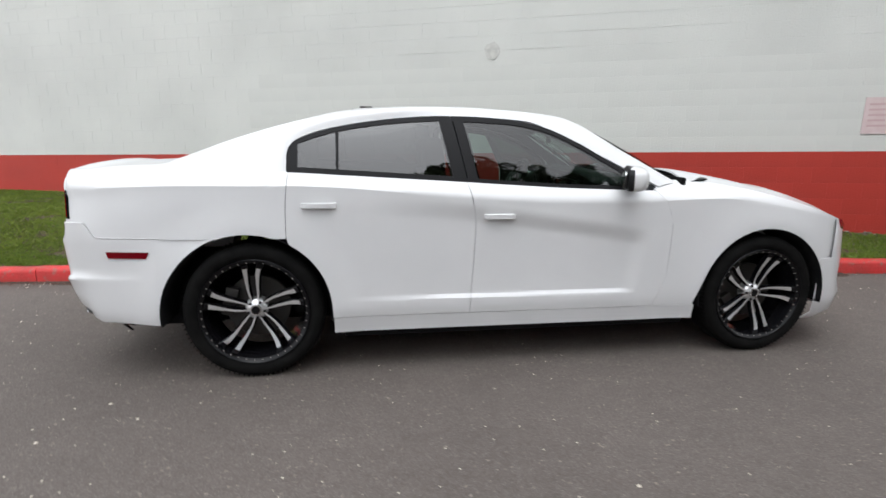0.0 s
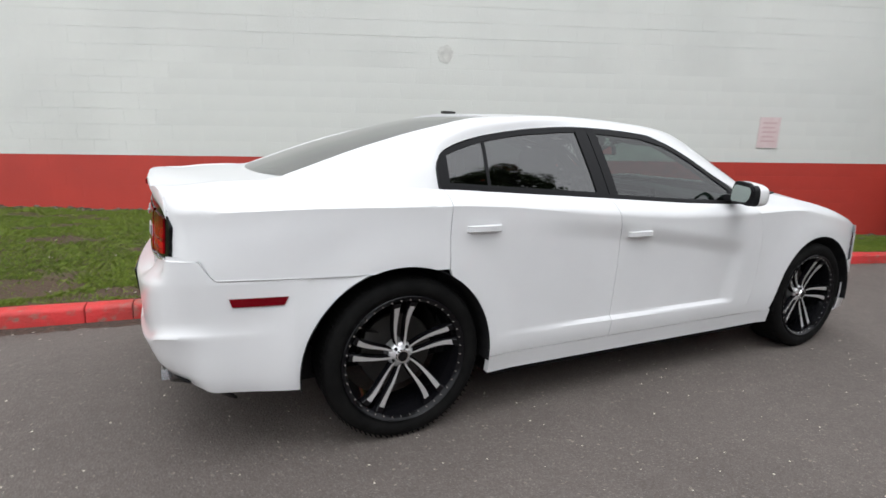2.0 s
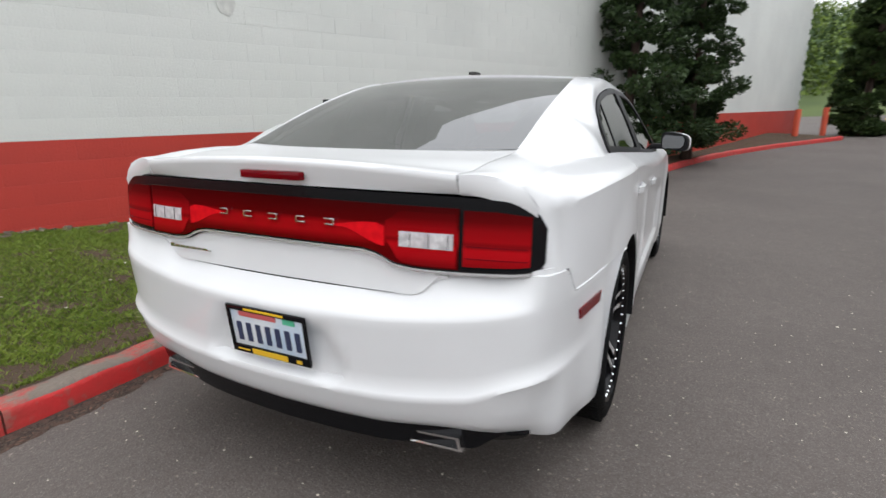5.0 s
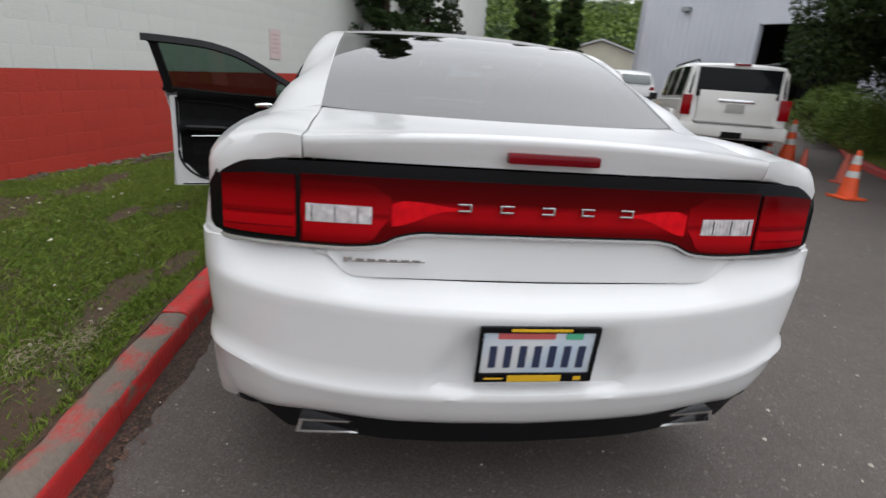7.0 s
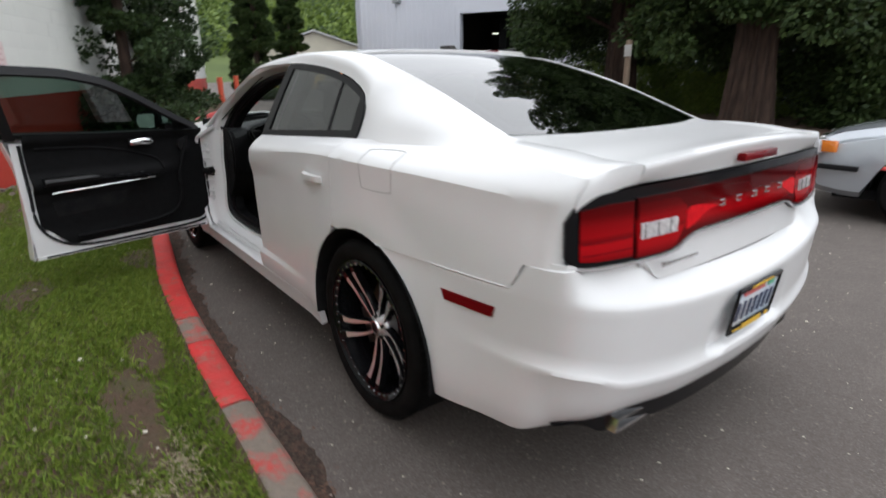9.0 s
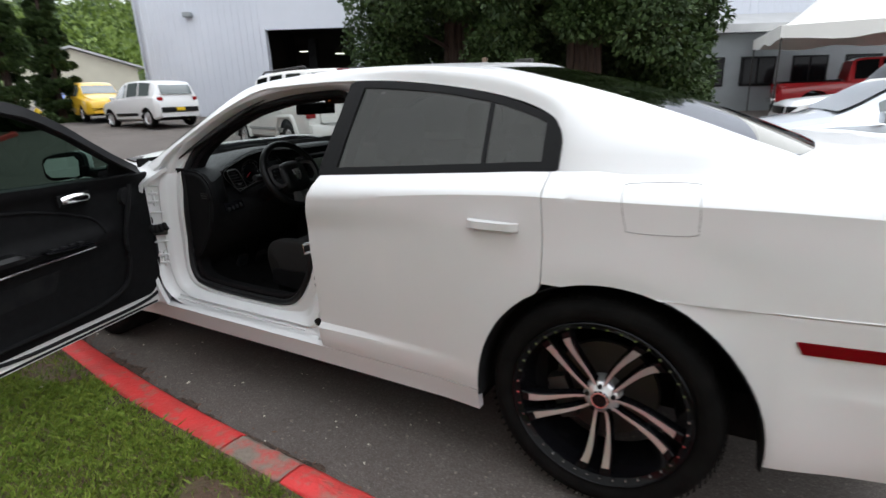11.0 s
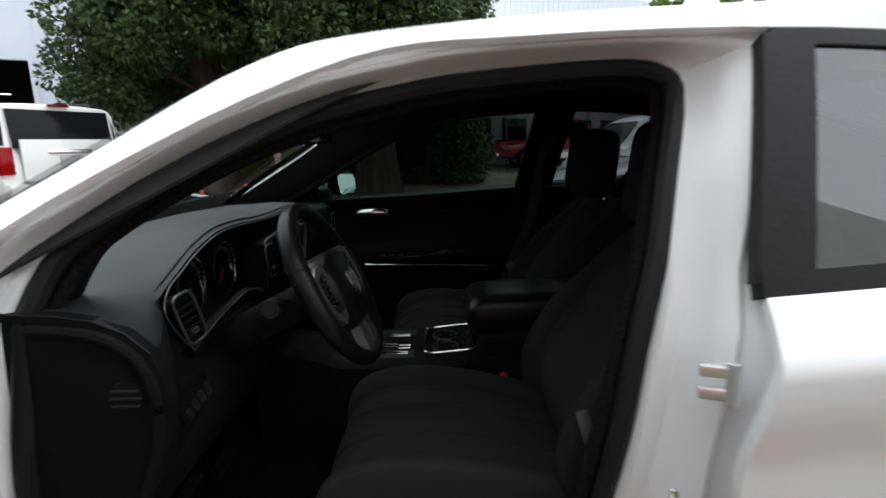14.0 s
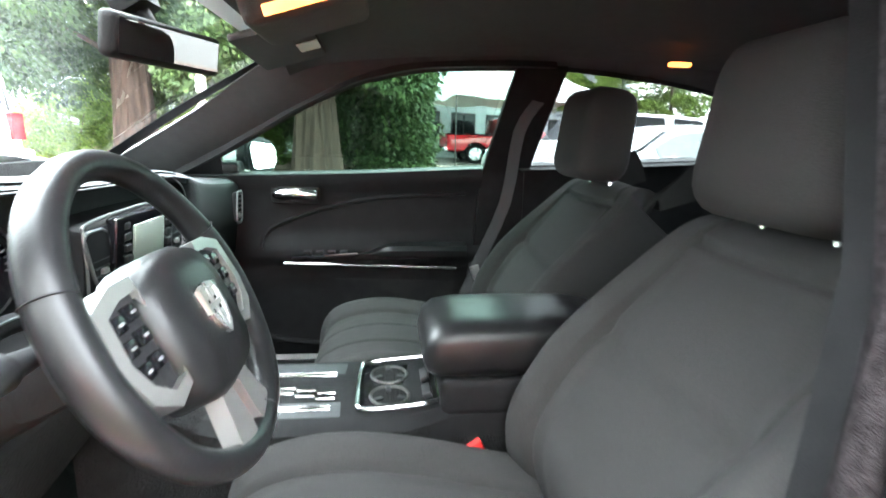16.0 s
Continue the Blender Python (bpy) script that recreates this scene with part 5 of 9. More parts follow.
for z in (0.352, 0.366):
    bm = bmesh.new()
    tube(bm, [(x, side_y(x, 0.36) - 0.045 - (z - 0.352) * 1.2, z + 0.012) for x in np.linspace(-0.2, 0.74, 12)], 0.004, 6)
    part("sill_rib", bm, PAINT, car)
for z in (0.57, 0.905):
    bm = bmesh.new()
    box(bm, (0.842, 0.842, z), (0.012, 0.062, 0.085), (0, 0, 20), bevel=0.004)
    box(bm, (0.835, 0.865, z + 0.022), (0.055, 0.028, 0.014), (0, 0, 35), bevel=0.004)
    box(bm, (0.835, 0.865, z - 0.022), (0.055, 0.028, 0.014), (0, 0, 35), bevel=0.004)
    cyl(bm, (0.852, 0.872, z - 0.045), (0.852, 0.872, z + 0.045), 0.009, n=10)
    hinge = part("door_hinge", bm, PAINT, car, "white painted door hinge")
    for dz in (-0.026, 0.026):
        bm = bmesh.new()
        cyl(bm, (0.838, 0.835, z + dz), (0.826, 0.838, z + dz), 0.008, 0.007, 6)
        part("hinge_bolt", bm, MACHINED, hinge, "bright bolt head")
for z in (0.968, 0.826, 0.668):
    bm = bmesh.new()
    tube(bm, [(0.865, 0.895, z - 0.004), (0.838, 0.878, z), (0.815, 0.86, z + 0.002), (0.80, 0.845, z)], [0.004, 0.006, 0.006, 0.003], 8)
    part("pillar_swage", bm, PAINT, car, "pressed rib on the hinge pillar")
bm = bmesh.new()
rr = [0.026 if k % 2 else 0.020 for k in range(11)]
tube(bm, [(0.80 + 0.006 * k, 0.838 + 0.009 * k, 0.752 - 0.012 * math.sin(math.pi * k / 10)) for k in range(11)], rr, 14)
part("wiring_boot", bm, GAPDARK, car, "black ribbed rubber wiring boot")
bm = bmesh.new()
box(bm, (0.825, 0.868, 0.715), (0.07, 0.018, 0.022), (0, 0, 40), bevel=0.004)
part("check_strap", bm, BRAKE, car)
# hinges of the rear door, seen in the gap behind the pillar
for x, z in ((-0.322, 0.958), (-0.300, 0.598)):
    bm = bmesh.new()
    cyl(bm, (x, 0.872, z - 0.03), (x, 0.872, z + 0.03), 0.009, n=10)
    box(bm, (x + 0.018, 0.862, z + 0.016), (0.04, 0.014, 0.016), (0, 0, -20), bevel=0.003)
    box(bm, (x + 0.018, 0.862, z - 0.016), (0.04, 0.014, 0.016), (0, 0, -20), bevel=0.003)
    part("rear_door_hinge", bm, MACHINED, car, "bright rear door hinge")
bm = bmesh.new()
tube(bm, [(-0.262, 0.855, 0.775), (-0.255, 0.895, 0.775), (-0.255, 0.895, 0.735), (-0.262, 0.855, 0.735)], 0.006, 8)
box(bm, (-0.264, 0.852, 0.755), (0.012, 0.008, 0.075), bevel=0.003)
part("door_striker", bm, CHROME, car, "bright door striker")
bm = bmesh.new()
cyl(bm, (-0.285, 0.893, 0.42), (-0.285, 0.882, 0.42), 0.017, n=14)
part("bump_stop", bm, GAPDARK, car)

# ---- inside of the open driver's door ----
def inner_skin(pts_u, zl, zh, y, bulge=0.0, nx=20, nz=14):
    P = []
    for x in np.linspace(pts_u[0], pts_u[1], nx):
        P.append([(x, y(x, z), z) for z in np.linspace(zl(x), zh(x), nz)])
    return P


def trim_y(x, z):
    """Shape of a door card: armrest swell, map pocket, shoulder."""
    y = 0.815 + 0.012 * smoothstep(0.9, 0.35, z)
    y -= 0.030 * smoothstep(0.735, 0.765, z) * smoothstep(0.86, 0.79, z) * smoothstep(0.62, 0.40, x)
    y -= 0.035 * smoothstep(0.98, 1.05, z)
    y += 0.008 * smoothstep(0.69, 0.66, z) * smoothstep(0.45, 0.50, z) * smoothstep(0.60, 0.45, x)
    y += 0.004 * smoothstep(0.80, 0.86, z) * smoothstep(0.99, 0.93, z) * smoothstep(0.60, 0.30, x)
    return y


def door_card(sign, root, x0=-0.27, x1=0.765, low=lambda x: 0.405 + 0.12 * smoothstep(-0.12, -0.27, x) + 0.05 * smoothstep(0.68, 0.765, x), rear=False):
    def put(name, P, th, m, label=""):
        v, f = sheet(P, th)
        if sign < 0:
            v, f = mirrored(v, f)
        return mesh_ob(name, v, f, m, root, label)

    def sy(y):
        return sign * y

    P = inner_skin((x0, x1), low, lambda x: belt(x) + 0.004, trim_y, nx=40, nz=34)
    put("door_card", P, 0.012, CABIN, "black moulded door card")
    # white shell between the skin and the card
    P = []
    for t in np.linspace(0, 1, 24):
        z = 0.345 + (belt(0) - 0.02 - 0.345) * t
        P.append([(mid_cut(z) + 0.004 if not rear else x0 - 0.05, y, z) for y in (side_y(mid_cut(z), z) - 0.012, 0.86, 0.835)])
    if not rear:
        put("door_edge", P, 0.004, PAINT, "white door edge")
        P = [[(x, y, 0.338 if y > 0.85 else 0.36) for y in (side_y(x, 0.34) - 0.012, 0.86, 0.83)] for x in np.linspace(-0.335, 0.77, 20)]
        put("door_bottom", P, 0.004, PAINT)
        P = [[(front_cut(z) - 0.004 - 0.02 * (0.93 - y), y, z) for y in (side_y(0.86, z) - 0.012, 0.86, 0.80)] for z in np.linspace(0.34, 1.03, 20)]
        put("door_front_edge", P, 0.004, PAINT)
        P = [[(x, 0.833 + 0.004 * (z > 0.5), z) for z in np.linspace(0.342, 1.03, 20)] for x in np.linspace(-0.325, 0.80, 30)]
        put("inner_shell", P, 0.003, PAINT, "white inner door shell")
        bm = bmesh.new()
        ring = [(x0 - 0.012, 0.832, 1.02), (x0 - 0.014, 0.832, 0.75), (x0 - 0.012, 0.832, 0.56), (-0.20, 0.832, 0.44), (-0.05, 0.832, 0.385), (0.30, 0.832, 0.375), (0.68, 0.832, 0.385), (0.765, 0.832, 0.47), (0.785, 0.832, 0.7), (0.78, 0.832, 1.0)]
        tube(bm, [(p.x, sy(p.y), p.z) for p in spline(ring, 60)], 0.009, 8)
        part("door_weatherstrip", bm, BLACK_TRIM, root, "black rubber weatherstrip")
        bm = bmesh.new()
        box(bm, (0.22, sy(0.845), 0.352), (1.0, 0.03, 0.012), bevel=0.004)
        part("bottom_strip", bm, BLACK_TRIM, root)
    # inner frame of the window
    P = [[(x, glass_y(x, dlo_top(x)) - 0.03 - 0.02 * (k == 1), dlo_top(x) + 0.012 - 0.045 * k) for k in (0, 1)] for x in np.linspace(-0.46, 0.74, 50) if True] if not rear else None
    if P:
        put("inner_frame", P, 0.01, BLACK_TRIM)
        P = [[(split(z) + d, glass_y(split(z), z) - 0.03, z) for d in (0.004, 0.055)] for z in np.linspace(1.05, 1.38, 12)]
        put("inner_pillar", P, 0.01, BLACK_TRIM)
    # bright trim strip, armrest, pull handle, switches, speaker, pocket
    bm = bmesh.new()
    tube(bm, [(x, sy(trim_y(x, 0.757) - 0.004), 0.740 + 0.035 * x) for x in np.linspace(x0 + 0.08, 0.40, 24)], 0.0065, 8)
    part("bright_strip", bm, CHROME, root, "bright metal door strip")
    bm = bmesh.new()
    P = []
    for x in np.linspace(x0 + 0.05, 0.16, 16):
        t = smoothstep(0.16, 0.02, x)
        P.append([Vector((x, sy(0.80 - w * 0.055 * (0.3 + 0.7 * t)), 0.775 + h * 0.04 * t + 0.01)) for w, h in ((0, -0.2), (1, 0), (1.1, 0.5), (0.9, 0.9), (0, 1))])
    vr = [[bm.verts.new(p) for p in r] for r in P]
    for a, b in zip(vr, vr[1:]):
        for i in range(4):
            bm.faces.new((a[i], a[i + 1], b[i + 1], b[i]))
    bm.faces.new(vr[0])
    part("armrest", bm, LEATHER, root, "padded black armrest")
    bm = bmesh.new()
    box(bm, (0.355, sy(0.795), 0.985), (0.16, 0.02, 0.055), bevel=0.012)
    part("handle_cup", bm, GAPDARK, root)
    bm = bmesh.new()
    vs = spline([(0.425, sy(0.785), 0.985), (0.39, sy(0.775), 0.99), (0.34, sy(0.772), 0.992), (0.285, sy(0.78), 0.987)], 12)
    tube(bm, vs, [0.008, 0.010, 0.0125, 0.013, 0.013, 0.013, 0.013, 0.013, 0.012, 0.012, 0.011, 0.009], 10, flat=1.5)
    part("inner_handle", bm, CHROME, root, "chrome inner door handle")
    bm = bmesh.new()
    box(bm, (0.26, sy(0.776), 0.785), (0.22, 0.05, 0.012), (0, 4, 0), bevel=0.004)
    part("switch_plate", bm, GLOSS_BLACK, root)
    for k in range(4):
        bm = bmesh.new()
        box(bm, (0.20 + 0.04 * k, sy(0.774), 0.794), (0.026, 0.026, 0.01), (0, 4, 0), bevel=0.003)
        part("window_switch", bm, BLACK_TRIM, root)
    bm = bmesh.new()
    tube(bm, [(p.x, sy(p.y), p.z) for p in spline([(0.66, 0.80, 1.0), (0.62, 0.79, 0.90), (0.57, 0.79, 0.75), (0.56, 0.79, 0.60), (0.50, 0.80, 0.50), (0.30, 0.81, 0.455), (-0.1, 0.815, 0.45)], 40)], 0.012, 8)
    part("card_ridge", bm, CABIN, root)
    bm = bmesh.new()
    tube(bm, [(p.x, sy(trim_y(p.x, p.z) - 0.002), p.z) for p in spline([(0.475, 0, 0.80), (0.46, 0, 0.85), (0.40, 0, 0.892), (0.21, 0, 0.953), (0.02, 0, 0.983), (-0.22, 0, 0.995)], 40)], 0.007, 8)
    part("upper_ridge", bm, CABIN, root)
    bm = bmesh.new()
    prism(bm, [(0.235, 0.69), (-0.19, 0.675), (-0.175, 0.585), (0.20, 0.60)], lambda u, v: (u, sy(trim_y(u, v) - 0.002), v), lambda u, v: (u, sy(trim_y(u, v) + 0.01), v))
    part("map_pocket", bm, GAPDARK, root)
    bm = bmesh.new()
    cyl(bm, (0.64, sy(0.815), 0.94), (0.64, sy(0.795), 0.94), 0.05, 0.045, 24)
    part("tweeter", bm, GAPDARK, root, "round speaker grille")


# passenger's door card is flush in the closed car
cards = empty("passenger_door_lining")
cards.parent = car
cards["label"] = "black passenger door lining with a bright strip"
door_card(1, door)
door_card(-1, cards)

# ---- cabin shell ----
cabin = empty("interior")
cabin.parent = car
cabin["label"] = "black and charcoal car interior"
P = [[(x, y, 0.30 + 0.05 * smoothstep(0.72, 0.80, abs(y)) + 0.10 * smoothstep(0.16, 0.06, abs(y)) + 0.25 * smoothstep(0.62, 0.95, x)) for y in np.linspace(-0.80, 0.80, 41)] for x in np.linspace(-1.1, 0.98, 24)]
mesh_ob("carpet", *sheet(P, 0.01, flip=True), CARPET_AND_SHADE, cabin)
bm = bmesh.new()
box(bm, (0.98, 0, 0.75), (0.03, 1.66, 0.7), bevel=0.01)
part("bulkhead", bm, CARPET_AND_SHADE, cabin)
P = []
for p in spline(TOP[1:8], 30):
    P.append([(p.x - 0.02, p.y * t * 1.02, p.z + (roof_c(min(0.42, max(-1.06, p.x))) - p.z) * (1 - t * t) * (1 if -1.06 < p.x < 0.42 else 0.2) - 0.035 - 0.03 * t**6) for t in np.linspace(0, 1, 12)])
P = [r for r in P if r[0][0] < 0.38]
mesh_ob("headliner", *sheet(half_to_whole(P), 0.008), HEADLINER, cabin, "dark cloth headliner")
for s in (1, -1):
    # inner linings: windscreen pillar, centre pillar, rear quarter, rear door
    P = []
    for a, b in zip(spline(LOW[:9], 40), spline(TOP[:9], 40)):
        P.append([(p.x - 0.0, s * (p.y - 0.045), p.z - 0.02) for p in (a.lerp(b, t) for t in (0.0 if s < 0 else 0.25, 0.5, 1.02))])
        if s < 0:
            P[-1].insert(0, (a.x, s * (a.y - 0.004), a.z - 0.03))
    mesh_ob("pillar_lining", *sheet(P, 0.006), HEADLINER, cabin)
    P = [[(split(max(z, 1.0)) + d + 0.06 * smoothstep(1.0, 0.4, z), s * ((glass_y(split(z), z) if z > 1.06 else 0.845) - (0.115 if s > 0 else 0.05)), z) for d in (-0.085, -0.05, 0.0 if s > 0 else 0.06, 0.028 if s > 0 else 0.075)] for z in np.linspace(0.34, 1.40, 26)]
    mesh_ob("pillar_trim", *sheet(P, 0.02, flip=s > 0), CABIN, cabin, "black centre pillar trim")
    P = [[(x, s * 0.80, z) for z in np.linspace(0.33, belt(x), 8)] for x in np.linspace(-1.32, -0.42, 12)]
    mesh_ob("rear_door_lining", *sheet(P, 0.01), CABIN, cabin)
    P = [[(x, s * (half_w(x) - belt_in(x) - 0.05 * j), belt(x) + 0.003 - 0.004 * j) for j in range(3)] for x in np.linspace(-1.30, -0.40, 20)]
    mesh_ob("rear_window_sill", *sheet(P, 0.004), CABIN, cabin)
    P = [[(p.x + 0.02, s * (p.y - 0.05), p.z - 0.03) for p in (a.lerp(b, t) for t in (0, 0.5, 1.0))] for a, b in zip(spline(LOW[8:], 14), spline(TOP[8:], 14))]
    mesh_ob("quarter_lining", *sheet(P, 0.006), HEADLINER, cabin)
P = [[(x, y, 1.085 + 0.03 * smoothstep(-1.4, -1.9, x)) for y in np.linspace(-0.66, 0.66, 8)] for x in np.linspace(-1.98, -1.38, 6)]
mesh_ob("parcel_shelf", *sheet(P, 0.02), HEADLINER, cabin)
bm = bmesh.new()
box(bm, (-1.30, 0, 0.80), (0.2, 1.36, 0.62), (0, -20, 0), bevel=0.07, segs=3)
box(bm, (-1.02, 0, 0.50), (0.55, 1.36, 0.22), (0, -6, 0), bevel=0.06, segs=3)
for y in (-0.4, 0.4):
    box(bm, (-1.42, y, 1.13), (0.10, 0.27, 0.14), (0, -14, 0), bevel=0.04, segs=3)
part("rear_bench", bm, CLOTH, cabin, "charcoal cloth rear bench")

SCREEN = mat("grey display", (0.24, 0.27, 0.24), 0.2, coat=0.5, color2=(0.28, 0.31, 0.27), scale=6)
SILVER = mat("satin silver plastic", (0.22, 0.213, 0.21), 0.33, metal=0.75, rough2=0.38)
EMBLEM = mat("bright emblem", (0.55, 0.55, 0.55), 0.22, metal=0.9, rough2=0.3)
DULL = mat("dull satin metal", (0.13, 0.13, 0.13), 0.38, metal=0.8, rough2=0.45)
BUCKLE_RED = mat("red buckle button", (0.75, 0.03, 0.03), 0.4)
BELT = mat("grey belt webbing", (0.030, 0.030, 0.032), 0.8, bump=0.3, bump_scale=500)
LAMP_WARM = mat("lit map lamp", (0.8, 0.5, 0.3), 0.3, emit=(1.0, 0.22, 0.04), power=0.16)
PAPER = mat("pale label", (0.6, 0.6, 0.57), 0.6)
MARK = mat("gauge print", (0.13, 0.13, 0.13), 0.5)
NEEDLE = mat("red needle", (0.4, 0.015, 0.02), 0.4)

# ---- dashboard ----
brow = curve([(-0.78, 1.035), (-0.5, 1.055), (-0.36, 1.082), (-0.2, 1.098), (0.09, 1.102), (0.27, 1.114), (0.36, 1.115), (0.44, 1.105), (0.5, 1.091), (0.55, 1.074), (0.6, 1.056), (0.64, 1.042), (0.70, 1.036), (0.78, 1.034)])
DASH_END = [(0.95, 1.04), (0.84, 1.052), (0.70, 1.052), (0.62, 1.047), (0.567, 1.038), (0.522, 1.018), (0.488, 0.985), (0.470, 0.93), (0.469, 0.90), (0.473, 0.86), (0.492, 0.79), (0.545, 0.70), (0.63, 0.60), (0.76, 0.50)]


def dash_sec(y):
    """Section of the dashboard: places (x, z) from the windscreen over the brow down to the knees; a recess for the gauges and the stack, a rounded cheek by the door."""
    zb = brow(y)
    hood = smoothstep(-0.40, -0.30, y) * smoothstep(0.655, 0.615, y)
    knee = smoothstep(0.08, 0.16, y)
    cheek = smoothstep(0.62, 0.765, y)
    back = 0.10 * smoothstep(0.45, 0.80, abs(y))
    main = [(1.10 - back * 1.3, 1.045), (0.90 - back, 1.062 + 0.35 * (zb - 1.06)), (0.74 - back * 0.5, 1.07 + 0.8 * (zb - 1.07)), (0.63, zb + 0.006), (0.565, zb + 0.003), (0.542, zb - 0.010),
            (0.535 + 0.06 * hood, zb - 0.022), (0.530 + 0.085 * hood, 0.955), (0.525 + 0.07 * hood, 0.915), (0.545, 0.885), (0.555 - 0.05 * knee, 0.80), (0.62 - 0.09 * knee, 0.70), (0.70 - 0.09 * knee, 0.60), (0.80 - 0.04 * knee, 0.50)]
    return [(a + (c - a) * cheek, b + (d - b) * cheek) for (a, b), (c, d) in zip(main, DASH_END)]


ysd = np.linspace(-0.78, 0.775, 96)
P = [[(x, y, z) for x, z in dash_sec(y)] for y in ysd]
dash = mesh_ob("dashboard", *sheet(P, 0.012), [DASH, CABIN, CARPET_AND_SHADE], cabin, "soft black dashboard with a hooded cluster", angle=60)
# Light and shade put into colour: paler top skin, carpet black at the knees.
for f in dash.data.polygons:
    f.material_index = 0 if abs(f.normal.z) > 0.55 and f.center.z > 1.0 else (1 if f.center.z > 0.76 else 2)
bm = bmesh.new()
sec = dash_sec(0.775)
prism(bm, [(1.08, 1.04)] + sec[2:] + [(0.92, 0.50)], lambda u, v: (u, 0.772, v), lambda u, v: (u, 0.752, v))
part("dash_end", bm, CABIN, cabin, "black dashboard end cap")
bm = bmesh.new()
tube(bm, [(p.x, 0.776, p.z) for p in spline([(0.66, 0, 1.028), (0.575, 0, 1.018), (0.525, 0, 0.995), (0.497, 0, 0.955), (0.488, 0, 0.90), (0.497, 0, 0.83), (0.525, 0, 0.75)], 30)], 0.009, 8)
part("end_ridge", bm, CABIN, cabin)
bm = bmesh.new()
cyl(bm, (0.534, 0.768, 0.916), (0.534, 0.776, 0.916), 0.027, 0.025, 24)
demister = part("demister", bm, GAPDARK, cabin, "round side demister with slats")
for dz in (-0.012, 0.0, 0.012):
    bm = bmesh.new()
    box(bm, (0.534, 0.777, 0.916 + dz), (2 * math.sqrt(0.024**2 - dz**2), 0.004, 0.0035), bevel=0.001)
    part("slat", bm, BRAKE, demister)
# instrument cluster
for y0, r in ((0.415, 0.060), (0.243, 0.060)):
    bm = bmesh.new()
    cyl(bm, (0.625, y0, 0.988), (0.598, y0, 0.992), r, r, 40)
    g = part("gauge", bm, GLOSS_BLACK, cabin, "round black gauge with pale marks and a red needle")
    # A glint on the ring is put into its material: chrome arc, dull remainder.
    for a0, a1, m, rad in ((-0.9, 1.5, CHROME, 0.0035), (1.5, 5.38, BRAKE, 0.0025)):
        bm = bmesh.new()
        tube(bm, [(0.592, y0 - (r + 0.003) * math.cos(a), 0.992 + (r + 0.003) * math.sin(a)) for a in np.linspace(a0, a1, 26)], rad, 6)
        part("gauge_ring", bm, m, g, "bright crescent" if m is CHROME else "")
    for k in range(25):
        a = math.radians(225 - 270 * k / 24)
        bm = bmesh.new()
        L = 0.009 if k % 3 == 0 else 0.004
        cy, cz = y0 - (r - 0.010) * math.cos(a), 0.992 + (r - 0.010) * math.sin(a)
        box(bm, (0.597, cy, cz), (0.002, L, 0.0014), (math.degrees(-a), 0, 0))
        part("gauge_mark", bm, MARK, g)
    bm = bmesh.new()
    box(bm, (0.594, y0 + 0.018, 0.976), (0.003, 0.044, 0.0035), (-42, 0, 0))
    part("needle", bm, NEEDLE, g, "red needle")
    bm = bmesh.new()
    cyl(bm, (0.598, y0, 0.992), (0.592, y0, 0.992), 0.009, 0.007, 16)
    part("needle_boss", bm, GLOSS_BLACK, g)
bm = bmesh.new()
box(bm, (0.60, 0.329, 1.0), (0.01, 0.05, 0.06), bevel=0.003)
part("trip_display", bm, GLOSS_BLACK, cabin)
bm = bmesh.new()
edge = [(0.535, 0.545, 0.895), (0.528, 0.605, 0.945), (0.530, 0.645, 1.005)] + [(0.538, y, brow(y) - 0.014) for y in np.linspace(0.61, -0.27, 18)] + [(0.533, -0.318, 1.04), (0.532, -0.318, 0.95)]
tube(bm, spline(edge, 120), 0.0017, 6)
part("cluster_bezel", bm, DULL, cabin, "satin metal line under the brow")
bm = bmesh.new()
tube(bm, spline([(0.545, 0.555, 0.895), (0.532, 0.47, 0.925), (0.525, 0.40, 0.938), (0.525, 0.315, 0.942), (0.53, 0.24, 0.925), (0.545, 0.155, 0.90)], 40), 0.013, 10)
part("cluster_sill", bm, CABIN, cabin)
bm = bmesh.new()
tube(bm, spline([(0.533, 0.555, 0.904), (0.520, 0.47, 0.934), (0.513, 0.40, 0.948), (0.513, 0.315, 0.952), (0.518, 0.24, 0.934), (0.533, 0.155, 0.908)], 40), 0.0015, 6)
part("sill_line", bm, DULL, cabin, "thin satin line under the gauges")


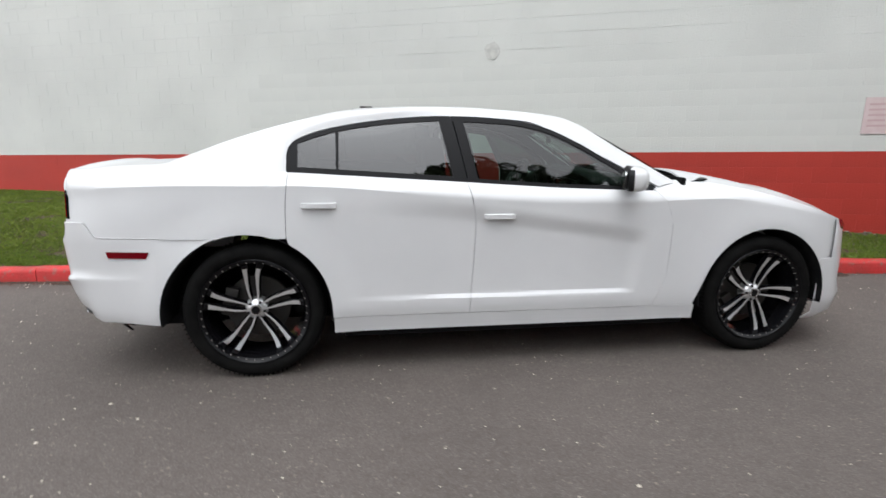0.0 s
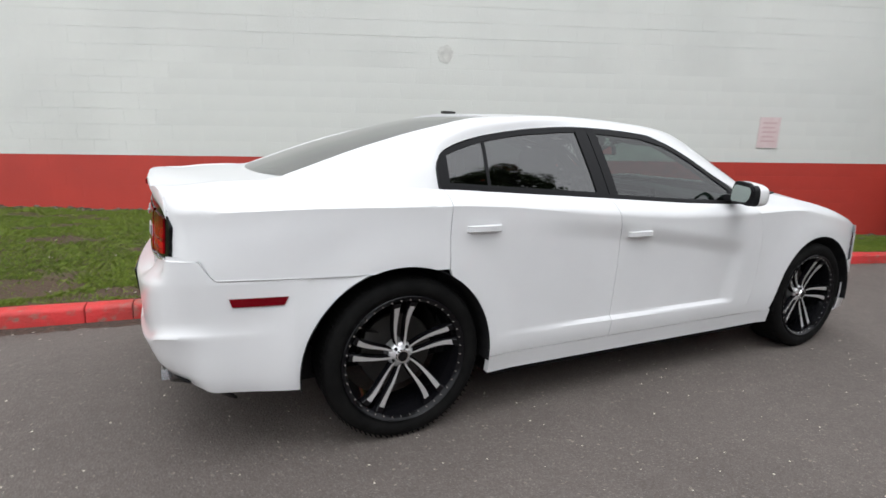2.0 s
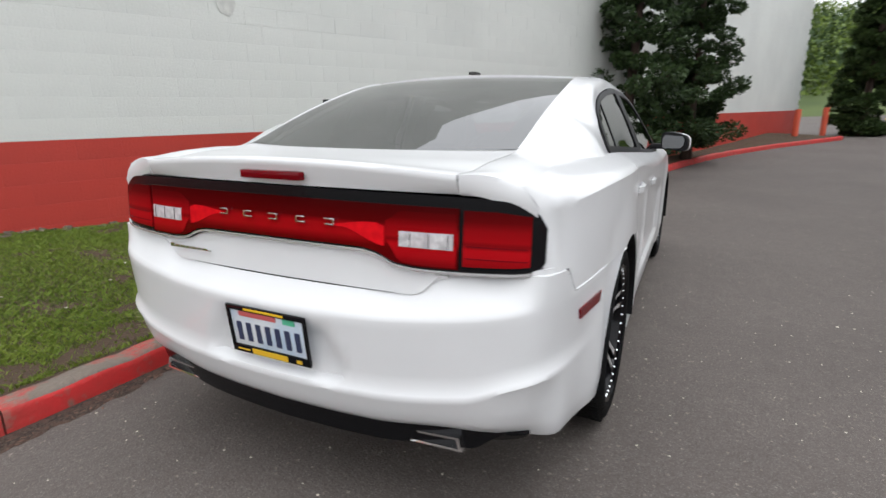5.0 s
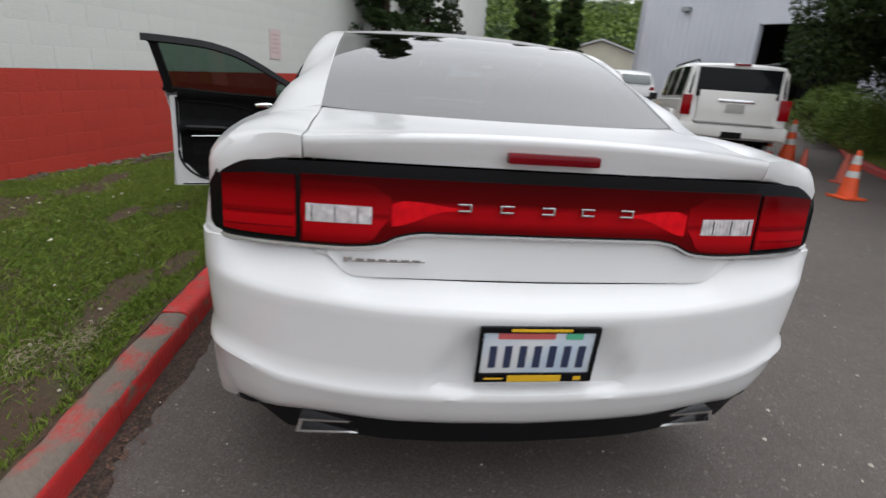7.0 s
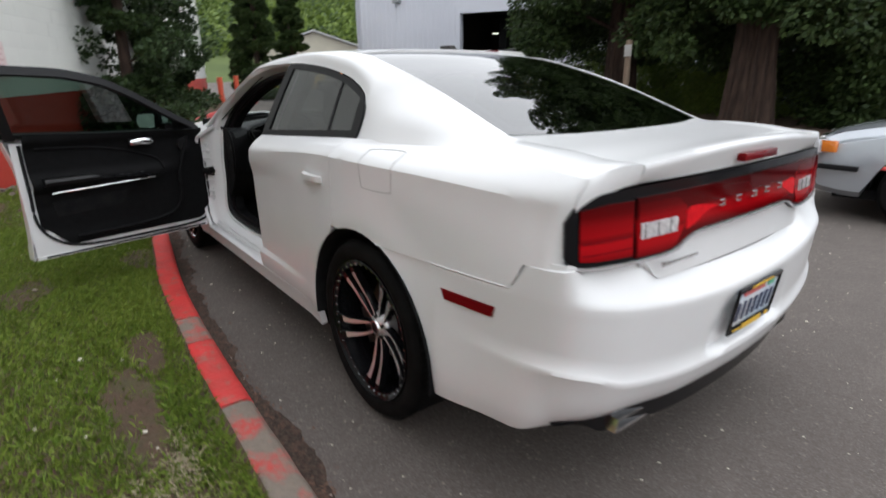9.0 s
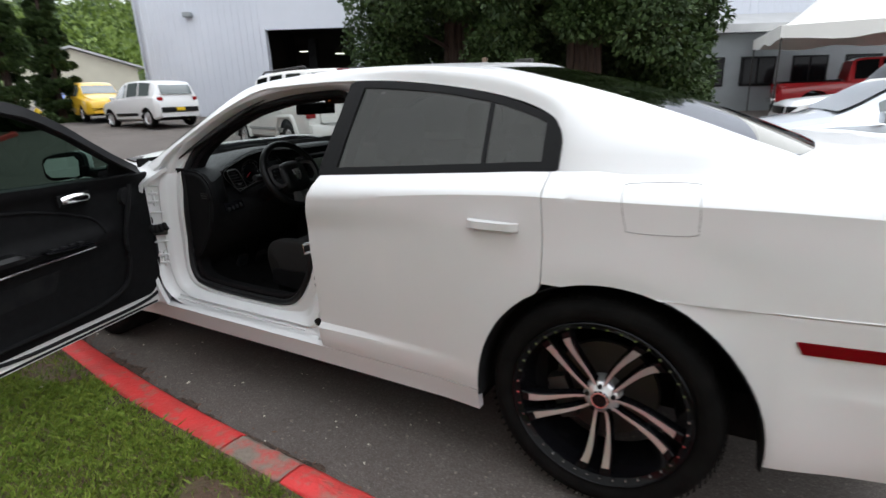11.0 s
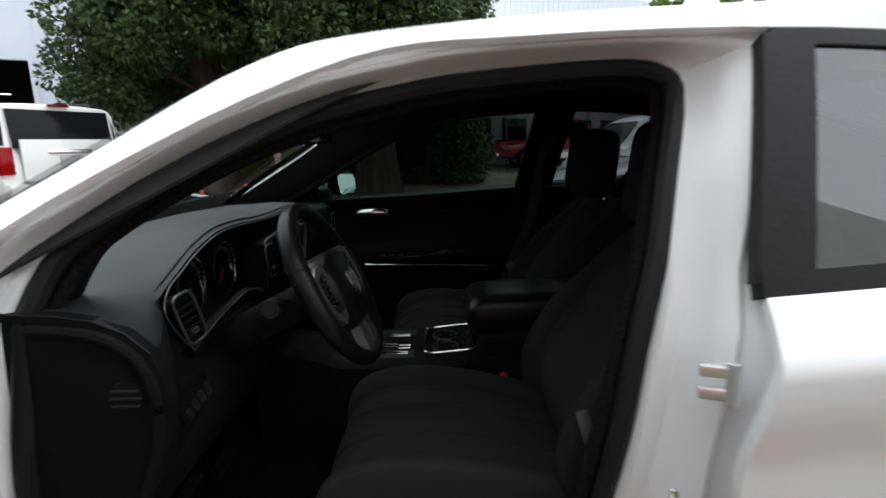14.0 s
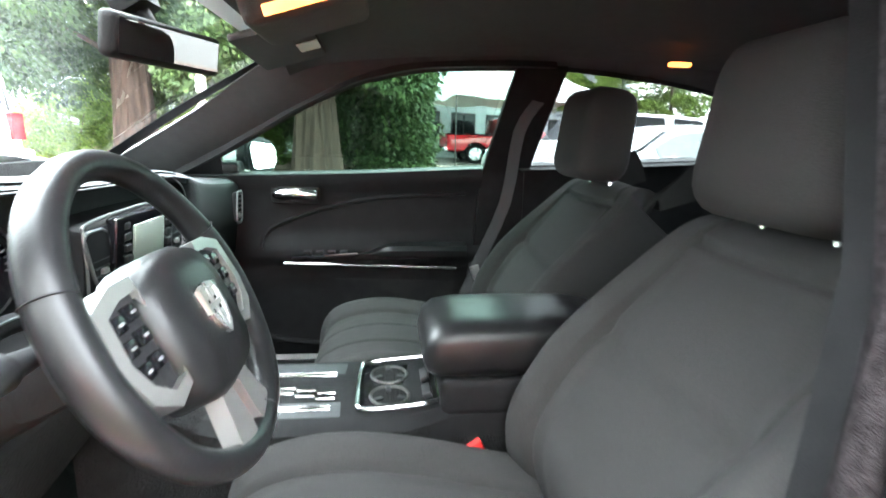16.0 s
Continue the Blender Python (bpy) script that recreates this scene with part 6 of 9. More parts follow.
def vent(name, c, w, h, n, slant=0.0):
    """An air vent in the dash; slant: how far its top leans towards the door."""
    v = empty(name)
    v.parent = cabin
    v["label"] = "black air vent with a satin frame"

    def ring(e, x, count=40):
        out = []
        for a in np.linspace(0, 2 * math.pi, count, endpoint=False):
            u, q = (math.copysign(abs(t) ** 0.4, t) for t in (math.cos(a), math.sin(a)))
            out.append(Vector((x, c[1] + u * (w / 2 + e) + slant * q * 0.5, c[2] + q * (h / 2 + e))))
        return out
    bm = bmesh.new()
    a, b = [bm.verts.new(p) for p in ring(0.002, c[0] + 0.018)], [bm.verts.new(p) for p in ring(0.004, c[0] - 0.002)]
    bm.faces.new(a)
    for i in range(40):
        bm.faces.new((a[i], a[(i + 1) % 40], b[(i + 1) % 40], b[i]))
    part("vent_well", bm, GAPDARK, v)
    for k in range(n):
        t = (k + 0.5) / n * 2 - 1
        bm = bmesh.new()
        box(bm, (c[0] + 0.004, c[1] + slant * t * 0.5, c[2] + t * h / 2), (0.016, w * 0.94, 0.003), (0, 25, 0), bevel=0.001)
        part("vent_slat", bm, BLACK_TRIM, v)
    bm = bmesh.new()
    tube(bm, ring(0.006, c[0] - 0.004), 0.0030, 8, closed=True)
    part("vent_frame", bm, DULL, v, "satin metal frame")
    bm = bmesh.new()
    box(bm, (c[0] - 0.002, c[1] - slant * 0.3, c[2] - h * 0.30), (0.012, w * 0.3, 0.010), bevel=0.003)
    part("vent_tab", bm, SILVER, v)
    return v


vent("air_vent", (0.530, 0.570, 0.972), 0.062, 0.094, 6, 0.05)
vent("air_vent", (0.533, 0.078, 0.974), 0.058, 0.082, 6, 0.025)
vent("air_vent", (0.533, -0.245, 0.970), 0.058, 0.095, 7, -0.025)
vent("air_vent", (0.520, -0.715, 0.955), 0.045, 0.085, 6, -0.02)

# centre stack with radio
bm = bmesh.new()
box(bm, (0.590, -0.083, 0.90), (0.105, 0.42, 0.27), (0, -6, 0), bevel=0.02)
part("centre_console_panel", bm, CABIN, cabin, "black centre stack")
radio = empty("radio")
radio.parent = cabin
radio["label"] = "radio with a small grey display and buttons"
bm = bmesh.new()
box(bm, (0.528, -0.07, 0.97), (0.02, 0.24, 0.13), (0, -6, 0), bevel=0.006)
part("fascia", bm, GLOSS_BLACK, radio)
bm = bmesh.new()
box(bm, (0.517, -0.072, 0.980), (0.008, 0.128, 0.070), (0, -6, 0), bevel=0.002)
part("display", bm, SCREEN, radio, "pale grey-green display")
for k in range(4):
    for s in (0.014, -0.160):
        bm = bmesh.new()
        box(bm, (0.516, s, 0.957 + 0.02 * k), (0.008, 0.022, 0.013), (0, -6, 0), bevel=0.002)
        part("button", bm, BLACK_TRIM, radio)
bm = bmesh.new()
box(bm, (0.508, -0.07, 0.915), (0.03, 0.18, 0.014), (0, -10, 0), bevel=0.005)
part("slot_lip", bm, DASH, radio)
bm = bmesh.new()
tube(bm, spline([(0.535, 0.118, 0.90), (0.527, 0.126, 0.97), (0.527, 0.126, 1.02), (0.53, 0.10, 1.036), (0.532, -0.085, 1.042), (0.53, -0.275, 1.036), (0.527, -0.298, 1.02), (0.527, -0.295, 0.97), (0.535, -0.285, 0.90)], 60), 0.0026, 6)
part("stack_bezel", bm, DULL, cabin, "satin metal bezel")
for k in range(3):
    bm = bmesh.new()
    cyl(bm, (0.54, -0.07 + (k - 1) * 0.11, 0.845), (0.51, -0.07 + (k - 1) * 0.11, 0.842), 0.022, 0.019, 20)
    part("climate_knob", bm, BLACK_TRIM, cabin)
bm = bmesh.new()
box(bm, (0.520, 0.625, 0.835), (0.03, 0.12, 0.05), (0, 20, 0), bevel=0.006)
part("lamp_switch_panel", bm, GLOSS_BLACK, cabin)
for k in range(4):
    bm = bmesh.new()
    box(bm, (0.506, 0.585 + 0.026 * k, 0.837 - 0.004 * k), (0.012, 0.016, 0.022), (0, 20, 0), bevel=0.003)
    part("panel_button", bm, BLACK_TRIM, cabin)

# ---- steering wheel ----
WC = Vector((0.29, 0.392, 0.985))
TILT = radians(26)
WN = Vector((-math.cos(TILT), 0, math.sin(TILT)))      # towards the driver
WU = Vector((math.sin(TILT), 0, math.cos(TILT)))       # up in the wheel's plane
WS = Vector((0, 1, 0))


def wp(s, u, n=0.0):
    return WC + WS * s + WU * u + WN * n


sw = empty("steering_wheel")
sw.parent = cabin
sw["label"] = "black leather three-spoke steering wheel with silver spokes"
bm = bmesh.new()
rows = []
for i in range(72):
    a = 2 * math.pi * i / 72
    rr = 0.0165 + 0.003 * smoothstep(0.5, 0.9, abs(math.cos(a - 0.35)))
    c = wp(0.178 * math.cos(a), 0.178 * math.sin(a))
    rad = (WS * math.cos(a) + WU * math.sin(a))
    rows.append([bm.verts.new(c + rad * rr * math.cos(b) + WN * rr * 1.1 * math.sin(b)) for b in np.linspace(0, 2 * math.pi, 12, endpoint=False)])
for i in range(72):
    a, b = rows[i], rows[(i + 1) % 72]
    for j in range(12):
        bm.faces.new((a[j], b[j], b[(j + 1) % 12], a[(j + 1) % 12]))
part("wheel_rim", bm, LEATHER, sw, "black leather rim")
bm = bmesh.new()
pad = []
for i in range(24):
    a = 2 * math.pi * i / 24
    c, s = math.cos(a), math.sin(a)
    k = lambda q, e: math.copysign(abs(q) ** e, q)
    pad.append((0.092 * k(c, 0.75), 0.080 * k(s, 0.7) - 0.010 - 0.015 * (s < -0.3)))
r0 = [bm.verts.new(wp(x, y, -0.03)) for x, y in pad]
r1 = [bm.verts.new(wp(x, y, 0.012)) for x, y in pad]
r2 = [bm.verts.new(wp(x * 0.88, y * 0.88, 0.028)) for x, y in pad]
r3 = [bm.verts.new(wp(x * 0.5, y * 0.5, 0.036)) for x, y in pad]
for a, b in ((r0, r1), (r1, r2), (r2, r3)):
    for i in range(24):
        bm.faces.new((a[i], a[(i + 1) % 24], b[(i + 1) % 24], b[i]))
bm.faces.new(r3)
part("wheel_pad", bm, LEATHER, sw, "black airbag pad", angle=60)
def ring_prism(bm, outer, inner, n0, n1):
    """A flat ring between two outlines in the wheel's plane."""
    k = len(outer)
    vs = [[bm.verts.new(wp(u, v, n)) for u, v in o] for o, n in ((outer, n0), (outer, n1), (inner, n1), (inner, n0))]
    for a, b in zip(vs, vs[1:] + vs[:1]):
        for i in range(k):
            bm.faces.new((a[i], a[(i + 1) % k], b[(i + 1) % k], b[i]))


sh = [(-0.024, 0.024), (-0.01, 0.027), (0, 0.029), (0.01, 0.027), (0.024, 0.024), (0.022, -0.008), (0.013, -0.026), (0, -0.036), (-0.013, -0.026), (-0.022, -0.008)]
bm = bmesh.new()
ring_prism(bm, [(x, y - 0.012) for x, y in sh], [(x * 0.76, y * 0.78 - 0.012) for x, y in sh], 0.033, 0.042)
prism(bm, [(-0.003, 0.012), (0.003, 0.012), (0.003, -0.044), (-0.003, -0.044)], lambda u, v: wp(u, v, 0.041), lambda u, v: wp(u, v, 0.034))
prism(bm, [(-0.020, -0.008), (0.020, -0.008), (0.018, -0.014), (-0.018, -0.014)], lambda u, v: wp(u, v, 0.0415), lambda u, v: wp(u, v, 0.034))
emblem = part("wheel_emblem", bm, EMBLEM, sw, "shield-shaped bright emblem")
for u, v in ((-0.010, 0.003), (0.010, 0.003), (-0.009, -0.026), (0.009, -0.026)):
    bm = bmesh.new()
    box(bm, wp(u, v, 0.0385), (0.004, 0.010, 0.012), (0, math.degrees(TILT), 0), bevel=0.0015)
    part("emblem_boss", bm, EMBLEM, emblem)
bm = bmesh.new()
prism(bm, [(x * 0.8, y * 0.82 - 0.012) for x, y in sh], lambda u, v: wp(u, v, 0.0375), lambda u, v: wp(u, v, 0.030))
part("emblem_field", bm, GAPDARK, emblem, "dark ground of the emblem")
for s in (1, -1):
    outer_ = [(s * u, v) for u, v in ((0.082, 0.060), (0.118, 0.060), (0.160, 0.047), (0.168, -0.010), (0.156, -0.046), (0.122, -0.068), (0.086, -0.060))]
    inner_ = [(s * u, v) for u, v in ((0.080, 0.046), (0.116, 0.045), (0.144, 0.036), (0.151, -0.008), (0.140, -0.034), (0.116, -0.052), (0.084, -0.047))]
    bm = bmesh.new()
    ring_prism(bm, outer_, inner_, -0.012, 0.018)
    bracket = part("wheel_spoke", bm, SILVER, sw, "silver spoke bracket", angle=30)
    bm = bmesh.new()
    prism(bm, inner_, lambda u, v: wp(u, v, 0.010), lambda u, v: wp(u, v, -0.010))
    part("switch_pad", bm, BLACK_TRIM, bracket)
    for u, v in ((0.104, 0.030), (0.130, 0.026), (0.106, 0.006), (0.134, 0.003), (0.108, -0.020), (0.132, -0.022)):
        bm = bmesh.new()
        box(bm, wp(s * u, v, 0.012), (0.008, 0.020, 0.016), (0, math.degrees(TILT), 0), bevel=0.003)
        part("wheel_button", bm, GLOSS_BLACK, bracket)
        bm = bmesh.new()
        box(bm, wp(s * u, v, 0.0166), (0.0012, 0.007, 0.0025), (0, math.degrees(TILT), 0))
        part("button_mark", bm, MARK, bracket)
for s in (1, -1):
    bm = bmesh.new()
    prism(bm, [(s * 0.012, -0.085), (s * 0.036, -0.080), (s * 0.064, -0.166), (s * 0.018, -0.178), (s * 0.010, -0.15)], lambda u, v: wp(u, v, 0.012), lambda u, v: wp(u, v, -0.010))
    part("lower_spoke", bm, SILVER, sw, "silver leg of the lower spoke")
for a in (2.75, 0.40, 4.45):
    bm = bmesh.new()
    c = wp(0.178 * math.cos(a), 0.178 * math.sin(a))
    rad = WS * math.cos(a) + WU * math.sin(a)
    tube(bm, [c + rad * 0.0203 * math.cos(b) + WN * 0.0222 * math.sin(b) for b in np.linspace(0, 2 * math.pi, 20, endpoint=False)], 0.0009, 5, closed=True)
    part("rim_seam", bm, GAPDARK if a < 4 else BELT, sw, "stitched seam")
bm = bmesh.new()
cyl(bm, wp(0, 0, -0.02), wp(0, -0.01, -0.30), 0.036, 0.046, 24)
box(bm, wp(0, -0.01, -0.14), (0.12, 0.085, 0.06), (0, 26, 0), bevel=0.022)
part("steering_column", bm, CABIN, cabin, "black steering column cowl")
bm = bmesh.new()
tube(bm, [wp(0.04, 0.02, -0.10), wp(0.09, 0.03, -0.09), wp(0.15, 0.035, -0.08)], [0.009, 0.010, 0.014], 10)
cyl(bm, wp(0.15, 0.035, -0.08), wp(0.185, 0.037, -0.075), 0.018, 0.017, 16)
part("stalk", bm, BLACK_TRIM, cabin, "black stalk with a grey end")

# ---- console ----
console = empty("centre_console")
console.parent = cabin
console["label"] = "black centre console with cup holders and armrest"
bm = bmesh.new()
P = []
for x in np.linspace(0.60, -0.42, 24):
    top = 0.678 + 0.035 * smoothstep(0.33, 0.60, x) + 0.012 * smoothstep(0.05, -0.1, x)
    hw = 0.136 - 0.045 * smoothstep(0.33, 0.46, x) - 0.034 * smoothstep(0.02, -0.08, x)
    P.append([(x, -hw - 0.012, 0.36), (x, -hw - 0.006, top - 0.05), (x, -hw, top - 0.012), (x, -hw + 0.014, top), (x, 0, top + 0.002), (x, hw - 0.014, top), (x, hw, top - 0.012), (x, hw + 0.006, top - 0.05), (x, hw + 0.012, 0.36)])
body = mesh_ob("console_body", *sheet(P, 0.008), [CABIN, CARPET_AND_SHADE], console)
# Carpet black on the low sides and front stands in for footwell shade.
for f in body.data.polygons:
    f.material_index = 1 if (abs(f.normal.y) > 0.7 and f.center.z < 0.655) or f.center.x > 0.36 else 0
bm = bmesh.new()
box(bm, (0.245, 0.0, 0.681), (0.215, 0.23, 0.012), bevel=0.005)
part("gear_plate", bm, DASH, console, "dark gear selector plate")
# stepped selector gate with bright edges, and two straight slots beside it
for y, w in ((-0.055, 0.012), (0.085, 0.009)):
    bm = bmesh.new()
    box(bm, (0.235, y, 0.6885), (0.15, w, 0.003), bevel=0.001)
    slot = part("gate_slot", bm, GLOSS_BLACK, console)
    bm = bmesh.new()
    tube(bm, [(0.31, y - w * 0.6, 0.689), (0.31, y + w * 0.6, 0.689), (0.16, y + w * 0.6, 0.689), (0.16, y - w * 0.6, 0.689)], 0.0022, 6, closed=True)
    part("slot_trim", bm, CHROME, slot, "bright slot trim")
gate = [(0.315, 0.0), (0.275, 0.0), (0.270, 0.014), (0.235, 0.014), (0.230, 0.026), (0.195, 0.026), (0.190, 0.038), (0.155, 0.038)]
for d, m in ((0.0, GLOSS_BLACK), (-0.011, CHROME), (0.011, CHROME)):
    bm = bmesh.new()
    tube(bm, [(x, y + d, 0.6885) for x, y in gate], 0.007 if d == 0 else 0.0026, 6, flat=0.35 if d == 0 else 1.0)
    part("gate_slot", bm, m, console, "" if d == 0 else "bright stepped gate trim")
bm = bmesh.new()
cyl(bm, (0.285, -0.0, 0.685), (0.305, -0.0, 0.755), 0.012, 0.010, 12)
box(bm, (0.312, -0.0, 0.775), (0.052, 0.045, 0.055), (0, 14, 0), bevel=0.018, segs=3)
part("gear_lever", bm, LEATHER, console, "black gear lever")
bm = bmesh.new()
box(bm, (0.036, 0.0, 0.684), (0.150, 0.196, 0.010), bevel=0.004)
part("cup_tray", bm, GLOSS_BLACK, console)
bm = bmesh.new()
tube(bm, spline([(0.112, 0.085, 0.694), (0.110, -0.060, 0.694), (0.096, -0.094, 0.696), (0.03, -0.103, 0.700), (-0.030, -0.103, 0.704), (-0.042, -0.085, 0.706), (-0.044, 0.06, 0.704), (-0.036, 0.094, 0.702), (0.03, 0.103, 0.698), (0.098, 0.103, 0.694), (0.112, 0.085, 0.694)], 60)[:-1], 0.0048, 8, closed=True)
part("cup_frame", bm, CHROME, console, "chrome cup holder frame")
for y in (0.050, -0.042):
    bm = bmesh.new()
    tube(bm, [(0.050 + 0.037 * math.cos(a), y + 0.039 * math.sin(a), 0.691) for a in np.linspace(0, 2 * math.pi, 32, endpoint=False)], 0.0035, 6, closed=True)
    ring = part("cup_ring", bm, BRAKE, console, "dull metal ring")
    bm = bmesh.new()
    cyl(bm, (0.050, y, 0.688), (0.050, y, 0.6905), 0.035, n=28)
    part("cup_well", bm, CARPET_AND_SHADE, ring)
    for a in (0.6, 2.7, 4.8):
        bm = bmesh.new()
        box(bm, (0.050 + 0.026 * math.cos(a), y + 0.026 * math.sin(a), 0.693), (0.018, 0.010, 0.004), (0, 0, math.degrees(a)), bevel=0.0015)
        part("grip_tab", bm, BLACK_TRIM, ring)
for k, y in enumerate((0.05, -0.02)):
    bm = bmesh.new()
    box(bm, (-0.022, y, 0.700), (0.018, 0.045, 0.012), (0, 25, 0), bevel=0.003)
    part("console_switch", bm, BLACK_TRIM, console)
bm = bmesh.new()
P = []
for x, top, low, hw in ((-0.012, 0.800, 0.772, 0.095), (-0.020, 0.832, 0.752, 0.108), (-0.040, 0.849, 0.742, 0.114), (-0.080, 0.856, 0.742, 0.117), (-0.20, 0.858, 0.742, 0.119), (-0.32, 0.856, 0.742, 0.119), (-0.38, 0.846, 0.745, 0.115), (-0.395, 0.815, 0.76, 0.10)):
    mid = (top + low) / 2
    P.append([(x, hw * math.copysign(abs(math.cos(a)) ** 0.45, math.cos(a)), mid + (top - low) / 2 * math.copysign(abs(math.sin(a)) ** 0.55, math.sin(a))) for a in np.linspace(0, 2 * math.pi, 33)])
vs = [[bm.verts.new(p) for p in r[:-1]] for r in P]
for a, b in zip(vs, vs[1:]):
    for q in range(32):
        bm.faces.new((a[q], a[(q + 1) % 32], b[(q + 1) % 32], b[q]))
bm.faces.new(vs[0])
bm.faces.new(vs[-1][::-1])
part("console_armrest", bm, LEATHER, console, "padded black leather armrest", angle=60)
bm = bmesh.new()
box(bm, (-0.215, 0.0, 0.712), (0.345, 0.222, 0.075), bevel=0.016, segs=3)
part("armrest_bin", bm, CABIN, console, "black storage bin under the armrest")

# ---- seats ----
def upholstery(profile, half, bolster, y0, dx, seam_v=(), seam_k=(0.60,), wall=0.13, nu=141, nv=110):
    """A padded front swept along a side-view profile of (x, z): bolsters stand up at both sides, fall to side walls, and seams dip."""
    pts = spline([(x + dx, 0, z) for x, z in profile], nv)
    P = []
    for iu in range(nu):
        u = iu / (nu - 1) * 2 - 1
        k = abs(u)
        row = []
        for j, p in enumerate(pts):
            v = j / (nv - 1)
            t = pts[min(j + 1, nv - 1)] - pts[max(j - 1, 0)]
            n = Vector((-t.z, 0, t.x)).normalized()
            if n.x + n.z < 0:
                n = -n
            hw, b = half(v), bolster(v)
            d = b * smoothstep(0.50, 0.78, k) - b * 0.35 * smoothstep(0.80, 0.92, k) + 0.006 * math.cos(min(1, k / 0.5) * math.pi / 2) * smoothstep(0, 0.2, v) * smoothstep(1, 0.8, v)
            for sk in seam_k:
                d -= 0.010 * math.exp(-((k - sk) / 0.018) ** 2) * smoothstep(0.04, 0.12, v) * smoothstep(1.0, 0.9, v)
            for sv in seam_v:
                d -= 0.009 * math.exp(-((v - sv - 0.05 * k * k) / 0.013) ** 2) * smoothstep(0.66, 0.6, k)
            e = max(0.0, (k - 0.86) / 0.14)
            y = hw * (k / 0.86 * 0.93 if k < 0.86 else 0.93 + 0.07 * math.sin(e * math.pi / 2))
            d -= wall * (1 - math.cos(e * math.pi / 2))
            q = p + n * d
            row.append((q.x, y0 + math.copysign(y, u), q.z))
        P.append(row)
    return sheet(P)


def seat(y0, name, label, dx=0.0):
    root = empty(name)
    root.parent = cabin
    root["label"] = label
    low = [(0.30, 0.43), (0.322, 0.50), (0.312, 0.56), (0.278, 0.612), (0.215, 0.642), (0.12, 0.652), (0.0, 0.636), (-0.12, 0.606), (-0.25, 0.575)]
    mesh_ob("seat_cushion", *upholstery(low, lambda v: 0.225 + 0.025 * smoothstep(0.05, 0.45, v), lambda v: 0.034 * smoothstep(0.12, 0.45, v), y0, dx, (), (0.60, 0.22), 0.15), CLOTH, root, "charcoal cloth cushion", angle=70)
    high = [(-0.245, 0.50), (-0.212, 0.60), (-0.200, 0.70), (-0.248, 0.80), (-0.322, 0.90), (-0.398, 0.993), (-0.434, 1.043), (-0.458, 1.066), (-0.495, 1.074), (-0.53, 1.06), (-0.545, 1.02)]
    mesh_ob("backrest", *upholstery(high, lambda v: 0.262 - 0.012 * smoothstep(0.3, 0.5, v) - 0.065 * smoothstep(0.5, 0.85, v), lambda v: 0.044 * smoothstep(0.0, 0.15, v) * smoothstep(0.62, 0.30, v), y0, dx, (0.36, 0.56), (0.62,), 0.15), CLOTH, root, "charcoal cloth backrest", angle=70)
    P = [[(x + dx - 0.03 * (1 - (2 * u - 1) ** 2), y0 + (u - 0.5) * w, z) for u in np.linspace(0, 1, 9)] for x, z, w in ((-0.33, 0.48, 0.47), (-0.36, 0.62, 0.48), (-0.40, 0.80, 0.48), (-0.46, 0.95, 0.42), (-0.53, 1.04, 0.36))]
    mesh_ob("back_panel", *sheet(P, 0.01), CABIN, root, "black seat back panel")
    bm = bmesh.new()
    box(bm, (0, 0, 0), (0.130, 0.270, 0.235), bevel=0.055, segs=5)
    for v in bm.verts:
        v.co.y *= 1 - 0.16 * smoothstep(0.0, 0.12, v.co.z) - 0.10 * smoothstep(-0.04, -0.12, v.co.z)
        v.co.x += 0.012 * math.cos(v.co.y * 10)
    bmesh.ops.transform(bm, matrix=Matrix.Translation((-0.450 + dx * 0.8, y0, 1.196)) @ Matrix.Rotation(radians(-7), 4, "Y"), verts=bm.verts)
    part("headrest", bm, CLOTH, root, "charcoal cloth headrest")
    for s in (1, -1):
        bm = bmesh.new()
        cyl(bm, (-0.46 + dx, y0 + s * 0.06, 1.06), (-0.475 + dx, y0 + s * 0.06, 1.14), 0.007, n=8)
        part("headrest_post", bm, CHROME, root)
    bm = bmesh.new()
    box(bm, (0.02 + dx, y0, 0.475), (0.52, 0.43, 0.12), (0, 4, 0), bevel=0.03)
    part("seat_base", bm, CABIN, root, "black plastic seat base")
    bm = bmesh.new()
    side = 1 if y0 > 0 else -1
    prism(bm, [(0.26 + dx, 0.44), (0.25 + dx, 0.52), (0.0 + dx, 0.535), (-0.22 + dx, 0.54), (-0.27 + dx, 0.48), (-0.20 + dx, 0.42)], lambda u, v: (u, y0 + side * 0.262, v), lambda u, v: (u, y0 + side * 0.240, v))
    part("seat_valance", bm, CABIN, root, "black plastic seat side trim")
    for s in (1, -1):
        bm = bmesh.new()
        box(bm, (0.0 + dx, y0 + s * 0.19, 0.375), (0.56, 0.05, 0.12), bevel=0.008)
        part("seat_rail", bm, GAPDARK, root)
    return root


seat(0.385, "driver_seat", "charcoal cloth driver's seat")
seat(-0.385, "passenger_seat", "charcoal cloth passenger seat", -0.062)
bm = bmesh.new()
box(bm, (-0.122, 0.118, 0.588), (0.044, 0.026, 0.065), (0, 35, 0), bevel=0.005)
buckle = part("seat_buckle", bm, BLACK_TRIM, cabin, "black belt buckle with a red button")
bm = bmesh.new()
box(bm, (-0.104, 0.118, 0.617), (0.040, 0.025, 0.020), (0, 35, 0), bevel=0.003)
part("buckle_button", bm, BUCKLE_RED, buckle, "red button")
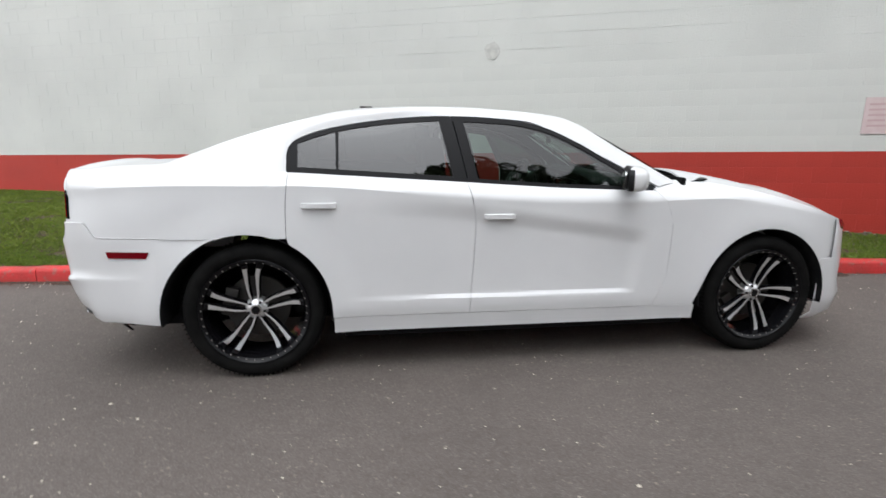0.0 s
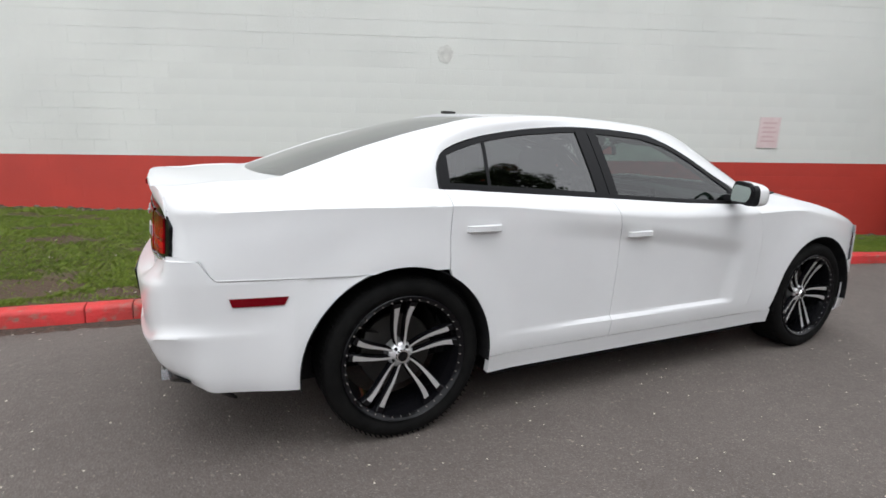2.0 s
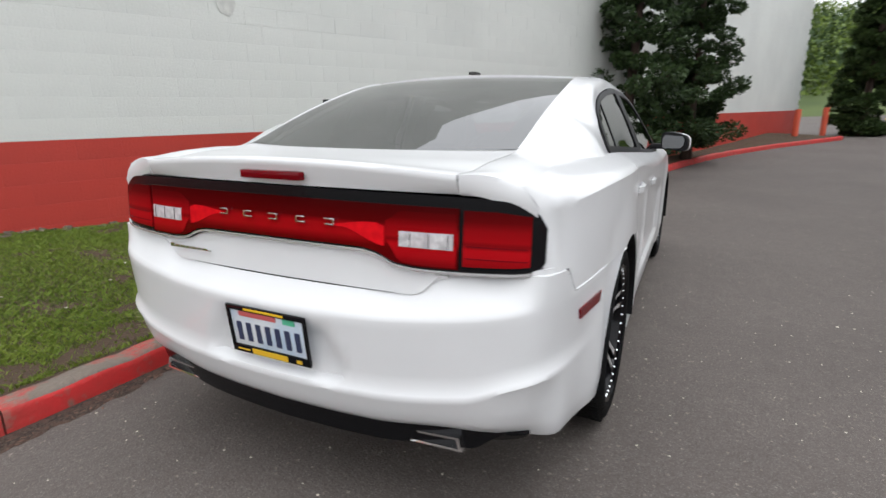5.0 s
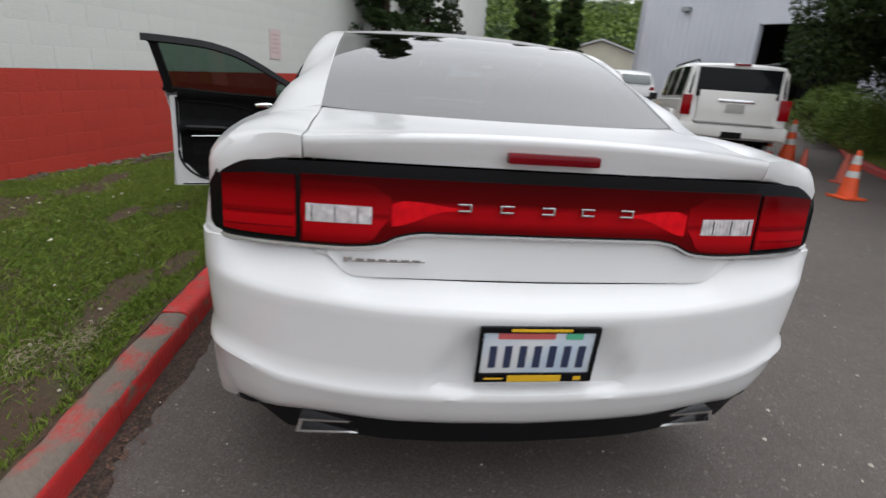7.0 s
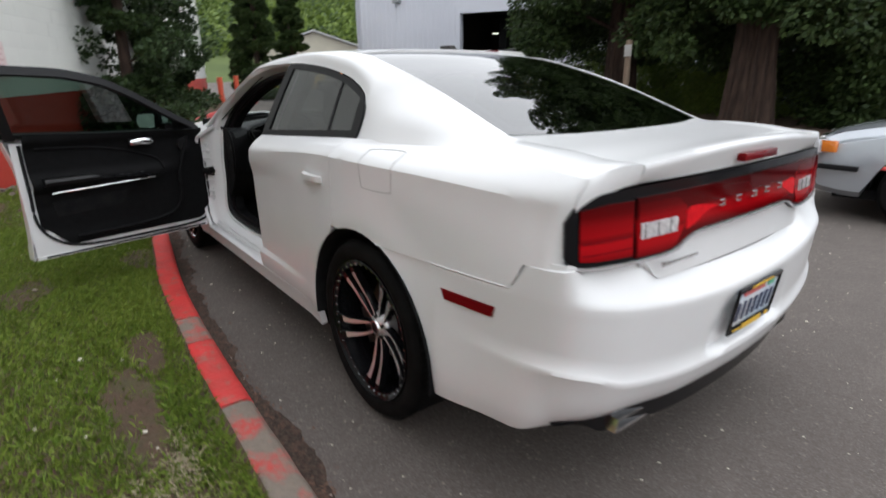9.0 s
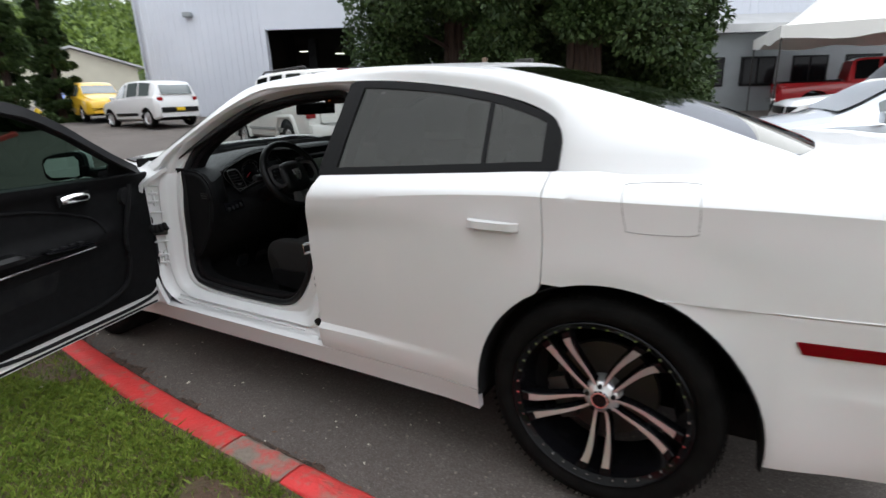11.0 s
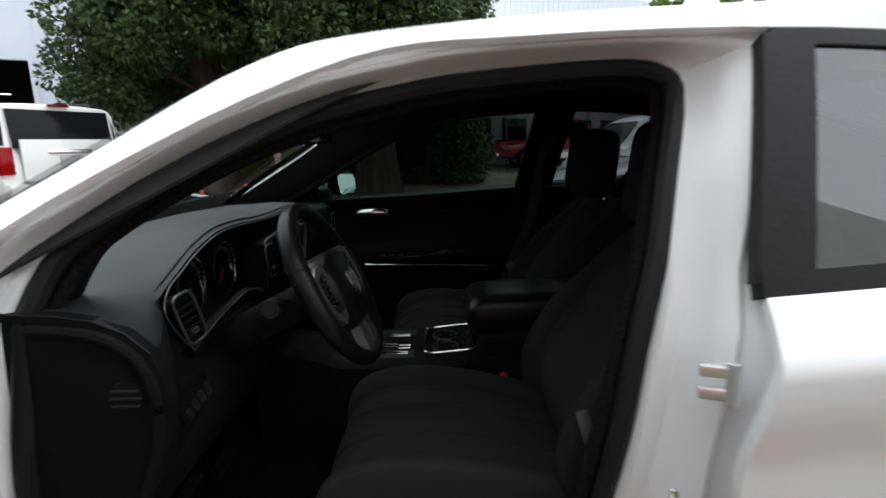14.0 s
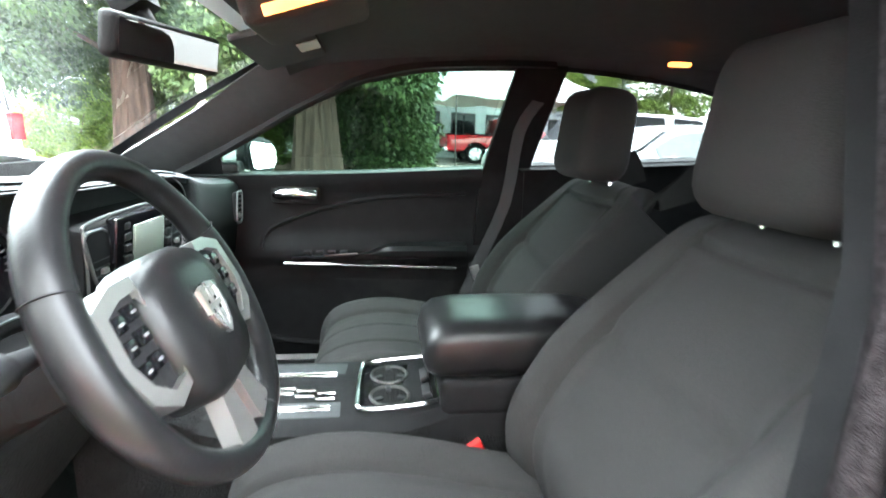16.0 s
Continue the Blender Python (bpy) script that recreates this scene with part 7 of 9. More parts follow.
# passenger belt and its tongue
def webbing(name, pts, w=0.019):
    bm = bmesh.new()
    ps = spline(pts, 16)
    vr = []
    for p in ps:
        vr.append([bm.verts.new(p + Vector((w, 0, 0.004))), bm.verts.new(p + Vector((-w, 0, -0.004))), bm.verts.new(p + Vector((-w, 0.002, -0.004))), bm.verts.new(p + Vector((w, 0.002, 0.004)))])
    for a, b in zip(vr, vr[1:]):
        for i in range(4):
            bm.faces.new((a[i], a[(i + 1) % 4], b[(i + 1) % 4], b[i]))
    return part(name, bm, BELT, cabin, "grey seat belt webbing")


webbing("seat_belt", [(-0.42, -0.668, 1.30), (-0.366, -0.68, 1.205), (-0.333, -0.685, 0.98), (-0.248, -0.69, 0.77), (-0.20, -0.69, 0.64), (-0.165, -0.69, 0.55)])
webbing("seat_belt", [(-0.42, 0.70, 1.28), (-0.36, 0.70, 1.10), (-0.27, 0.69, 0.90), (-0.215, 0.672, 0.77), (-0.20, 0.67, 0.60), (-0.20, 0.67, 0.45)])
bm = bmesh.new()
box(bm, (-0.243, -0.680, 0.745), (0.03, 0.012, 0.050), (0, 20, 0), bevel=0.004)
part("belt_tongue", bm, SILVER, cabin, "metal belt tongue")
bm = bmesh.new()
box(bm, (-0.195, 0.658, 0.775), (0.022, 0.014, 0.062), (8, 15, 0), bevel=0.005)
part("belt_anchor", bm, SILVER, cabin, "grey belt tongue beside the seat")

# ---- roof fittings ----
bm = bmesh.new()
box(bm, (0, 0, 0), (0.03, 0.25, 0.068), bevel=0.014, segs=3)
bmesh.ops.transform(bm, matrix=Matrix.Translation((0.42, 0.02, 1.32)) @ Matrix.Rotation(radians(-19), 4, "Z") @ Matrix.Rotation(radians(-8), 4, "Y"), verts=bm.verts)
rvm = part("rear_view_mirror", bm, CABIN, cabin, "black rear-view mirror")
bm = bmesh.new()
box(bm, (-0.016, 0, 0), (0.002, 0.225, 0.05))
bmesh.ops.transform(bm, matrix=Matrix.Translation((0.42, 0.02, 1.32)) @ Matrix.Rotation(radians(-19), 4, "Z") @ Matrix.Rotation(radians(-8), 4, "Y"), verts=bm.verts)
part("mirror_face", bm, MIRROR, rvm)
bm = bmesh.new()
cyl(bm, (0.44, 0.01, 1.34), (0.47, 0.0, 1.40), 0.012, n=10)
box(bm, (0.475, 0.0, 1.395), (0.06, 0.08, 0.05), (0, 30, 0), bevel=0.015)
part("mirror_mount", bm, CABIN, rvm)
oc = empty("overhead_console")
oc.parent = cabin
oc["label"] = "overhead console with a lit map lamp"
bm = bmesh.new()
box(bm, (0.19, 0, 1.405), (0.20, 0.20, 0.075), (0, 17, 0), bevel=0.02, segs=3)
part("console_shell", bm, HEADLINER, oc)
bm = bmesh.new()
box(bm, (0.185, 0.1005, 1.384), (0.125, 0.006, 0.018), (0, 17, 0), bevel=0.003)
part("map_lamp", bm, LAMP_WARM, oc, "lit amber map lamp")
for s in (1, -1):
    bm = bmesh.new()
    box(bm, (0.30, s * 0.37, 1.388), (0.17, 0.34, 0.018), (s * -3, 16, 0), bevel=0.008)
    vz = part("sun_visor", bm, HEADLINER, cabin, "folded dark sun visor")
    bm = bmesh.new()
    box(bm, (0.242, s * 0.385, 1.3935), (0.05, 0.075, 0.004), (s * -3, 16, 0))
    part("visor_label", bm, PAPER, vz)
    bm = bmesh.new()
    box(bm, (-0.765, s * 0.475, 1.398), (0.065, 0.016, 0.010), (s * -20, 0, 0), bevel=0.004)
    part("rear_lamp", bm, LAMP_WARM, cabin, "lit amber rear reading lamp")
for k, x in enumerate((0.66, 0.70, 0.74)):
    bm = bmesh.new()
    box(bm, (x, 0.34 + 0.11 * (k - 1), 0.45), (0.03, 0.06, 0.07), (0, -30, 0), bevel=0.006)
    part("pedal", bm, BLACK_TRIM, cabin, "black pedal")

# the tail is drawn out to its true overhang
for ob in car.children_recursive:
    if ob.type == "MESH" and ob.matrix_world.translation.length < 1e-6 and ob.parent.name.split(".")[0] != "wheel":
        for v in ob.data.vertices:
            if v.co.x < -1.9:
                v.co.x -= 0.045 * min(1.0, (-1.9 - v.co.x) / 0.45)
plate.matrix_basis = Matrix.Translation((-0.045, 0, 0)) @ plate.matrix_basis

# ---- plants ----
def leaf_mat(name, dark, light, trans=0.15):
    m = bpy.data.materials.new(name)
    m.use_nodes = True
    nt = m.node_tree
    b = nt.nodes["Principled BSDF"]
    g = nt.nodes.new("ShaderNodeNewGeometry")
    n = nt.nodes.new("ShaderNodeTexNoise")
    tc = nt.nodes.new("ShaderNodeTexCoord")
    n.inputs["Scale"].default_value = 0.9
    nt.links.new(tc.outputs["Object"], n.inputs["Vector"])
    ad = nt.nodes.new("ShaderNodeMath")
    ad.operation = "MULTIPLY_ADD"
    ad.inputs[1].default_value = 0.55
    nt.links.new(g.outputs["Random Per Island"], ad.inputs[0])
    sc = nt.nodes.new("ShaderNodeMath")
    sc.operation = "MULTIPLY"
    sc.inputs[1].default_value = 0.6
    nt.links.new(n.outputs["Fac"], sc.inputs[0])
    nt.links.new(sc.outputs[0], ad.inputs[2])
    r = nt.nodes.new("ShaderNodeValToRGB")
    r.color_ramp.elements[0].position, r.color_ramp.elements[1].position = 0.15, 0.95
    r.color_ramp.elements[0].color, r.color_ramp.elements[1].color = (*dark, 1), (*light, 1)
    nt.links.new(ad.outputs[0], r.inputs[0])
    nt.links.new(r.outputs[0], b.inputs["Base Color"])
    b.inputs["Roughness"].default_value = 0.6
    b.inputs["Specular IOR Level"].default_value = 0.25
    b.inputs["Transmission Weight"].default_value = 0.0
    return m


LEAF_DARK = leaf_mat("dark conifer needles", (0.012, 0.026, 0.010), (0.05, 0.085, 0.025))
LEAF_MID = leaf_mat("cedar sprays", (0.012, 0.026, 0.008), (0.055, 0.09, 0.022))
LEAF_LIGHT = leaf_mat("bright shrub leaves", (0.04, 0.085, 0.012), (0.20, 0.27, 0.05))
LEAF_HILL = leaf_mat("hillside leaves", (0.05, 0.09, 0.02), (0.19, 0.26, 0.05))
LEAF_HILL_DARK = leaf_mat("hillside firs", (0.03, 0.055, 0.02), (0.07, 0.11, 0.04))
BARK = mat("fissured bark", (0.034, 0.022, 0.017), 0.95, color2=(0.078, 0.050, 0.038), scale=14, bump=1.0, bump_scale=24, stretch=(1, 1, 0.18))


def tufts(rng, centres, radii, per, size, droop=0.0, flat=0.6):
    """Sprays of small leaves filling balls: arrays of corners, four for each leaf."""
    C = np.repeat(np.asarray(centres, float), per, axis=0)
    R = np.repeat(np.asarray(radii, float), per)
    n = len(C)
    d = rng.normal(size=(n, 3))
    d /= np.linalg.norm(d, axis=1, keepdims=True)
    rad = R * rng.uniform(0.45, 1.05, n) ** 0.5
    p = C + d * rad[:, None] * np.array([1, 1, flat])
    a = d + rng.normal(size=(n, 3)) * 0.6
    a[:, 2] -= droop
    a /= np.linalg.norm(a, axis=1, keepdims=True)
    b = np.cross(a, rng.normal(size=(n, 3)))
    b /= np.linalg.norm(b, axis=1, keepdims=True) + 1e-9
    L = (size * rng.uniform(0.6, 1.5, n))[:, None]
    W = L * rng.uniform(0.16, 0.34, n)[:, None]
    c = np.cross(a, b)
    v = np.stack([p, p + a * L * 0.5 + b * W + c * W * 0.4, p + a * L, p + a * L * 0.5 - b * W + c * W * 0.4], 1)
    return v.reshape(-1, 3)


def leaf_ob(name, V, material, parent=None, label=""):
    me = bpy.data.meshes.new(name)
    n = len(V) // 4
    me.vertices.add(len(V))
    me.vertices.foreach_set("co", V.astype(np.float32).ravel())
    me.loops.add(4 * n)
    me.loops.foreach_set("vertex_index", np.arange(4 * n, dtype=np.int32))
    me.polygons.add(n)
    me.polygons.foreach_set("loop_start", np.arange(0, 4 * n, 4, dtype=np.int32))
    me.materials.append(material)
    me.update(calc_edges=True)
    ob = new(name, me)
    if parent:
        ob.parent = parent
    if label:
        ob["label"] = label
    return ob


def trunk_mesh(bm, base, top, r0, r1, rng, flare=1.25, n=14, wob=0.08):
    pts, rad = [], []
    old_tree = r0 > 0.3
    k = 30 if old_tree else 9
    ph = rng.uniform(0, 6.28, 4)
    for i in range(k):
        t = i / (k - 1)
        p = Vector(base).lerp(Vector(top), t) + Vector((math.sin(5 * t + ph[0]) - math.sin(ph[0]), math.sin(6 * t + ph[1]) - math.sin(ph[1]), 0)) * wob * t
        pts.append(p)
        rad.append((r0 + (r1 - r0) * t) * (1 + (flare - 1) * math.exp(-t * 14)))
    if not old_tree:
        tube(bm, pts, rad, n)
        return
    # deep flutes and ridges run up the old trunks
    rings = []
    for p, r in zip(pts, rad):
        ring = []
        for j in range(64):
            a = 2 * math.pi * j / 64
            q = r * (1 + 0.06 * math.sin(6 * a + 0.5 * p.z + ph[2]) + 0.05 * math.sin(15 * a - 0.7 * p.z + ph[3]) + 0.12 * noise.noise((5 * math.cos(a), 5 * math.sin(a), p.z * 1.2)))
            ring.append(bm.verts.new((p.x + q * math.cos(a), p.y + q * math.sin(a), p.z)))
        rings.append(ring)
    for a, b in zip(rings, rings[1:]):
        for j in range(64):
            bm.faces.new((a[j], a[(j + 1) % 64], b[(j + 1) % 64], b[j]))


def tree(name, label, base, height, r0, envelope, rng, clumps, per, size, leaf, clear=1.0, droop=0.3, limbs=10, extra=(), bare=0.0):
    """A tree: tapered trunk with limbs, and a crown of sprays inside radius envelope(t) at the height's fraction t."""
    root = empty(name, Matrix.Translation(base))
    tagged(root, label, "tree")
    bm = bmesh.new()
    trunk_mesh(bm, (0, 0, -0.15), (0, 0, height * 0.96), r0, r0 * 0.12, rng)
    cs, rs = [], []
    for i in range(clumps):
        t = rng.uniform(0, 1) ** 1.15
        R = envelope(t)
        a = rng.uniform(0, 2 * math.pi)
        d = R * math.sqrt(rng.uniform(0.12, 1.0))
        z = clear + (height - clear) * t
        r = max(0.16, R * rng.uniform(0.16, 0.30))
        c = (d * math.cos(a), d * math.sin(a), z + rng.normal() * 0.1)
        if c[2] < bare and abs(c[0]) < 0.45 + r and c[1] > -0.2:
            continue
        cs.append(c)
        rs.append(r)
    for c, r in extra:
        cs.append(c)
        rs.append(r)
    high = [i for i, c in enumerate(cs) if c[2] > (2.4 if bare else 0.3)]
    for i in rng.choice(high, min(limbs, len(high)), replace=False):
        c = Vector(cs[i])
        s = Vector((0, 0, max(1.9 if bare else 0.3, c.z - 0.35 * math.hypot(c.x, c.y))))
        tube(bm, [s, s.lerp(c, 0.5) + Vector((0, 0, 0.06)), c], [r0 * 0.16, r0 * 0.1, 0.015], 6)
    part("trunk", bm, BARK, root, "rough brown trunk and limbs")
    leaf_ob("crown", tufts(rng, cs, rs, per, size, droop), leaf, root, "dense green foliage")
    return root


rng = np.random.default_rng(3)
wall_trees = [((8.5, 0.25), 7.5, 1.45), ((11.6, -0.95), 7.0, 1.4)]
for (x, y), h, R in wall_trees:
    t = tree("pine_tree", "dark shaggy pine growing beside the wall", (x, y, ground_z(x, y) + 0.15), h, 0.13,
             lambda t, R=R: R * (1 - 0.75 * t) * (0.75 + 0.25 * math.sin(t * 40)), rng, 190, 300, 0.085, LEAF_DARK, clear=0.45, droop=0.1)
    tagged(t, group="trees along the wall")

# two large cedars on the island, and the shrubs below them
tree("cedar_tree", "large cedar with a stout trunk and dense low foliage", (1.3, -8.9, 0.35), 8.0, 0.42,
     lambda t: 2.05 * (1 - 0.35 * t), rng, 300, 420, 0.095, LEAF_MID, clear=1.7, droop=0.45, bare=2.5,
     extra=[((-1.62 + rng.normal() * 0.20, -1.2 + rng.normal() * 0.4, z), 0.5) for z in np.linspace(0.2, 4.2, 80)] + [((-0.9 + rng.normal() * 0.4, -1.3 + rng.normal() * 0.3, z), 0.5) for z in np.linspace(0.2, 3.0, 30)] + [((rng.normal() * 0.7, 0.9 + rng.normal() * 0.3, z), 0.5) for z in np.linspace(2.75, 4.6, 34)] + [((-0.25 + rng.normal() * 0.3, 0.9 + rng.normal() * 0.15, z), 0.38) for z in np.linspace(2.1, 2.8, 16)])
tree("cedar_tree", "large cedar with a stout trunk and drooping branches", (4.9, -10.0, 0.4), 8.5, 0.40,
     lambda t: 2.6 * (1 - 0.4 * t), rng, 330, 420, 0.095, LEAF_MID, clear=1.6, droop=0.5, bare=2.5,
     extra=[((rng.normal() * 0.8, 1.0 + rng.normal() * 0.4, z), 0.55) for z in np.linspace(2.9, 5.0, 34)])
tree("cedar_tree", "tall dark cedar behind the island", (1.7, -13.0, 0.4), 9.0, 0.35, lambda t: 2.2 * (1 - 0.5 * t), rng, 180, 300, 0.11, LEAF_DARK, clear=1.0, droop=0.4)


def shrub(name, label, base, size, rng, leaf, n=40, per=330, leaf_size=0.055):
    root = empty(name, Matrix.Translation(base))
    tagged(root, label, "shrub", group="shrubs on the island")
    cs, rs = [], []
    for i in range(n):
        a, t = rng.uniform(0, 2 * math.pi), rng.uniform(0, 1)
        d = math.sqrt(rng.uniform(0, 1)) * (1 - 0.45 * t * t)
        cs.append((size[0] * d * math.cos(a), size[1] * d * math.sin(a), 0.15 + (size[2] - 0.25) * t))
        rs.append(0.22 + 0.12 * rng.uniform())
    bm = bmesh.new()
    for i in range(7):
        c = cs[i]
        tube(bm, [(0.1 * rng.normal(), 0.1 * rng.normal(), -0.1), (c[0] * 0.5, c[1] * 0.5, c[2] * 0.6), c], [0.03, 0.02, 0.008], 5)
    part("stems", bm, BARK, root)
    leaf_ob("foliage", tufts(rng, cs, rs, per, leaf_size, 0.0, 0.9), leaf, root)
    return root


for x, y, s in ((6.6, -11.0, (1.2, 0.9, 1.35)), (8.2, -11.6, (1.1, 0.9, 1.3)), (3.1, -11.3, (1.1, 0.8, 1.2)), (9.8, -12.4, (1.2, 0.9, 1.5)), (5.0, -12.0, (1.3, 0.9, 1.5)), (0.8, -11.4, (1.4, 0.8, 1.4)), (2.6, -12.4, (1.4, 0.8, 1.6))):
    shrub("shrub", "bright green leafy shrub on the island", (x, y, ground_z(x, y) + 0.05), s, rng, LEAF_LIGHT)

for x, y, s in ((5.2, -14.0, (1.3, 0.9, 3.9)), (7.0, -14.3, (1.3, 0.9, 4.2)), (8.9, -14.6, (1.4, 0.9, 4.0))):
    shrub("shrub", "tall green laurel behind the island", (x, y, ground_z(x, y)), s, rng, LEAF_LIGHT, 90, 330, 0.07)

# columnar cypresses at the end of the wall
for x, y, h, R in ((22.4, -7.0, 9.0, 1.2), (24.6, -9.6, 8.2, 0.95)):
    t = tree("cypress", "tall narrow clipped cypress", (x, y, ground_z(x, y)), h, 0.16, lambda t, R=R: 0.85 * R * (1 - 0.95 * t**1.6), rng, 200, 330, 0.12, LEAF_MID, clear=0.1, droop=-0.5)
    tagged(t, group="cypresses")

# wooded hillside far behind the buildings
cs, rs, cd, rd = [], [], [], []
for i in range(420):
    a = math.radians(rng.uniform(-52, 8))
    d = rng.uniform(55, 120)
    z = (d - 50) * 0.22 + rng.uniform(0, 5)
    (cd if rng.uniform() < 0.3 else cs).append((d * math.cos(a), d * math.sin(a), z))
hill = leaf_ob("wooded_hillside", np.concatenate([tufts(rng, cs, [rng.uniform(2.2, 4.2) for _ in cs], 420, 0.5, 0.0, 0.9)]), LEAF_HILL)
tagged(hill, "hillside of bright spring woodland far off", "woodland", kind="stuff")
firs = leaf_ob("hillside_firs", tufts(rng, cd, [rng.uniform(1.8, 3.2) for _ in cd], 420, 0.5, 0.5, 1.6), LEAF_HILL_DARK)
tagged(firs, "dark firs among the hillside woodland", "woodland", kind="stuff")
HILL = mat("hill ground", (0.05, 0.075, 0.02), 0.95, color2=(0.09, 0.12, 0.035), scale=0.15)
P = []
for a in np.linspace(math.radians(-58), math.radians(16), 30):
    P.append([(d * math.cos(a), d * math.sin(a), ground_z(d * math.cos(a), d * math.sin(a)) - 0.3 + max(0, d - 46) * 0.2) for d in (44, 60, 90, 130, 170)])
tagged(mesh_ob("hillside", *sheet(P), HILL), "green hillside behind the yard", "hill", kind="structure")

# grass blades on the lawn
BARE = [(-1.05, 1.72, 0.42, 0.10), (-0.50, 1.60, 0.26, 0.08), (-2.10, 1.60, 0.40, 0.10), (-2.75, 1.66, 0.35, 0.14), (1.55, 2.85, 0.34, 0.10), (-1.72, 1.98, 0.16, 0.06), (0.4, 2.3, 0.25, 0.07), (-3.5, 1.9, 0.4, 0.2)]


def grows(x, y, k, u):
    """Whether a blade stands here: soil shows in worn spots, in noise and beside the kerb."""
    thin = 0.9 * smoothstep(0.10, 0.42, noise.noise((x * 1.3, y * 2.2, 3.0)) + 0.35 * noise.noise((x * 5, y * 6, 7.0)))
    rough = 0.35 * noise.noise((x * 6, y * 6, 1.0))
    for bx, by, rx, ry in BARE:
        thin = max(thin, 0.96 * smoothstep(1.25, 0.75, math.hypot((x - bx) / rx, (y - by) / ry) + rough))
    thin = max(thin, 0.8 * smoothstep(0.26, 0.13, y - k + 0.08 * noise.noise((x * 5, 0, 2.0))))
    return u > thin


def blades(rng, n, x0, x1, hmin, hmax):
    xs = rng.uniform(x0, x1, n)
    ks = np.array([kerb_y(x) for x in xs])
    wy = np.array([wall_y(x) for x in xs])
    ys = ks + 0.15 + (wy - ks - 0.25) * rng.uniform(0, 1, n) ** 1.5
    keep = np.array([grows(x, y, k, u) for x, y, k, u in zip(xs, ys, ks, rng.uniform(0, 1, n))])
    xs, ys = xs[keep], ys[keep]
    zs = np.array([lawn_z(x, y) for x, y in zip(xs, ys)])
    m = len(xs)
    a = rng.uniform(0, 2 * math.pi, m)
    h = rng.uniform(hmin, hmax, m)
    w = rng.uniform(0.0016, 0.0034, m)
    lean = rng.normal(size=(m, 2)) * 0.6 * h[:, None]
    base = np.stack([xs, ys, zs - 0.004], 1)
    side = np.stack([np.cos(a) * w, np.sin(a) * w, 0 * a], 1)
    tip = base + np.stack([lean[:, 0], lean[:, 1], h], 1)
    midp = base + np.stack([lean[:, 0] * 0.35, lean[:, 1] * 0.35, h * 0.6], 1)
    return np.stack([base - side, base + side, midp + side * 0.7, tip], 1).reshape(-1, 3)


LEAF_GRASS = leaf_mat("grass blades", (0.068, 0.135, 0.013), (0.215, 0.27, 0.042))
V = np.concatenate([blades(rng, 300000, -4.5, 2.6, 0.010, 0.034), blades(rng, 60000, 2.6, 9, 0.014, 0.04), blades(rng, 130000, -9, -4.5, 0.014, 0.042)])
tagged(leaf_ob("grass", V, LEAF_GRASS), "short patchy grass on the bank", "grass", kind="stuff")
# a ragged strip of dirt lies along the foot of the kerb
DIRT = mat("gutter dirt", (0.040, 0.027, 0.021), 0.95, color2=(0.085, 0.048, 0.036), scale=22, mix=(0.45, 0.62), fine=(0.11, 0.085, 0.065), fine_scale=90, bump=0.9, bump_scale=120)
rd_ = random.Random(21)
G = []
for x in np.arange(-5.0, 4.0, 0.03):
    w = 0.11 + 0.10 * noise.noise((x * 1.7, 0, 5.0)) + 0.05 * noise.noise((x * 9, 0, 2.0)) + rd_.uniform(-0.012, 0.012)
    w = max(0.02, w) * smoothstep(-5.0, -3.5, x)
    y = kerb_y(x) + 0.004
    G.append([(x, y - w * t, ground_z(x, y - w * t) + h) for t, h in ((0.0, 0.010), (0.4, 0.008), (0.8, 0.004), (1.0, 0.0005))])
tagged(mesh_ob("gutter_dirt", *sheet(G), DIRT), "dark dirt and rotted leaves along the kerb", "dirt", kind="stuff")
# scraps and pebbles on the lawn and in the gutter
SCRAP = mat("pale scraps", (0.55, 0.5, 0.42), 0.8)
bm = bmesh.new()
rs_ = random.Random(8)
for i in range(170):
    if i < 90:
        x = rs_.uniform(-3.5, 3)
        y = kerb_y(x) + rs_.uniform(0.2, 1.9)
        z, s = lawn_z(x, y) + 0.012, rs_.uniform(0.006, 0.016)
    else:
        x = rs_.uniform(-4, 3)
        y = kerb_y(x) - abs(rs_.gauss(0, 0.12)) - 0.01
        z, s = ground_z(x, y) + 0.002, rs_.uniform(0.004, 0.011)
    box(bm, (x, y, z), (s * rs_.uniform(0.8, 2), s, s * 0.5), (rs_.uniform(-20, 20), rs_.uniform(-20, 20), rs_.uniform(0, 180)))
STRAW = mat("dry clippings", (0.26, 0.21, 0.13), 0.9, color2=(0.36, 0.31, 0.22), scale=60)
straw = bmesh.new()
for i in range(420):
    cx, cy, rx, ry = ((-1.50, 1.64, 0.13, 0.05), (-1.68, 1.80, 0.12, 0.05), (-1.60, 1.70, 0.2, 0.1))[i % 3]
    x, y = rs_.gauss(cx, rx * 0.6), rs_.gauss(cy, ry * 0.6)
    box(straw, (x, y, lawn_z(x, y) + rs_.uniform(0.012, 0.026)), (rs_.uniform(0.012, 0.035), 0.0016, 0.0012), (rs_.uniform(-25, 25), rs_.uniform(-25, 25), rs_.uniform(0, 180)))
tagged(part("grass_clippings", straw, STRAW, smooth=False), "pale dry grass clippings lying on the lawn", "clippings", kind="stuff")
tagged(part("litter", bm, SCRAP, smooth=False), "pale scraps and grit along the kerb", "litter", kind="stuff")
V, F = [], []
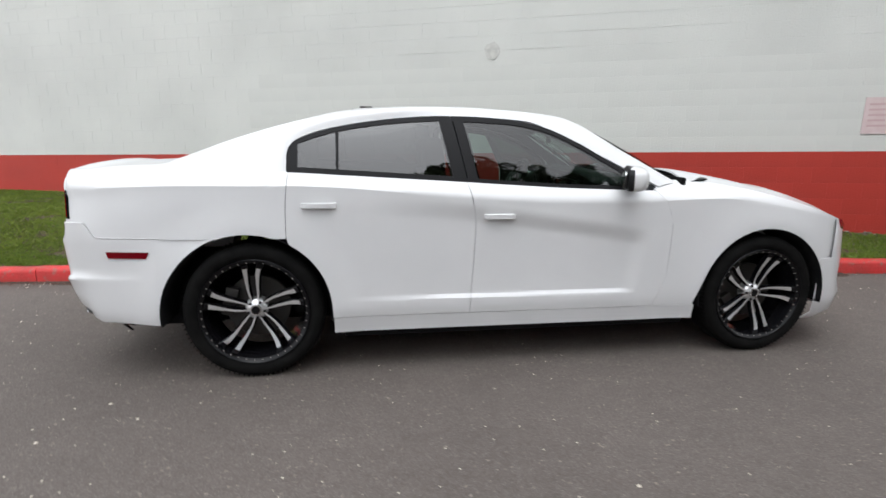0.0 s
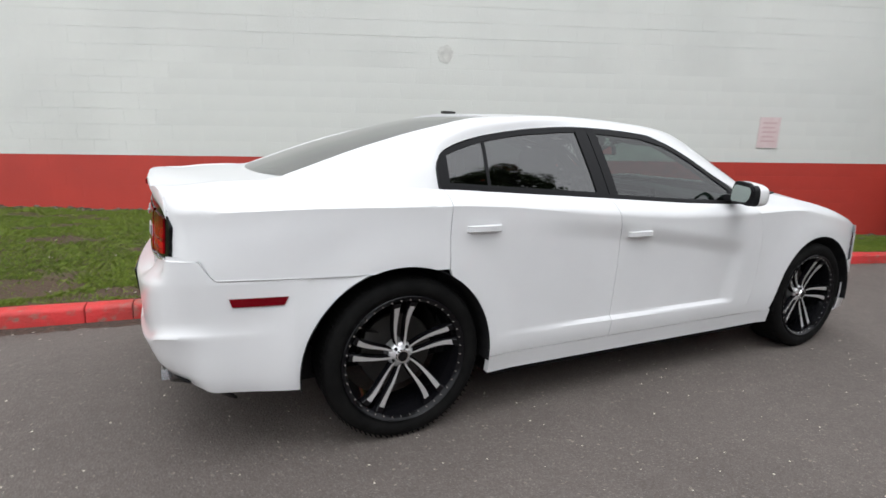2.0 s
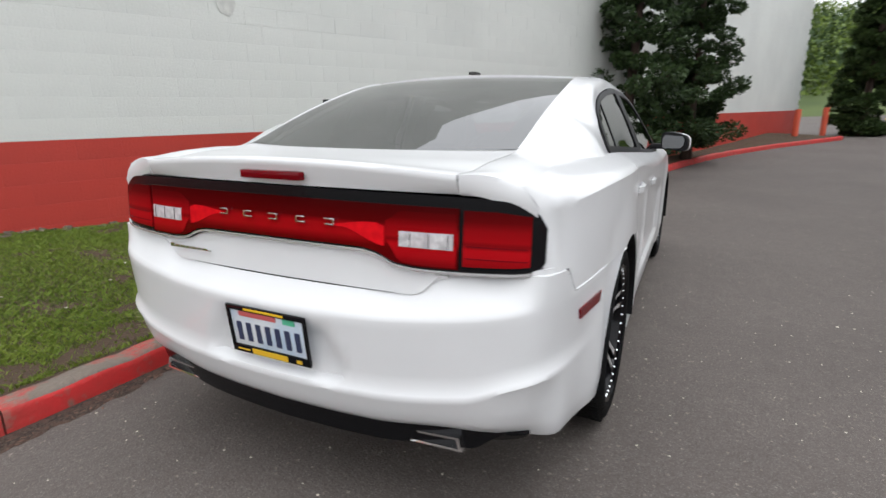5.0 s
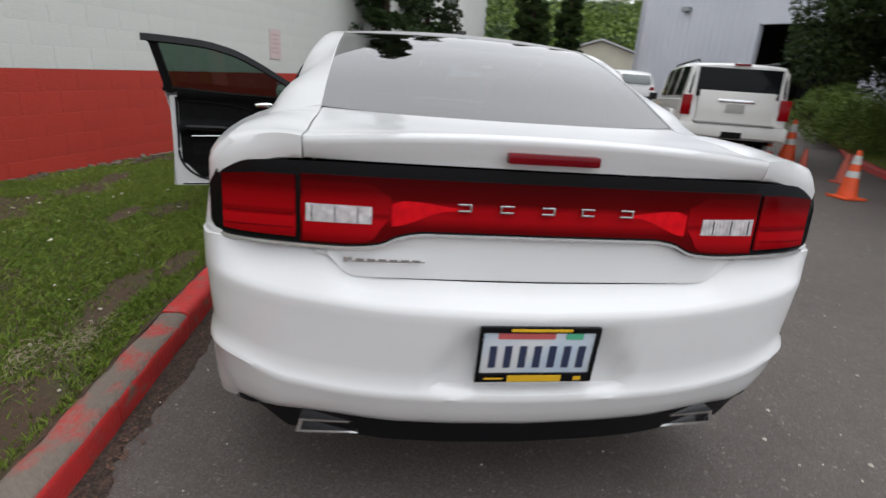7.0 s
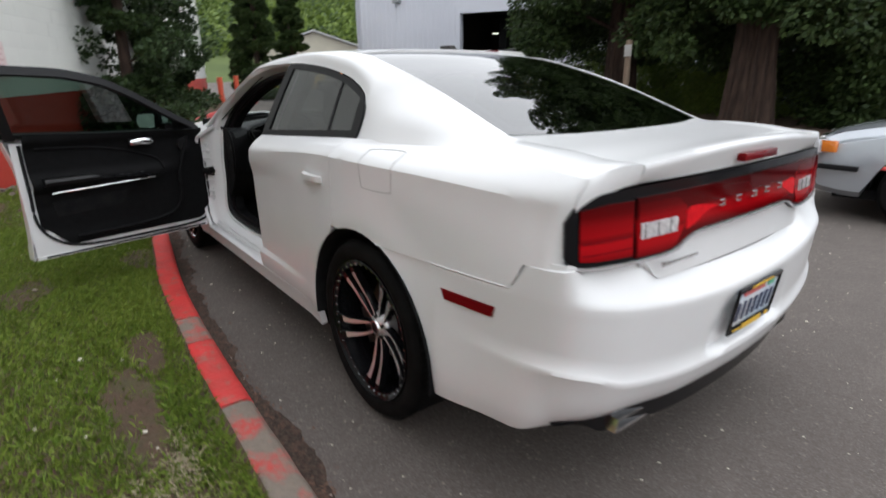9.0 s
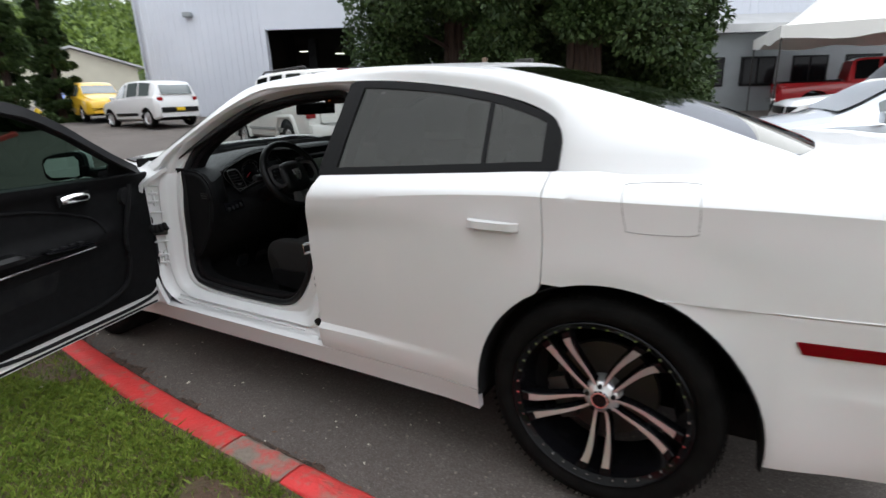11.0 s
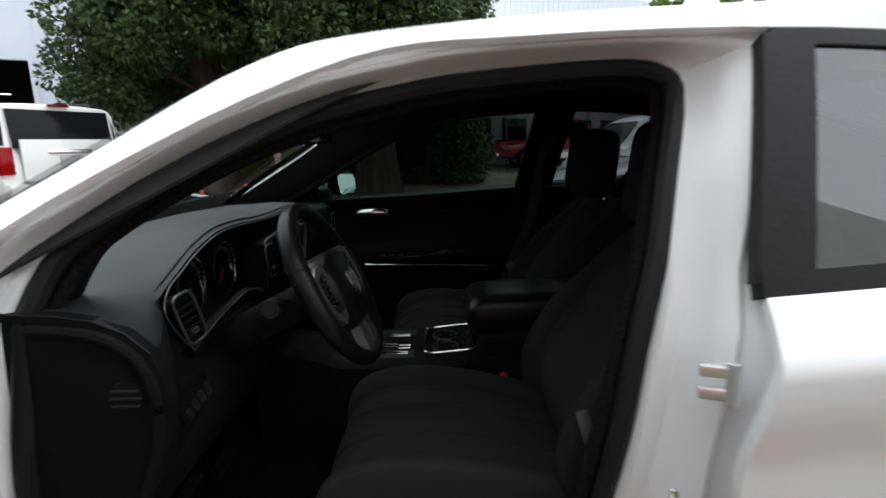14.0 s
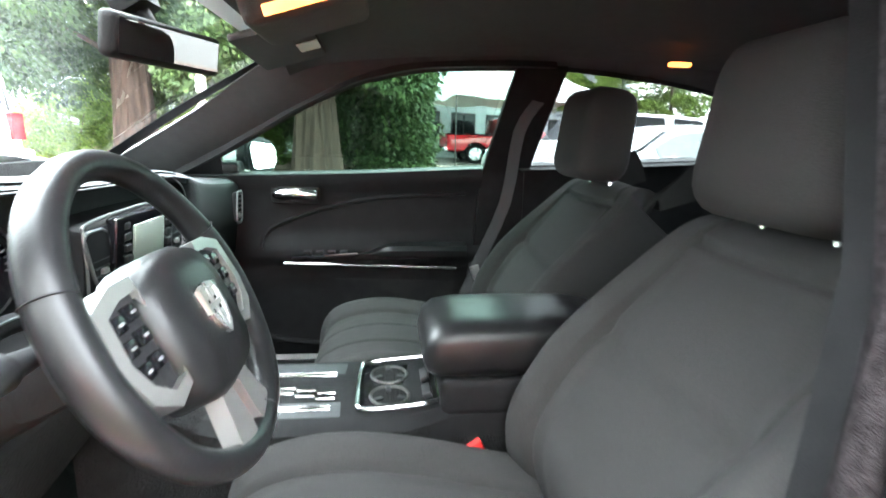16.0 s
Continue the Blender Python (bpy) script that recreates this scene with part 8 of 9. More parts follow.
for i in range(1500):
    x, y = rs_.uniform(-6.5, 5.5), rs_.uniform(-5.5, 1.2)
    if y > kerb_y(x) - 0.03:
        continue
    z, q, a = ground_z(x, y), rs_.uniform(0.002, 0.006) * (1.8 if rs_.random() < 0.06 else 1), rs_.uniform(0, 6.3)
    o = len(V)
    V += [(x + q * math.cos(a + b), y + q * math.sin(a + b), z + 0.0005) for b in (0, 1.3, 2.6, 3.9, 5.1)] + [(x, y, z + q * 0.8)]
    F += [(o + k, o + (k + 1) % 5, o + 5) for k in range(5)]
tagged(mesh_ob("loose_grit", V, F, SCRAP, smooth=False), "pale loose grit scattered on the asphalt", "grit", kind="stuff")
LEAF_LITTER = mat("brown leaf litter", (0.10, 0.055, 0.04), 0.9, color2=(0.17, 0.10, 0.07), scale=30)
V, F = [], []
for i in range(2600):
    x = rs_.uniform(-6, 6)
    y = kerb_y(x) - abs(rs_.gauss(0, 0.055)) - 0.004
    z, s, a = ground_z(x, y) + 0.003 + rs_.uniform(0, 0.006), rs_.uniform(0.004, 0.011), rs_.uniform(0, 6.3)
    o = len(V)
    V += [(x + s * k * math.cos(a + b), y + s * k * math.sin(a + b), z + rs_.uniform(-0.002, 0.003)) for b, k in ((0, 1.6), (1.6, 0.7), (3.1, 1.5), (4.7, 0.6))]
    F.append((o, o + 1, o + 2, o + 3))
tagged(mesh_ob("gutter_litter", V, F, LEAF_LITTER, smooth=False), "brown fallen leaves along the foot of the kerb", "leaf litter", kind="stuff")
bm = bmesh.new()
for i in range(500):
    u = rs_.uniform(-6, 9)
    p = wall_place(u, 0.03 + abs(rs_.gauss(0, 0.10)), 0)
    x, y = p.x, p.y
    s = rs_.uniform(0.01, 0.05)
    box(bm, (x, y, lawn_z(x, y) + s * 0.2), (s * 1.6, s, s * 0.7), (rs_.uniform(-20, 20), rs_.uniform(-20, 20), rs_.uniform(0, 180)))
tagged(part("wall_foot_debris", bm, MULCH, smooth=False), "dark leaf litter along the foot of the wall", "leaf litter", kind="stuff")

# ---- island with kerb on the far side of the road ----
island_y = curve([(-12, -6.3), (-4, -6.9), (0.0, -7.55), (1.15, -7.8), (2.4, -8.1), (3.6, -8.5), (5.2, -9.2), (6.6, -10.1), (9, -12.0)])
kerb2 = empty("kerb_island")
tagged(kerb2, "red painted concrete kerb round the planted island", "kerb", kind="structure")
kerb_run(kerb2, island_y, -12, 9, -1, [])
P = [[(x, y, ground_z(x, y) + 0.125 + 0.28 * smoothstep(0.1, 1.6, island_y(x) - y)) for y in np.linspace(island_y(x) - 0.13, island_y(x) - 5.5, 14)] for x in np.linspace(-12, 9, 60)]
BARKCHIP = mat("bark mulch", (0.10, 0.06, 0.045), 0.95, color2=(0.17, 0.11, 0.085), scale=6, fine=(0.06, 0.08, 0.02), fine_scale=2.0, fine_amount=-0.1, bump=0.8, bump_scale=30)
tagged(mesh_ob("island_bed", *sheet(P), BARKCHIP), "brown mulch bed under the cedars", "plant bed", kind="structure")
V = []
n = 9000
xs = rng.uniform(-10, 8.5, n)
ys = np.array([island_y(x) for x in xs]) - 0.15 - np.abs(rng.normal(size=n)) * 0.35
zs = np.array([ground_z(x, y) + 0.12 + 0.28 * smoothstep(0.1, 1.6, island_y(x) - y) for x, y in zip(xs, ys)])
base = np.stack([xs, ys, zs], 1)
a = rng.uniform(0, 6.28, n)
side = np.stack([np.cos(a), np.sin(a), 0 * a], 1) * 0.008
up = np.stack([rng.normal(size=n) * 0.02, rng.normal(size=n) * 0.02, rng.uniform(0.04, 0.1, n)], 1)
V = np.stack([base - side, base + side, base + side * 0.5 + up * 0.6, base + up], 1).reshape(-1, 3)
tagged(leaf_ob("island_grass", V, LEAF_GRASS), "thin grass along the island kerb", "grass", kind="stuff")

# signpost on the island
WOOD = mat("weathered post", (0.17, 0.12, 0.085), 0.85, color2=(0.24, 0.18, 0.13), scale=14, stretch=(1, 1, 0.1), bump=0.4)
SIGNW = mat("white sign plate", (0.40, 0.39, 0.37), 0.5)
post = empty("sign_post", Matrix.Translation((2.62, -6.9, ground_z(2.62, -6.9))))
tagged(post, "weathered wooden post with a small pale sign", "sign post")
bm = bmesh.new()
box(bm, (0, 0, 0.96), (0.08, 0.08, 2.04), bevel=0.008)
part("post", bm, WOOD, post)
bm = bmesh.new()
box(bm, (-0.02, 0.049, 1.80), (0.14, 0.015, 0.20), bevel=0.005)
part("sign_plate", bm, SIGNW, post, "small pale sign, unreadable")

# ---- traffic cones ----
CONE = mat("orange cone plastic", (0.85, 0.11, 0.03), 0.5, color2=(0.75, 0.10, 0.03), scale=9)
CONE_DULL = mat("faded cone plastic", (0.55, 0.12, 0.08), 0.6, color2=(0.45, 0.10, 0.07), scale=9)
REFLECT = mat("reflective collar", (0.62, 0.62, 0.6), 0.35, color2=(0.5, 0.5, 0.48), scale=20)


def cone(x, y, h, faded=False):
    c = empty("traffic_cone", Matrix.Translation((x, y, ground_z(x, y))))
    tagged(c, "faded red plastic traffic cone" if faded else "orange traffic cone with white collars", "traffic cone", group="cones by the island")
    m = CONE_DULL if faded else CONE
    bm = bmesh.new()
    box(bm, (0, 0, 0.018), (0.36 * h / 0.71, 0.36 * h / 0.71, 0.036), bevel=0.01)
    part("base", bm, m, c)
    bm = bmesh.new()
    cyl(bm, (0, 0, 0.03), (0, 0, h), 0.135 * h / 0.71, 0.028, 24)
    part("body", bm, m, c)
    if not faded:
        for a, b in ((0.72, 0.90), (0.45, 0.58)):
            bm = bmesh.new()
            ra = 0.135 * h / 0.71 + (0.028 - 0.135 * h / 0.71) * a + 0.004
            rb = 0.135 * h / 0.71 + (0.028 - 0.135 * h / 0.71) * b + 0.004
            cyl(bm, (0, 0, h * a), (0, 0, h * b), ra, rb, 24, caps=False)
            part("collar", bm, REFLECT, c, "white reflective collar")
    return c


for x, y, h, f in ((3.05, -6.6, 0.71, False), (5.6, -7.2, 0.71, False), (6.0, -8.0, 0.9, False), (5.1, -7.6, 0.45, True), (4.2, -7.6, 0.5, True)):
    cone(x, y, h, f)
RED_POST = mat("orange-red post", (0.6, 0.10, 0.05), 0.5)
YELLOW = mat("yellow enamel", (0.75, 0.5, 0.02), 0.4)
for x, y in ((20.9, -5.5), (19.4, -4.4)):
    bm = bmesh.new()
    cyl(bm, (x, y, ground_z(x, y) - 0.1), (x, y, ground_z(x, y) + 1.15), 0.10, 0.10, 16)
    tagged(part("bollard", bm, RED_POST), "orange-red steel bollard at the wall's end", "bollard", group="bollards")
hyd = empty("fire_hydrant", Matrix.Translation((23.0, -8.0, ground_z(23, -8))))
tagged(hyd, "small yellow fire hydrant", "fire hydrant")
bm = bmesh.new()
cyl(bm, (0, 0, 0), (0, 0, 0.55), 0.13, 0.12, 16)
part("barrel", bm, YELLOW, hyd)
bm = bmesh.new()
cyl(bm, (0, 0, 0.55), (0, 0, 0.72), 0.15, 0.05, 16)
part("bonnet", bm, YELLOW, hyd)
for s in (1, -1):
    bm = bmesh.new()
    cyl(bm, (0, s * 0.1, 0.42), (0, s * 0.22, 0.42), 0.06, 0.06, 12)
    part("outlet", bm, YELLOW, hyd)

# ---- buildings ----
SIDING = mat("white ribbed siding", (0.62, 0.64, 0.70), 0.45, color2=(0.57, 0.59, 0.65), scale=0.4, vary=0.01)
GREY_WALL = mat("grey painted wall", (0.25, 0.27, 0.28), 0.7, color2=(0.29, 0.31, 0.32), scale=1.2)
CREAM = mat("cream siding", (0.55, 0.52, 0.42), 0.7, color2=(0.5, 0.47, 0.38), scale=1.0)
ROOF_M = mat("pale metal roof", (0.45, 0.45, 0.45), 0.5, color2=(0.38, 0.38, 0.38), scale=1.0)
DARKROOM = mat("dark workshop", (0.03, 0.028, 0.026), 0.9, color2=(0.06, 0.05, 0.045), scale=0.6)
TUBE_LIGHT = mat("strip light", (0.9, 0.9, 0.85), 0.4, emit=(1.0, 0.95, 0.85), power=1.6)
BA = radians(24)
BU = Vector((-math.cos(BA), -math.sin(BA), 0))          # along the front, towards the right of the yard
BN = Vector((-BU.y, BU.x, 0))
if BN.y < 0:
    BN = -BN
BP = Vector((22.6, -12.5, 0))                           # left corner of the front


def bp(u, n, z):
    return BP + BU * u + BN * n + Vector((0, 0, z + 0.55 - 0.02 * u))


hall = empty("workshop")
tagged(hall, "white ribbed metal workshop with an open vehicle bay", "building")
BAY0, BAY1, BAY_H, HALL_L, HALL_H = 6.0, 10.0, 4.0, 40.0, 8.5
for name, a, b, z0, z1 in (("front_wall", 0, BAY0, -1, HALL_H), ("front_wall", BAY1, HALL_L, -1, HALL_H), ("front_wall", BAY0, BAY1, BAY_H, HALL_H)):
    bm = bmesh.new()
    prism(bm, [(a, z0), (b, z0), (b, z1), (a, z1)], lambda u, v: bp(u, 0, v), lambda u, v: bp(u, -0.25, v))
    part(name, bm, SIDING, hall, smooth=False)
bm = bmesh.new()
prism(bm, [(0, -1), (14, -1), (14, HALL_H), (0, HALL_H)], lambda u, v: bp(0.0, -u, v), lambda u, v: bp(0.25, -u, v))
part("side_wall", bm, SIDING, hall, smooth=False)
k = 0.0
while k < HALL_L:
    if not (BAY0 - 0.2 < k < BAY1 + 0.2) :
        bm = bmesh.new()
        prism(bm, [(k, -0.5), (k + 0.05, -0.5), (k + 0.05, HALL_H), (k, HALL_H)], lambda u, v: bp(u, 0.025, v), lambda u, v: bp(u, -0.02, v))
        part("siding_rib", bm, SIDING, hall, smooth=False)
    k += 0.3
for w, d, h0, h1 in ((0.14, 0.06, -0.5, BAY_H + 0.12),):
    for u in (BAY0 - 0.14, BAY1):
        bm = bmesh.new()
        prism(bm, [(u, h0), (u + w, h0), (u + w, h1), (u, h1)], lambda a, v: bp(a, d, v), lambda a, v: bp(a, -0.02, v))
        part("bay_jamb", bm, SIDING, hall, smooth=False)
# The unlit bay's darkness is put into the colour of its walls and ceiling.
bm = bmesh.new()
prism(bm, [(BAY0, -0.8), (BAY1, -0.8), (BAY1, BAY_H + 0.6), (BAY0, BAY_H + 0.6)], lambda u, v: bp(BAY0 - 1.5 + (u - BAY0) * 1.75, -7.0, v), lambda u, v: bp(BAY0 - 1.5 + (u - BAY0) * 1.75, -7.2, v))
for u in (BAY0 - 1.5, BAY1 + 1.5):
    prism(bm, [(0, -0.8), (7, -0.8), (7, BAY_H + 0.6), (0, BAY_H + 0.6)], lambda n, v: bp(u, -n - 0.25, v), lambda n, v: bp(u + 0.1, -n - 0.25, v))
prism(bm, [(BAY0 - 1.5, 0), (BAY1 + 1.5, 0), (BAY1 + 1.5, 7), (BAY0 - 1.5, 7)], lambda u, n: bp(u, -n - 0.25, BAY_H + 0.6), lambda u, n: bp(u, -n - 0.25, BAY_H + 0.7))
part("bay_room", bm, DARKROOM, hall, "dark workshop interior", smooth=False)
for u, n, z in ((6.4, 3.5, 3.35), (7.0, 3.0, 3.3), (8.1, 4.0, 3.25)):
    bm = bmesh.new()
    a, b = bp(u - 0.24, -n, z), bp(u + 0.24, -n, z)
    tube(bm, [a, b], 0.022, 8)
    part("strip_light", bm, TUBE_LIGHT, hall, "lit strip light")
bm = bmesh.new()
prism(bm, [(7.2, -0.6), (7.6, -0.6), (7.6, 3.8), (7.2, 3.8)], lambda u, v: bp(u, -1.8, v), lambda u, v: bp(u, -2.2, v))
part("lift_column", bm, GAPDARK, hall, "dark vehicle lift column", smooth=False)
bm = bmesh.new()
box(bm, bp(2.6, 0.15, 4.7), (0.35, 0.3, 0.2), (0, 0, math.degrees(BA)), bevel=0.03)
tagged(part("wall_lamp", bm, GREY_WALL), "grey floodlight on the workshop wall", "wall lamp")
bm = bmesh.new()
prism(bm, [(17, -1), (HALL_L, -1), (HALL_L, 3.2), (17, 3.2)], lambda u, v: bp(u, 0.9, v), lambda u, v: bp(u, 0.03, v))
part("office_wall", bm, GREY_WALL, hall, "grey office front with windows", smooth=False)
bm = bmesh.new()
prism(bm, [(16.7, 3.2), (HALL_L, 3.2), (HALL_L, 3.5), (16.7, 3.5)], lambda u, v: bp(u, 1.4, v), lambda u, v: bp(u, 0.0, v + 0.5))
part("office_roof", bm, ROOF_M, hall, smooth=False)
for u in np.arange(18, 38, 1.9):
    bm = bmesh.new()
    prism(bm, [(u, 1.25), (u + 1.3, 1.25), (u + 1.3, 2.35), (u, 2.35)], lambda a, v: bp(a, 0.93, v), lambda a, v: bp(a, 0.9, v))
    wf = part("window", bm, BLACK_TRIM, hall, smooth=False)
    for j in range(2):
        bm = bmesh.new()
        prism(bm, [(u + 0.06 + 0.62 * j, 1.31), (u + 0.6 + 0.64 * j, 1.31), (u + 0.6 + 0.64 * j, 2.29), (u + 0.06 + 0.62 * j, 2.29)], lambda a, v: bp(a, 0.945, v), lambda a, v: bp(a, 0.935, v))
        part("pane", bm, GLOSS_BLACK, wf, smooth=False)

shed = empty("cream_shed")
tagged(shed, "cream building with a low pitched roof far off", "building")
M = pose(41, -18.5, 1.3, 0, 0, 65)
bm = bmesh.new()
prism(bm, [(-4, -1), (4, -1), (4, 3.0), (0, 4.3), (-4, 3.0)], lambda u, v: M @ Vector((u, 0, v)), lambda u, v: M @ Vector((u, -9, v)))
part("wall", bm, CREAM, shed, smooth=False)
bm = bmesh.new()
for s in (1, -1):
    prism(bm, [(0, 4.35), (s * 4.4, 2.92), (s * 4.4, 3.07), (0, 4.5)], lambda u, v: M @ Vector((u, 0.4, v)), lambda u, v: M @ Vector((u, -9.3, v)))
part("roof", bm, ROOF_M, shed, smooth=False)
bm = bmesh.new()
prism(bm, [(0.2, -0.5), (2.8, -0.5), (2.8, 1.9), (0.2, 1.9)], lambda u, v: M @ Vector((u, 0.03, v)), lambda u, v: M @ Vector((u, -0.02, v)))
part("door", bm, GREY_WALL, shed, smooth=False)
# fir row and trees behind the office
for x, y in ((-9.0, -27.0), (-11.5, -26.0), (-14.5, -25.0)):
    tree("roadside_tree", "young green tree behind the parked cars", (x, y, 0.4), 7.5, 0.14, lambda t: 2.0 * (1 - 0.6 * t), rng, 90, 260, 0.13, LEAF_LIGHT, clear=2.2, droop=0.1)

# ---- white event tent ----
TENT = mat("white tent cloth", (0.78, 0.77, 0.73), 0.6, color2=(0.72, 0.71, 0.67), scale=0.7)
tent = empty("event_tent", pose(-4.5, -19.6, 0.2, 0, 0, 8))
tagged(tent, "white peaked event tent on metal poles", "tent")
P = []
for i in range(41):
    a = 2 * math.pi * i / 40
    c, s = math.cos(a), math.sin(a)
    k = 2.65 / max(abs(c), abs(s))
    row = []
    for t in np.linspace(0, 1, 12):
        r = k * (1 - t) + 0.02 * t
        row.append((r * c, r * s, 2.75 + 2.6 * t**1.7 if t > 0 else 2.75))
    P.append([(k * c, k * s, 2.35 + 0.06 * math.cos(8 * a))] + row)
mesh_ob("canopy", *sheet(P), TENT, tent, "peaked white canopy with a valance", angle=60)
for x in (-2.6, 2.6):
    for y in (-2.6, 2.6):
        bm = bmesh.new()
        cyl(bm, (x, y, 0), (x, y, 2.75), 0.022, n=10)
        part("pole", bm, BRAKE, tent)

# ---- other vehicles ----
WHITE2 = mat("white vehicle paint", (0.74, 0.73, 0.70), 0.3, coat=0.8)
WHITE_BRIGHT = mat("bright white paint", (0.78, 0.78, 0.78), 0.3, coat=0.8)
SILVER_CAR = mat("silver vehicle paint", (0.50, 0.53, 0.57), 0.28, metal=0.5, coat=1.0)
RED_CAR = mat("red vehicle paint", (0.50, 0.012, 0.02), 0.3, coat=1.0)
YELLOW_CAR = mat("yellow vehicle paint", (0.75, 0.45, 0.02), 0.3, coat=0.8)
BLUE_CAR = mat("blue vehicle paint", (0.02, 0.10, 0.40), 0.3, coat=0.8)
CARGLASS = mat("dark vehicle glass", (0.008, 0.009, 0.010), 0.08, spec=0.14)
CARGLASS2 = mat("grey vehicle glass", (0.12, 0.14, 0.14), 0.06, coat=1.0)


def vehicle(name, label, place, spec, paint, category="car"):
    """A parked vehicle, facing +x, on its wheels. spec gives its lines as functions of x and its fittings."""
    root = empty(name, place)
    tagged(root, label, category, group="parked vehicles")
    L0, L1 = spec["x"]
    zt, zb, hw, wt, zl = (curve(spec[k]) for k in ("top", "belt", "half", "roof", "low"))

    def prof(x):
        h, b, t, w, l = hw(x), zb(x), zt(x), wt(x), zl(x)
        b = min(b, t - 0.03)
        return [Vector((x, y, z)) for y, z in ((h - 0.10, l), (h - 0.02, l + 0.06), (h, l + 0.22), (h + 0.004, (l + b) / 2), (h, b - 0.10), (h - 0.025, b - 0.015), (h - 0.05, b), (w + 0.02, max(t - 0.09, b + 0.006)), (w - 0.03, t - 0.025), (w * 0.6, t - 0.004), (0, t + 0.01))]

    def at(x, v):
        p = prof(x)
        v = v * (len(p) - 1)
        i = min(int(v), len(p) - 2)
        return p[i].lerp(p[i + 1], v - i)

    xs = sorted(set(np.linspace(L0, L1, 60)) | {a for a, _ in spec["top"]})
    cut = spec["axles"]
    ar = spec["arch"]
    P = []
    for x in xs:
        row = prof(x)
        lift = 0
        for ax in cut:
            if abs(x - ax) < ar:
                lift = max(lift, spec["r"] + math.sqrt(ar * ar - (x - ax) ** 2))
        row = [Vector((p.x, p.y, max(p.z, min(lift, zb(x) - 0.12)))) for p in row]
        P.append([tuple(p) for p in row])
    ends = half_to_whole([[(p[0], p[1], p[2]) for p in r[::-1]] for r in P])
    v, f = sheet(ends)
    n = len(ends[0])
    f = list(f)
    f.append(tuple(range(n)))
    f.append(tuple(range((len(ends) - 1) * n, len(ends) * n))[::-1])
    body = mesh_ob("body", v, f, paint, root, angle=35)

    def patch(pname, x0, x1, v0, v1, material, off=0.006, both=True, parent=body, label_=""):
        sides = (1, -1) if both else (1,)
        for s in sides:
            G = []
            for x in np.linspace(x0, x1, 8):
                r = []
                for vv in np.linspace(v0, v1, 5):
                    p = at(x, vv)
                    q = at(x, min(1, vv + 0.02))
                    d = (q - at(x, max(0, vv - 0.02)))
                    nn = Vector((0, d.z, -d.y)).normalized()
                    if nn.y < 0 and vv < 0.75:
                        nn = -nn
                    if nn.z < 0 and vv >= 0.75:
                        nn = -nn
                    p = p + nn * off
                    r.append((p.x, s * p.y, p.z))
                G.append(r)
            mesh_ob(pname, *sheet(G, 0.003, flip=s < 0), material, parent, label_)

    for x0, x1 in spec["windows"]:
        patch("side_window", x0, x1, 0.61, 0.70, spec.get("glass", CARGLASS))
    for x0, x1, m in spec.get("screens", ()):
        G = []
        for x in np.linspace(x0, x1, 8):
            t = zt(x)
            w = wt(x) - 0.06
            G.append([(x, y, t + 0.018 - 0.02 * (y / w) ** 2 * 0.3) for y in np.linspace(-w, w, 9)])
        mesh_ob("screen", *sheet(G, 0.004), m, body, "glass screen")
    for a, b, c, d, m, nm in spec.get("boxes", ()):
        bm = bmesh.new()
        box(bm, a, b, c, bevel=d)
        part(nm, bm, m, body)
    # wheels
    for ax in cut:
        for s in (1, -1):
            w = empty("wheel", Matrix.Translation((ax, s * (hw(ax) - 0.015), spec["r"])) @ Matrix.Rotation(0 if s > 0 else math.pi, 4, "Z"))
            w.parent = root
            r, rim = spec["r"], spec["rim"]
            bm = bmesh.new()
            lathe(bm, [(rim, -0.02), (rim + 0.02, 0.0), (r - 0.03, 0.004), (r, -0.03), (r, -0.19), (r - 0.03, -0.22), (rim, -0.2)], 36)
            part("tyre", bm, TYRE, w)
            bm = bmesh.new()
            lathe(bm, [(rim + 0.004, -0.012), (rim - 0.012, -0.006), (rim - 0.03, -0.03), (rim - 0.05, -0.12), (0.0, -0.13)], 36)
            part("rim", bm, spec.get("rim_mat", MACHINED), w)
            for j in range(spec.get("spokes", 5)):
                a = 2 * math.pi * j / spec.get("spokes", 5) + 0.3
                bm = bmesh.new()
                box(bm, ((rim * 0.52) * math.cos(a), -0.03, (rim * 0.52) * math.sin(a)), (rim * 0.92, 0.02, spec.get("spoke_w", 0.06)), (0, -math.degrees(a), 0), bevel=0.006)
                part("spoke", bm, spec.get("spoke_mat", MACHINED), w)
            bm = bmesh.new()
            cyl(bm, (0, -0.06, 0), (0, -0.012, 0), 0.06, 0.05, 16)
            part("hub", bm, MACHINED, w)
            G = [[(ax + ar * math.cos(a), s * y, r + ar * math.sin(a)) for a in np.linspace(0, math.pi, 16)] for y in (hw(ax) - 0.3, hw(ax) - 0.005)]
            mesh_ob("arch", *sheet(G, 0.004), GAPDARK, root)
    bm = bmesh.new()
    box(bm, ((L0 + L1) / 2, 0, zl((L0 + L1) / 2) + 0.02), (L1 - L0 - 0.5, hw(0) * 1.7, 0.1), bevel=0.02)
    part("underside", bm, GAPDARK, root)
    return root, body, at, prof


def on_ground(x, y, heading, pitch=0.0):
    return Matrix.Translation((x, y, ground_z(x, y))) @ Matrix.Rotation(radians(heading), 4, "Z") @ Matrix.Rotation(radians(pitch), 4, "Y")


CLADGREY = mat("grey cladding", (0.32, 0.32, 0.31), 0.6)
